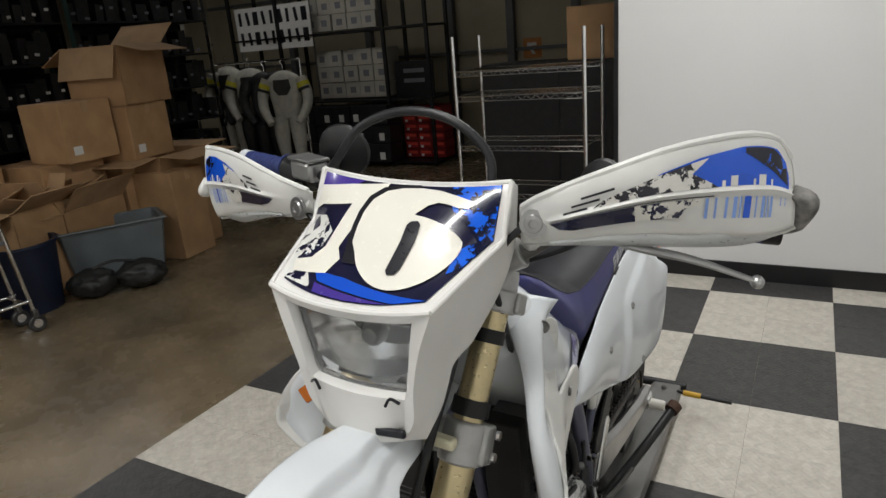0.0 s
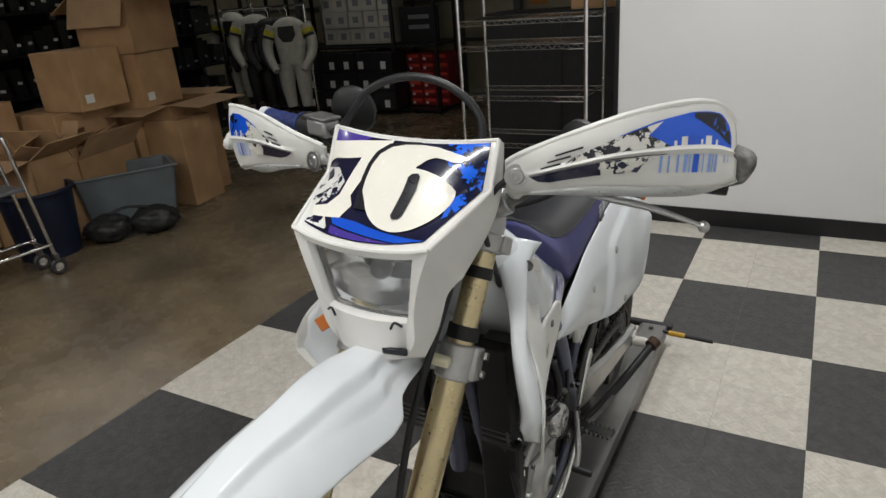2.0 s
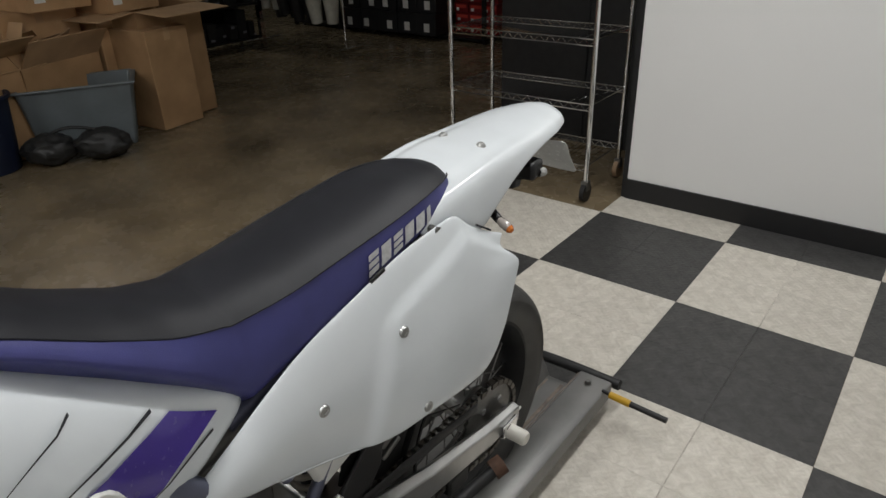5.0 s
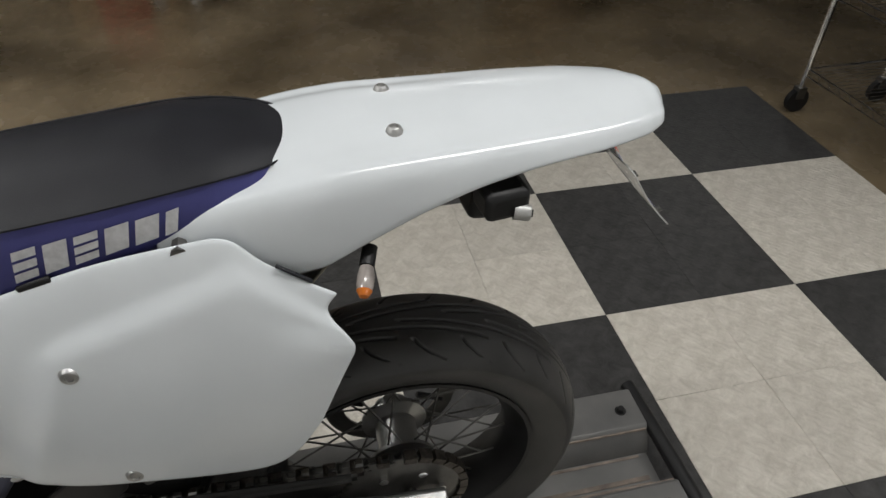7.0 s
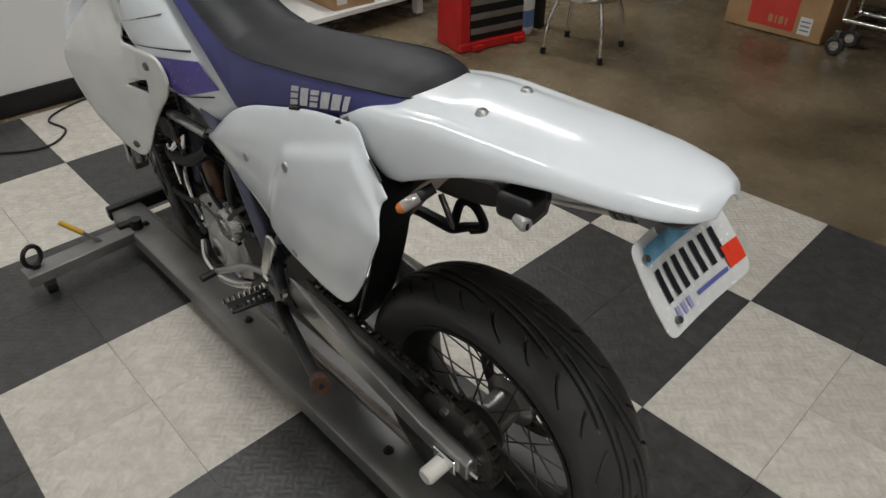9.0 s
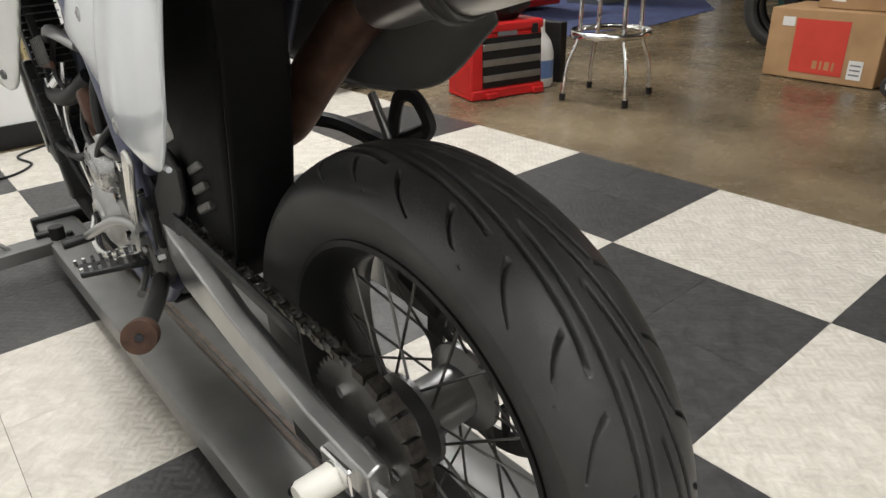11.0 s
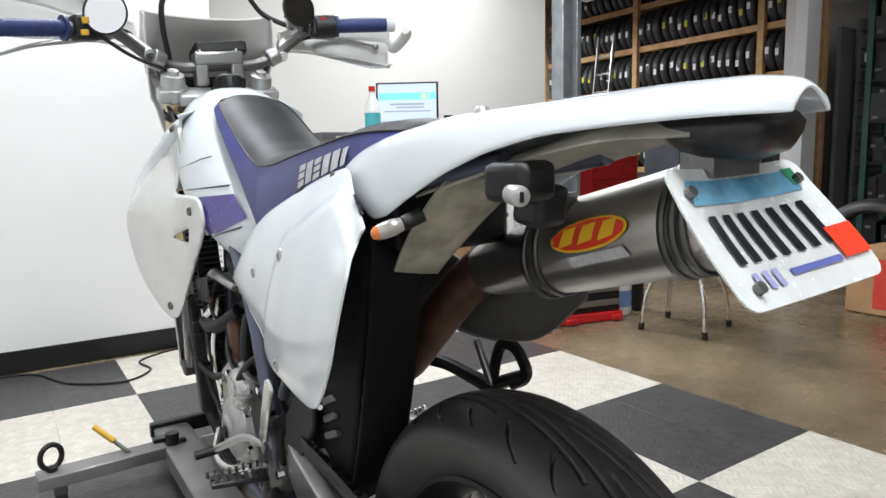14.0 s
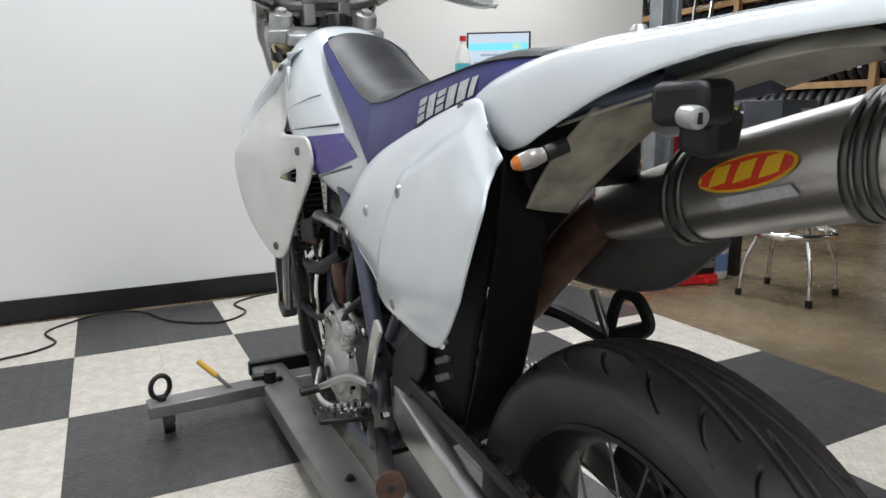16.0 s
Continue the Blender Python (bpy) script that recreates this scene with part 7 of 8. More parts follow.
# black bag
bg = thing("black_bag", "glossy black packed gear bag on the floor", "bag", pose(3.72, 0.50, 0, 0, 0, 56))
for k, (x, y, r, l) in enumerate(((-0.16, 0, 0.11, 0.17), (0.15, 0.01, 0.10, 0.16))):
    bm = B()
    bmesh.ops.create_icosphere(bm, subdivisions=4, radius=1.0)
    for v in bm.verts:
        n_ = noise.fractal(v.co * 2.3 + V((k * 3, 0, 0)), 1.0, 2.0, 4)
        v.co = V((x + v.co.x * l * (1 + 0.12 * n_), y + v.co.y * 0.12 * (1 + 0.15 * n_), max(0.0, 0.095 + v.co.z * 0.10 * (1 + 0.15 * n_))))
    part("pouch", bm, SUIT_BLK, bg)
part("bag_strap", tube(B(), [(-0.2, 0.0, 0.17), (-0.05, 0.02, 0.215), (0.05, 0.03, 0.22), (0.18, 0.02, 0.17)], 0.010, 8), BLACK, bg)

# chrome hand cart: a long low frame with an upright bent handle at one end
hc = thing("hand_cart", "chrome-railed hand cart with small black wheels", "cart", pose(3.58, 1.16, 0, 0, 0, -4))
for s in (0, 1):
    x = s * 0.20
    part("side_rail", tube(B(), [(x, 0.0, 0.20), (x, 0.25, 0.20), (x, 0.50, 0.20), (x, 0.74, 0.20)], 0.012, 10, 2), CHROME, hc, "chrome tube rail")
    part("brace", tube(B(), [(x, 0.0, 0.12), (x, 0.02, 0.30), (x, 0.05, 0.58)], 0.010, 8), CHROME, hc)
part("handle", tube(B(), [(0.0, 0.0, 0.12), (0.0, 0.035, 0.45), (0.0, 0.08, 0.84), (0.02, 0.085, 0.90), (0.06, 0.09, 0.925), (0.14, 0.09, 0.925), (0.18, 0.085, 0.90), (0.20, 0.08, 0.84), (0.20, 0.035, 0.45), (0.20, 0.0, 0.12)], 0.0125, 10), CHROME, hc, "bent chrome tube handle")
for y in (0.04, 0.38, 0.72):
    part("cross_rail", cyl(B(), (-0.01, y, 0.20), (0.21, y, 0.20), 0.010, n=10), CHROME, hc)
part("tray", rbox((0.10, 0.42, 0.575), (0.24, 0.72, 0.02)), GREY_P, hc, "grey upper tray", bevel=0.004)
for x in (0.0, 0.20):
    part("tray_leg", cyl(B(), (x, 0.74, 0.20), (x, 0.74, 0.575), 0.010, n=10), CHROME, hc)
    for y in (0.0, 0.74):
        w = part("wheel", lathe(B(), [(0.02, -0.014), (0.045, -0.016), (0.052, -0.010), (0.052, 0.010), (0.045, 0.016), (0.02, 0.014)], (x, y, 0.052), (1, 0, 0), 24), RUBBER, hc, "black rubber wheel")
        part("wheel_disc", lathe(B(), [(0, -0.017), (0.026, -0.017), (0.028, 0.0), (0.026, 0.017), (0, 0.017)], (x, y, 0.052), (1, 0, 0), 20), CHROME, w)
        part("axle_fork", rbox((x, y, 0.115), (0.045, 0.03, 0.05)), STEEL, hc, bevel=0.004)
wr = thing("bubble_wrap", "bundle of clear plastic wrap on the hand cart", "packaging", pose(3.68, 1.42, 0.645))
bm = B()
bmesh.ops.create_icosphere(bm, subdivisions=4, radius=0.1)
for v in bm.verts:
    v.co *= 1 + 0.35 * noise.fractal(v.co * 14, 1.0, 2.0, 4)
    v.co.z *= 0.6
part("wrap", bm, mat("crumpled_plastic", (0.5, 0.5, 0.48), 0.25, var=0.2, bump=0.3), wr)

# ---- hanging race suits ----
def suit(x, y, z, rz, flip, dark=False):
    t = thing("race_suit", "black race suit with grey piping on a hanger" if dark else "white and black race suit hanging in a clear bag", "clothing", pose(x, y, z, 0, 0, rz), group="hanging race suits")
    torso = part("torso", loft(B(), [[(w * math.cos(a), d * math.sin(a), zz) for a in [q * math.tau / 16 for q in range(16)]] for zz, w, d in ((0.0, 0.05, 0.05), (-0.05, 0.16, 0.09), (-0.12, 0.22, 0.11), (-0.30, 0.19, 0.11), (-0.45, 0.16, 0.10), (-0.56, 0.18, 0.10))]), SUIT_BLK if dark else LEATHER, t, "leather torso", sub=1, sharp=0)
    part("chest_panel", prism(B(), [(-0.09, -0.10), (0.09, -0.10), (0.10, -0.20), (0.05, -0.27), (-0.05, -0.27), (-0.10, -0.20)], 0.098, 0.115, "y"), SUIT_BLK, t, "black chest panel")
    for s in (-1, 1):
        part("sleeve", tube(B(), [(s * 0.19, 0, -0.10), (s * 0.26, 0.03, -0.26), (s * 0.25, 0.08, -0.42), (s * 0.16, 0.16, -0.58)], [0.075, 0.062, 0.055, 0.042], 12), SUIT_BLK if dark else LEATHER, t, "leather sleeve")
        part("arm_patch", tube(B(), [(s * 0.212, 0.01, -0.15), (s * 0.232, 0.02, -0.20)], 0.077, 12, 3), SUIT_BLK if dark else SUIT_YEL, t, "arm patch")
        part("arm_band", tube(B(), [(s * 0.232, 0.02, -0.205), (s * 0.242, 0.025, -0.235)], 0.074, 12, 3), SUIT_BLK, t)
        part("leg", tube(B(), [(s * 0.09, 0, -0.52), (s * 0.10, 0.02, -0.75), (s * 0.09, 0.0, -1.0)], [0.10, 0.085, 0.06], 12), SUIT_BLK if flip or dark else LEATHER, t)
    part("hanger_hook", tube(B(), [(0, 0, 0.0), (0, 0, 0.06), (0.02, 0, 0.09), (0, 0, 0.11)], 0.004, 6), CHROME, t)
    return t


sr = thing("garment_rack", "chrome garment rail holding the race suits", "rack", pose(4.9, -2.9, 0))
part("rail", cyl(B(), (-0.2, 0, 1.42), (1.2, 0, 1.42), 0.014, n=10), CHROME, sr)
for x in (-0.2, 1.2):
    part("upright", cyl(B(), (x, 0, 0.04), (x, 0, 1.42), 0.014, n=10), CHROME, sr)
    part("foot", cyl(B(), (x, -0.25, 0.03), (x, 0.25, 0.03), 0.014, n=10), CHROME, sr)
suit(4.86, -2.78, 1.31, 22, False)
suit(5.06, -2.90, 1.31, 30, True, True)
suit(5.22, -2.86, 1.31, 38, True, True)
suit(5.42, -2.84, 1.36, 30, True)
suit(5.60, -2.92, 1.31, 20, True, True)
suit(5.78, -2.84, 1.40, 12, False)

# ---- stock shelves ----
def stock(name, label, x0, y, z0, nx, nz, sx, sy, sz, material, tag, gap=0.012, group="stock boxes"):
    for i in range(nx):
        for k in range(nz):
            t = thing(name, label, "box", pose(x0 + i * (sx + gap), y + random.uniform(-0.02, 0.02), z0 + k * (sz + 0.006), 0, 0, random.uniform(-2, 2)), group=group)
            part("carton", rbox((0, 0, sz / 2), (sx, sy, sz)), material, t, bevel=0.003)
            if tag == "w":
                part("label", rbox((sx * random.uniform(-0.25, 0.25), sy / 2 + 0.001, sz * 0.35), (sx * 0.28, 0.002, sz * 0.4)), PAPER, t, "white barcode label", smooth=False)
            elif tag == "r":
                part("print", rbox((0, sy / 2 + 0.001, sz * 0.6), (sx * 0.8, 0.002, sz * 0.35)), RED_PRINT, t, "red printed panel", smooth=False)
                part("label", rbox((sx * 0.25, sy / 2 + 0.002, sz * 0.3), (sx * 0.2, 0.002, sz * 0.3)), PAPER, t, smooth=False)
            elif tag == "b":
                part("print", rbox((0, sy / 2 + 0.001, sz * 0.5), (sx * 0.4, 0.002, sz * 0.4)), GREY_INK, t, smooth=False)


stock("helmet_box", "black helmet box with a white label", 4.35, -4.0, 0.06, 5, 3, 0.28, 0.30, 0.235, BOX_BLK, "w")
stock("parts_box", "small dark red parts box on the low shelf", 3.72, -4.35, 0.06, 3, 6, 0.19, 0.25, 0.105, BOX_RED, "r")
stock("parts_carton", "pale parts carton on the upper shelf", 4.45, -4.3, 0.86, 5, 3, 0.22, 0.28, 0.20, BOX_WHT, "b")
stock("parts_carton", "pale parts carton high on the shelf", 4.55, -4.3, 1.72, 6, 2, 0.22, 0.28, 0.20, BOX_WHT, "b")
ss = thing("stock_shelf", "black steel stock shelving along the back wall", "shelf", pose(0, 0, 0))
for z in (0.05, 0.84, 1.70):
    part("shelf_board", rbox((5.2, -4.25, z - 0.012), (3.1, 0.55, 0.024)), BLACK, ss, smooth=False)
for x in (3.64, 4.25, 5.9, 6.74):
    for y in (-4.5, -3.98):
        part("upright", rbox((x, y, 1.25), (0.04, 0.04, 2.5)), BLACK, ss, smooth=False)
bs = thing("black_sign_board", "black board on top of the red boxes", "sign", pose(3.98, -4.2, 0.84))
part("board", rbox((0, 0, 0.22), (0.55, 0.03, 0.44)), BLACK, bs, bevel=0.003)
for k in range(2):
    part("text_bar", rbox((0, 0.0165, 0.32 - 0.12 * k), (0.3, 0.002, 0.05)), GREY_INK, bs, smooth=False)
bn = thing("printed_banner", "white banner with bold black printed bars", "banner", pose(6.0, -4.0, 1.55))
part("cloth", rbox((0, 0, 0.28), (1.3, 0.012, 0.56)), PAPER, bn, bevel=0.002)
for r in range(2):
    for k in range(9):
        part("print_bar", rbox((-0.56 + k * 0.14, 0.0075, 0.42 - 0.26 * r), (0.05 if k % 3 else 0.09, 0.002, 0.17), rot(0, 8 * (k % 2), 0)), INK, bn, smooth=False)
for s in (-1, 1):
    part("banner_pole", cyl(B(), (s * 0.64, -0.02, -1.55), (s * 0.64, -0.02, 0.6), 0.012, n=8), STEEL, bn)

# tall racks of dark gear behind the boxes
def gear_rack(x, y, rz, w, label):
    t = thing("gear_rack", label, "shelf", pose(x, y, 0, 0, 0, rz), group="gear racks")
    for sx in (-1, 1):
        for sy in (-1, 1):
            part("upright", rbox((sx * w / 2, sy * 0.22, 1.3), (0.05, 0.05, 2.6)), GREEN_ST if sx < 0 else CHROME, t, smooth=False)
    for k in range(7):
        part("shelf", rbox((0, 0, 0.12 + k * 0.36), (w, 0.46, 0.02)), BLACK, t, smooth=False)
    part("back", rbox((0, 0.235, 1.3), (w, 0.01, 2.5)), BLACK, t, smooth=False)
    bm = B()
    bt = B()
    for k in range(7):
        xx = -w / 2 + 0.07
        while xx < w / 2 - 0.06:
            h = random.uniform(0.14, 0.30)
            ww = random.uniform(0.07, 0.13)
            box(bm, (xx, random.uniform(-0.12, 0.0), 0.135 + k * 0.36 + h / 2), (ww, 0.22, h), rot(0, random.uniform(-6, 6), random.uniform(-10, 10)))
            box(bt, (xx, -0.235, 0.135 + k * 0.36 + random.uniform(0.02, 0.14)), (ww * 0.4, 0.004, 0.025), rot(0, random.uniform(-10, 10), 0))
            xx += ww + random.uniform(0.015, 0.05)
    tagged(part("packed_gear", bm, SUIT_BLK, t, "dark packed gear", smooth=False), kind="stuff")
    tagged(part("price_tag", bt, GREY_INK if random.random() < 0.5 else PAPER, t, smooth=False), kind="stuff")
    return t


gear_rack(6.0, 0.2, -90, 2.2, "tall dark rack packed with helmets and gloves")
gear_rack(6.0, -1.8, -90, 1.7, "dark wire rack hung with black gear")
gear_rack(6.3, 2.6, -90, 2.0, "tall steel rack of dark packed goods")

# ---- north side ----
wb = thing("work_bench", "white bench with a low shelf and drawers", "workbench", pose(0, 0, 0))
part("bench_top", rbox((2.05, 4.62, 1.10), (1.75, 0.62, 0.04)), GREY_P, wb, bevel=0.004)
part("low_shelf", rbox((1.85, 4.45, 0.14), (1.30, 0.70, 0.03)), PAPER, wb, bevel=0.003)
part("drawer_cabinet", rbox((2.72, 4.62, 0.56), (0.38, 0.58, 1.03)), BIN_G, wb, "grey drawer cabinet", bevel=0.006)
for k in range(4):
    d = part("drawer", rbox((2.72, 4.325, 0.18 + 0.25 * k), (0.35, 0.012, 0.22)), PAPER, wb, "white drawer front", bevel=0.003)
    part("pull", rbox((2.72, 4.312, 0.22 + 0.25 * k), (0.12, 0.012, 0.012)), STEEL, d)
for x, y in ((1.22, 4.15), (1.22, 4.8), (2.46, 4.15)):
    part("bench_leg", rbox((x, y, 0.55), (0.05, 0.05, 1.08)), PAPER, wb, smooth=False)
cbx = carton(1.95, 4.35, 0.155, 0.42, 0.30, 0.30, 86, label="brown cardboard carton on the low bench shelf")
mo = thing("monitor", "flat monitor showing a pale spreadsheet on the bench", "monitor", pose(1.83, 4.45, 1.12, 0, 0, -36))
part("bezel", rbox((0, 0, 0.19), (0.40, 0.02, 0.27), rot(-6)), BLACK, mo, bevel=0.004)
part("screen", rbox((0, -0.0115, 0.192), (0.375, 0.002, 0.245), rot(-6)), SCREEN, mo, "lit pale screen", smooth=False)
for z, h, w, x, mt in ((0.235, 0.045, 0.37, 0, SCREEN_C), (0.235, 0.035, 0.06, 0.12, SCREEN_Y), (0.185, 0.012, 0.22, 0.0, SCREEN_G), (0.165, 0.01, 0.18, 0.02, SCREEN_G), (0.14, 0.008, 0.3, 0, SCREEN_G), (0.075, 0.008, 0.34, 0, SCREEN_G)):
    part("screen_bar", rbox((x, -0.0128 - (z - 0.192) * -0.105, z), (w, 0.002, h), rot(-6)), mt, mo, smooth=False)
part("stand", rbox((0, 0.03, 0.05), (0.06, 0.03, 0.10)), BLACK, mo)
part("stand_base", rbox((0, 0.02, 0.006), (0.2, 0.16, 0.012)), BLACK, mo, bevel=0.003)
bo = thing("spray_bottle", "cleaner bottle with a red cap and cyan label", "bottle", pose(1.55, 4.40, 1.12))
part("body", lathe(B(), [(0, 0), (0.045, 0), (0.048, 0.01), (0.048, 0.17), (0.02, 0.22), (0.016, 0.25), (0, 0.25)], (0, 0, 0), (0, 0, 1), 20), W_GUARD, bo)
part("label_band", lathe(B(), [(0.0487, 0.03), (0.0487, 0.12)], (0, 0, 0), (0, 0, 1), 20), mat("cyan_label", (0.1, 0.45, 0.5), 0.5), bo)
part("cap", lathe(B(), [(0.02, 0.25), (0.02, 0.28), (0, 0.28)], (0, 0, 0), (0, 0, 1), 14), RED_PAINT, bo)
for k, (x, cap_) in enumerate(((2.18, BLACK), (2.30, YELLOW), (2.36, YELLOW), (2.42, YELLOW))):
    mk = thing("paint_marker", "marker pen with a coloured cap on the bench" if k else "small jar with a black lid", "marker" if k else "jar", pose(x, 4.5, 1.12), group="markers" if k else "")
    part("barrel", cyl(B(), (0, 0, 0), (0, 0, 0.09), 0.016 if k else 0.03, n=12), PURPLE if k else CLEAR_L, mk)
    part("cap", cyl(B(), (0, 0, 0.09), (0, 0, 0.125), 0.0165 if k else 0.031, n=12), cap_, mk)

# red toolbox and what lies on it
tx = thing("toolbox", "red plastic toolbox with three silver drawers", "toolbox", pose(2.36, 3.40, 0, 0, 0, -13))
part("body", prism(B(), [(-0.235, 0.02), (0.235, 0.02), (0.225, 0.34), (-0.225, 0.34)], -0.02, 0.22, "y"), RED_PAINT, tx, bevel=0.01)
part("front_frame", prism(B(), [(-0.235, 0.0), (0.235, 0.0), (0.23, 0.05), (-0.23, 0.05)], -0.05, 0.22, "y"), RED_PAINT, tx, bevel=0.006)
part("lid", rbox((0, 0.09, 0.365), (0.46, 0.25, 0.05)), RED_PAINT, tx, bevel=0.012)
part("side_post", rbox((-0.195, -0.025, 0.19), (0.07, 0.03, 0.30)), RED_PAINT, tx, bevel=0.008)
part("drawer_recess", rbox((0.03, -0.022, 0.185), (0.38, 0.01, 0.26)), BLACK, tx)
for k in range(3):
    d = part("drawer", rbox((0.03, -0.03, 0.105 + k * 0.082), (0.37, 0.012, 0.035)), ALU, tx, "brushed silver drawer front", bevel=0.003)
part("badge", rbox((0.0, -0.028, 0.335), (0.12, 0.006, 0.03)), GREY_INK, tx, "dark badge plate", bevel=0.002)
for s in (-1, 1):
    part("latch", rbox((s * 0.17, -0.035, 0.345), (0.035, 0.014, 0.05)), BLACK, tx, bevel=0.003)
    part("foot_bar", rbox((s * 0.15 + 0.03, -0.06, 0.018), (0.07, 0.03, 0.03)), RED_PAINT, tx, bevel=0.004)
tg = thing("tool_bag", "black cloth bag piled on the toolbox", "bag", pose(2.40, 3.49, 0.39, 0, 0, -13))
bm = B()
bmesh.ops.create_icosphere(bm, subdivisions=4, radius=1.0)
for v in bm.verts:
    n_ = noise.fractal(v.co * 2.0, 1.0, 2.0, 4)
    v.co = V((v.co.x * 0.19 * (1 + 0.15 * n_), v.co.y * 0.11 * (1 + 0.2 * n_), max(0, 0.085 + v.co.z * 0.095 * (1 + 0.25 * n_))))
part("cloth", bm, BLACK, tg)
sb = thing("cleaning_bottle", "clear bottle with a red nozzle on the toolbox", "bottle", pose(2.22, 3.45, 0.39))
part("body", lathe(B(), [(0, 0), (0.028, 0), (0.03, 0.05), (0.012, 0.07), (0, 0.07)], (0, 0, 0), (0, 0, 1), 14), CLEAR_L, sb)
part("nozzle", cyl(B(), (0, 0, 0.07), (-0.03, -0.02, 0.095), 0.01, n=8), RED_PAINT, sb)
ju = thing("white_jug", "white plastic jug beside the red toolbox", "jug", pose(2.67, 3.42, 0))
part("body", lathe(B(), [(0, 0), (0.07, 0), (0.078, 0.02), (0.078, 0.19), (0.06, 0.25), (0.025, 0.30), (0.022, 0.34), (0, 0.34)], (0, 0, 0), (0, 0, 1), 20), W_GUARD, ju)
part("label_band", lathe(B(), [(0.0785, 0.05), (0.0785, 0.15)], (0, 0, 0), (0, 0, 1), 20), mat("blue_label", (0.15, 0.25, 0.5), 0.5), ju)
part("cap", cyl(B(), (0, 0, 0.34), (0, 0, 0.365), 0.024, n=12), PAPER, ju)
bk2 = thing("black_case", "black plastic case beside the jug", "case", pose(2.82, 3.50, 0))
part("body", rbox((0, 0, 0.17), (0.06, 0.25, 0.34)), BLACK, bk2, bevel=0.006)

# chrome stool
st = thing("stool", "round chrome shop stool with black rubber feet", "stool", pose(2.685, 2.955, 0, 0, 0, 14))
for k in range(4):
    a = radians(45 + 90 * k)
    c, s_ = math.cos(a), math.sin(a)
    lg = part("leg", tube(B(), [(0.245 * c, 0.245 * s_, 0.02), (0.225 * c, 0.225 * s_, 0.18), (0.175 * c, 0.175 * s_, 0.31), (0.165 * c, 0.165 * s_, 0.42), (0.16 * c, 0.16 * s_, 0.66), (0.14 * c, 0.14 * s_, 0.73)], 0.0115, 12), CHROME, st, "bent chrome leg")
    part("foot", cyl(B(), (0.247 * c, 0.247 * s_, 0.0), (0.244 * c, 0.244 * s_, 0.035), 0.016, n=12), BLACK, lg)
for z, r in ((0.335, 0.19), (0.525, 0.172)):
    part("ring", tube(B(), [(r * math.cos(q * math.tau / 24), r * math.sin(q * math.tau / 24), z) for q in range(25)], 0.0135, 8, 2, flat=0.6), CHROME, st, "chrome foot ring")
    part("ring_band", lathe(B(), [(r + 0.014, -0.016), (r + 0.016, 0.0), (r + 0.014, 0.016)], (0, 0, z), (0, 0, 1), 36), CHROME, st, solid=0.002)
part("seat", lathe(B(), [(0, 0.0), (0.15, 0.0), (0.175, 0.015), (0.178, 0.05), (0.16, 0.07), (0, 0.078)], (0, 0, 0.725), (0, 0, 1), 32), BLACK, st, "round black padded seat")

# big printed box, tyre and parcels
gb = thing("luggage_box", "long cardboard box with a red printed panel", "box", pose(3.95, 2.31, 0, 0, 0, -3), group="cardboard boxes")
part("carton", rbox((0, 0, 0.19), (0.40, 0.62, 0.38)), CARD, gb, bevel=0.006)
part("red_panel", rbox((-0.2012, 0.01, 0.185), (0.002, 0.29, 0.29)), RED_PRINT, gb, "red printed panel", smooth=False)
for k in range(4):
    part("brand_shape", rbox((-0.2025, 0.015 - 0.033 * k, 0.09), (0.002, 0.026 if k % 2 == 0 else 0.012, 0.045)), mat("tan_print", (0.5, 0.25, 0.12), 0.6), gb, smooth=False)
part("side_label", rbox((-0.2018, -0.20, 0.085), (0.002, 0.075, 0.10)), PAPER, gb, "white address label", smooth=False)
part("top_label", rbox((-0.2012, 0.20, 0.31), (0.002, 0.07, 0.05)), PAPER, gb, smooth=False)
for k in range(3):
    part("label_bar", rbox((-0.203, -0.20, 0.06 + 0.025 * k), (0.001, 0.055, 0.008)), GREY_INK, gb, smooth=False)
u2 = carton(4.02, 2.12, 0.382, 0.42, 0.55, 0.34, -5, label="brown parcel with an orange sticker on the long box")
part("orange_dot", rbox((-0.2125, 0.17, 0.26), (0.002, 0.04, 0.04)), mat("orange_sticker", (0.8, 0.2, 0.04), 0.5), u2, smooth=False)
part("blue_dot", rbox((-0.2125, -0.05, 0.27), (0.002, 0.05, 0.04)), mat("blue_sticker", (0.05, 0.1, 0.5), 0.5), u2, smooth=False)


# tyres: one mesh shared by all
def tyre_mesh(name, R, w):
    pr = []
    for q in range(11):
        a = -1 + q / 5
        pr.append((R - 0.035 * abs(a) ** 2.2 - (0.03 if abs(a) == 1 else 0), a * w / 2))
    pr = [(0.22, -w * 0.32), (0.235, -w * 0.46)] + pr + [(0.235, w * 0.46), (0.22, w * 0.32)]
    bm = lathe(B(), pr, (0, 0, R), (1, 0, 0), 40)
    bmesh.ops.recalc_face_normals(bm, faces=bm.faces)
    me = bpy.data.meshes.new(name)
    bm.to_mesh(me)
    bm.free()
    for p in me.polygons:
        p.use_smooth = True
    me.materials.append(RUBBER)
    return me


TM = tyre_mesh("spare_tyre", 0.31, 0.13)
LB = {}
for nm, mt in (("w", PAPER), ("y", SUIT_YEL)):
    bm = rbox((0, 0, 0), (0.05, 0.002, 0.09))
    me = bpy.data.meshes.new("tread_label")
    bm.to_mesh(me)
    bm.free()
    me.materials.append(mt)
    LB[nm] = me


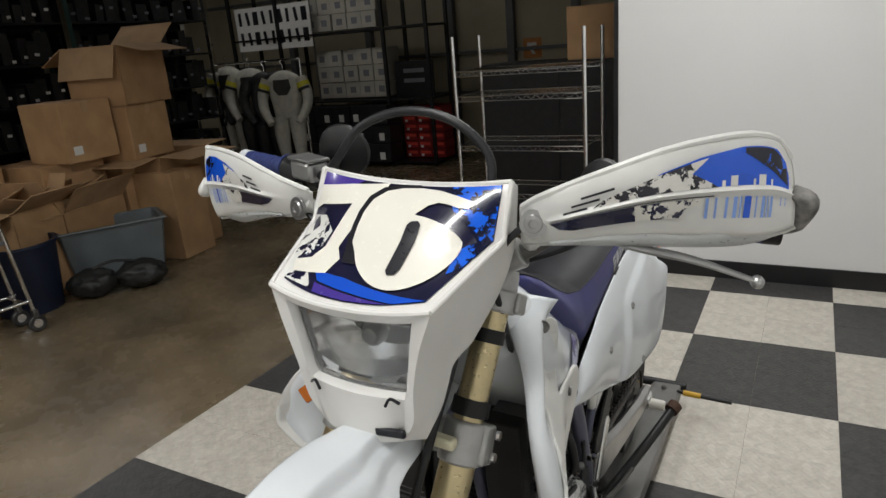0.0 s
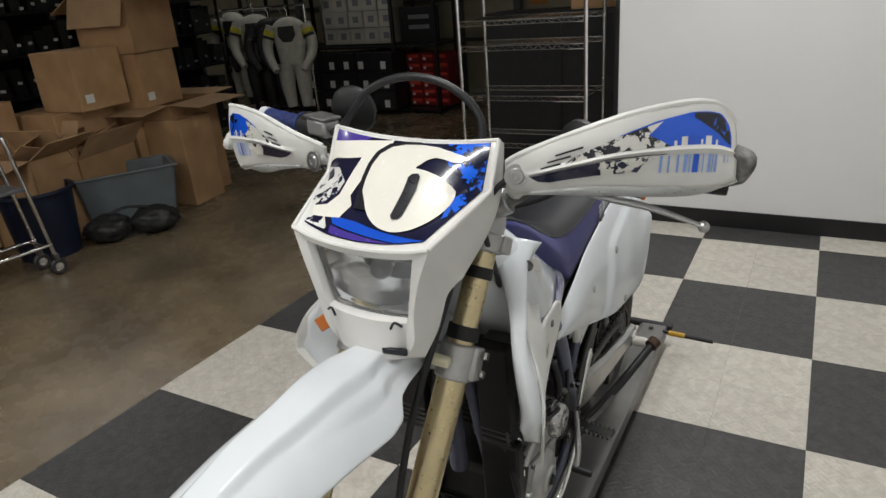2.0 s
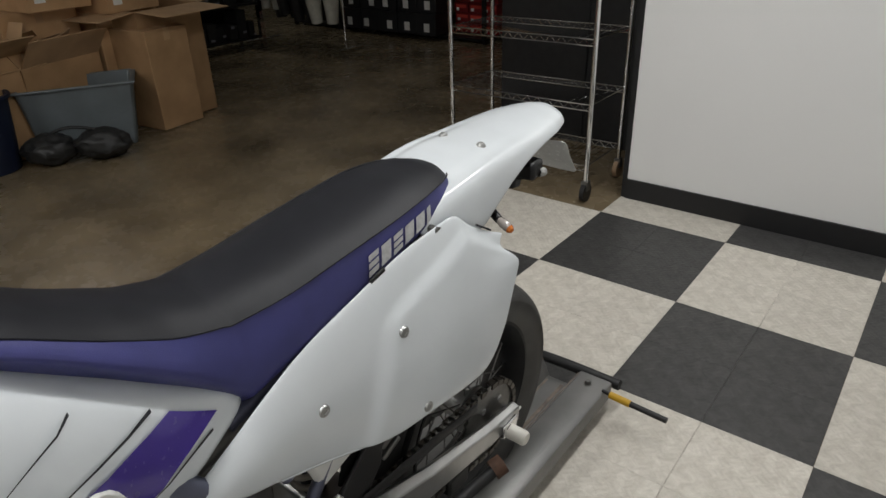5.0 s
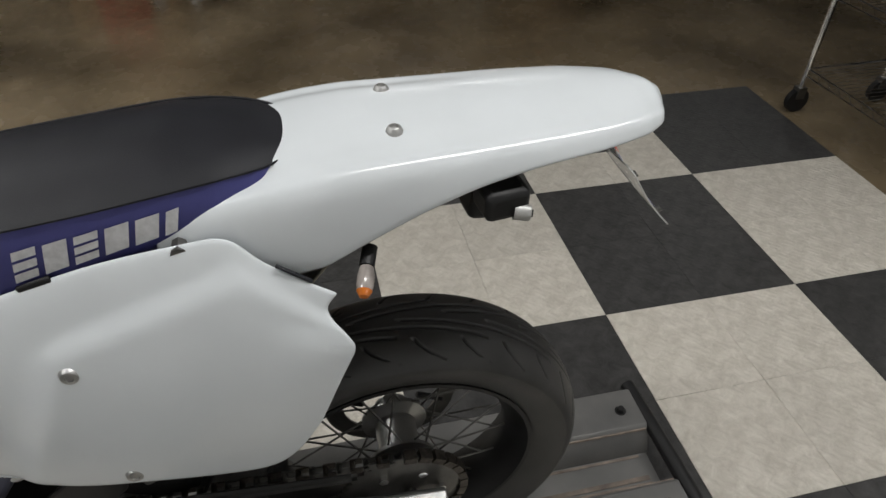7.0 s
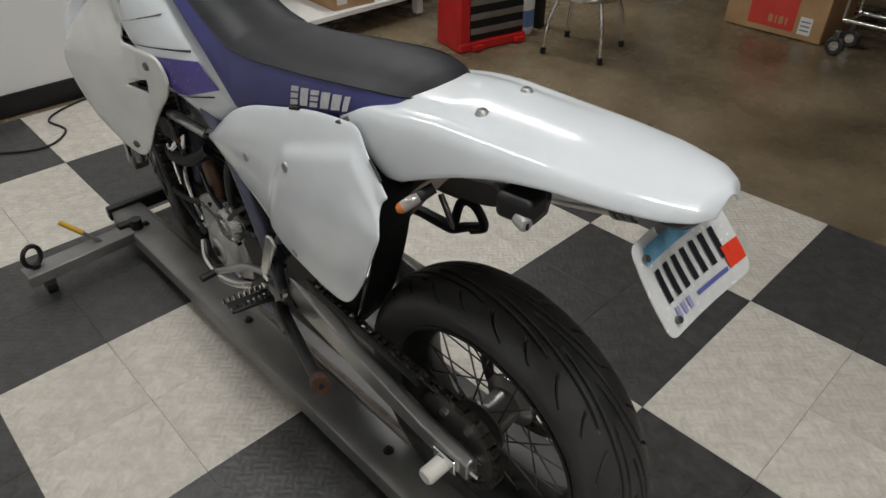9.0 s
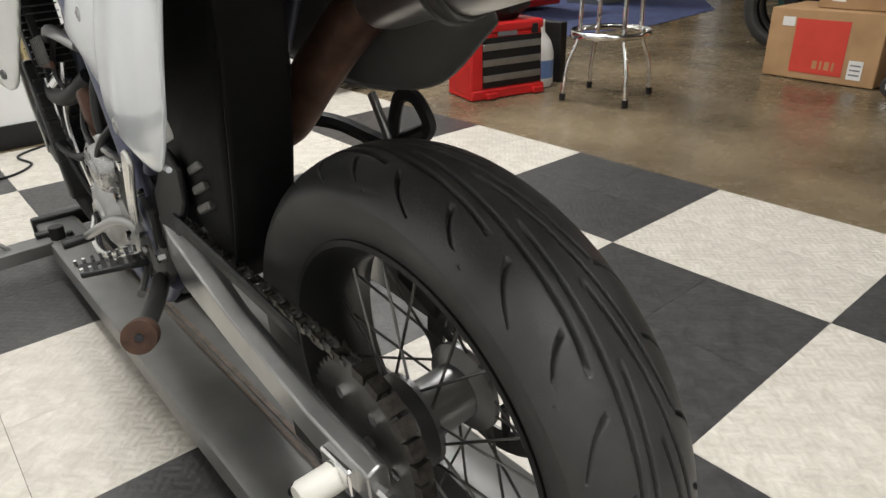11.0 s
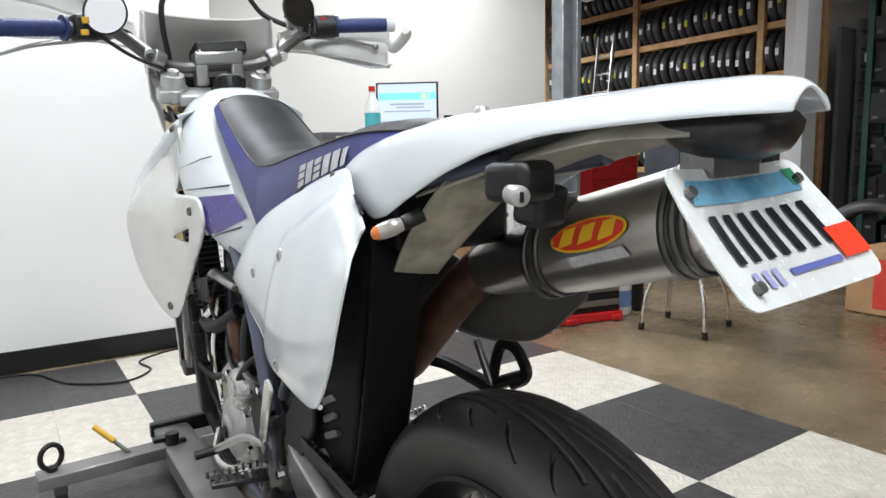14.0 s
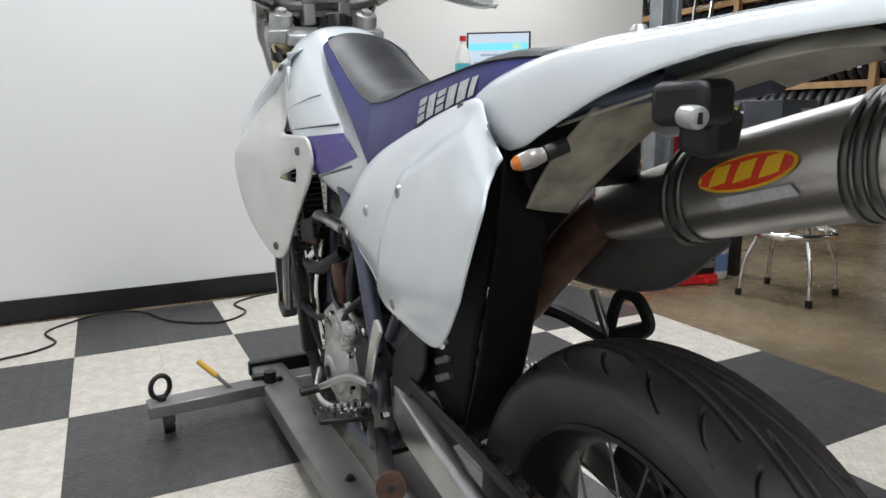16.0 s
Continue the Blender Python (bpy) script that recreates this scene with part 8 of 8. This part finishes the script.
def spare(x, y, z, rz, tilt=0, lab=None):
    ob = new("spare_tyre", TM)
    ob.matrix_world = pose(x, y, z, 0, tilt, rz)
    tagged(ob, "new black road tyre standing on a rack shelf" if lab else "black road tyre leaning behind the boxes", "tyre", "racked tyres" if lab else "")
    if lab:
        l_ = new("tread_label", LB[lab])
        l_.parent = ob
        l_.matrix_local = pose(random.uniform(-0.02, 0.02), 0.311 * math.cos(radians(random.uniform(-18, 12))), 0.31 + random.uniform(-0.1, 0.05), 0, 0, 0)
    return ob


spare(4.55, 2.85, 0.0, 15, 0)
spare(4.72, 2.88, 0.0, 15, 0)

# doorway to the tyre room
for x, w, m_, lb in ((3.69, 0.10, GALV, "galvanised roller door track"), (3.83, 0.05, GALV, "galvanised door guide"), (7.62, 0.30, WALL_W, "white door jamb"), (7.92, 0.10, WOOD, "timber door post")):
    tagged(part("door_jamb", rbox((x, 4.98, 1.7), (w, 0.14, 3.4)), m_, bevel=0.006), lb, "door jamb", kind="structure")
tagged(part("blue_mat", prism(B(), [(3.95, 4.55), (5.2, 4.30), (6.5, 4.45), (7.4, 5.1), (7.4, 9.6), (3.95, 9.6)], -0.003, 0.001, "z"), BLUE_MAT, smooth=False), "dark blue floor covering beyond the doorway", "floor mat", kind="structure")

# timber tyre rack along the far room's side
tr = thing("tyre_rack", "timber and plywood tyre rack full of tyres", "rack", pose(8.75, 7.7, 0))
LEV = (0.12, 0.72, 1.34, 2.00, 2.66, 3.32)
for z in LEV:
    for dx in (-0.24, 0.18):
        part("beam", rbox((dx, 0.27, z), (0.04, 4.95, 0.09)), WOOD, tr, "pine beam", smooth=False)
for y in (-2.2, -1.64, 0.52, 2.68):
    for dx in (-0.28, 0.22):
        part("upright", rbox((dx, y, 1.95), (0.09, 0.09, 3.9)), WOOD, tr, "pine upright", smooth=False)
for z in LEV[1:]:
    y = -2.06
    while y < 2.6:
        if min(abs(y - q) for q in (-2.2, -1.64, 0.52, 2.68)) > 0.11:
            spare(8.72 + random.uniform(-0.02, 0.02), 7.7 + y, z + 0.0, 90, 0, "y" if random.random() < 0.3 else "w")
        y += random.uniform(0.135, 0.155)
ld = thing("ladder", "aluminium ladder leaning on the tyre rack", "ladder", pose(8.02, 8.78, 0, 0, 7, 0))
for s in (-1, 1):
    part("rail", rbox((0, s * 0.17, 1.5), (0.06, 0.03, 3.0)), ALU, ld, bevel=0.003)
for k in range(9):
    part("rung", cyl(B(), (0, -0.17, 0.25 + k * 0.3), (0, 0.17, 0.25 + k * 0.3), 0.016, n=10), ALU, ld)
# wire shelf and benches in the tyre room
tbn = thing("parts_table", "dark work table with red parts trays", "table", pose(6.2, 7.4, 0))
part("table_top", rbox((0, 0, 0.88), (1.8, 0.7, 0.05)), BLACK, tbn, bevel=0.004)
for sx in (-1, 1):
    for sy in (-1, 1):
        part("leg", rbox((sx * 0.85, sy * 0.3, 0.43), (0.06, 0.06, 0.86)), BLACK, tbn, smooth=False)
for k in range(5):
    tr2 = thing("parts_tray", "red and black parts tray on the table", "tray", pose(5.5 + k * 0.34, 7.3, 0.905), group="parts trays")
    part("tray", rbox((0, 0, 0.06), (0.28, 0.35, 0.12)), RED_PAINT if k % 2 else BLACK, tr2, bevel=0.006)
rc = thing("red_tool_cabinet", "red rolling tool cabinet in the tyre room", "cabinet", pose(5.35, 6.1, 0))
part("body", rbox((0, 0, 0.5), (0.75, 0.5, 0.9)), RED_PAINT, rc, bevel=0.01)
for k in range(4):
    part("drawer", rbox((0, -0.255, 0.18 + 0.2 * k), (0.68, 0.012, 0.17)), RED_PAINT, rc, bevel=0.004)
gc = thing("grey_cabinet", "grey steel drawer cabinet beyond the doorway", "cabinet", pose(6.5, 5.9, 0))
part("body", rbox((0, 0, 0.55), (0.6, 0.5, 1.1)), BIN_G, gc, bevel=0.006)
for k in range(4):
    d = part("drawer", rbox((0, -0.255, 0.2 + 0.25 * k), (0.54, 0.012, 0.22)), BIN_G, gc, bevel=0.004)
    part("pull", rbox((0.1, -0.268, 0.24 + 0.25 * k), (0.2, 0.014, 0.03)), PAPER, d)
# dark display panels right of the doorway
dp = thing("slatwall_display", "dark grey slatwall hung with small packets", "display", pose(9.0, 4.6, 0))
part("panel", rbox((0, 0.1, 1.25), (1.5, 0.04, 2.5)), GREY_P, dp, smooth=False)
for k in range(12):
    part("slat", rbox((0, 0.075, 0.15 + k * 0.2), (1.5, 0.012, 0.02)), BLACK, dp, smooth=False)
bm, b2 = B(), B()
for k in range(10):
    for i in range(10):
        if random.random() < 0.75:
            box(bm if random.random() < 0.6 else b2, (-0.68 + i * 0.15, 0.04, 0.25 + k * 0.2), (0.06, 0.03, 0.10), rot(0, random.uniform(-6, 6), 0))
tagged(part("hung_packets", bm, BOX_BLK, dp, smooth=False), kind="stuff")
tagged(part("hung_white_packets", b2, PAPER, dp, smooth=False), kind="stuff")
gd = thing("door_1", "grey steel double door standing shut", "door", pose(8.15, 4.80, 0), kind="structure")
part("leaf", rbox((0, 0, 1.2), (0.34, 0.05, 2.4)), GREY_P, gd, bevel=0.004)
part("door_handle", rbox((0.11, -0.04, 1.05), (0.025, 0.03, 0.24)), BLACK, gd, bevel=0.004)
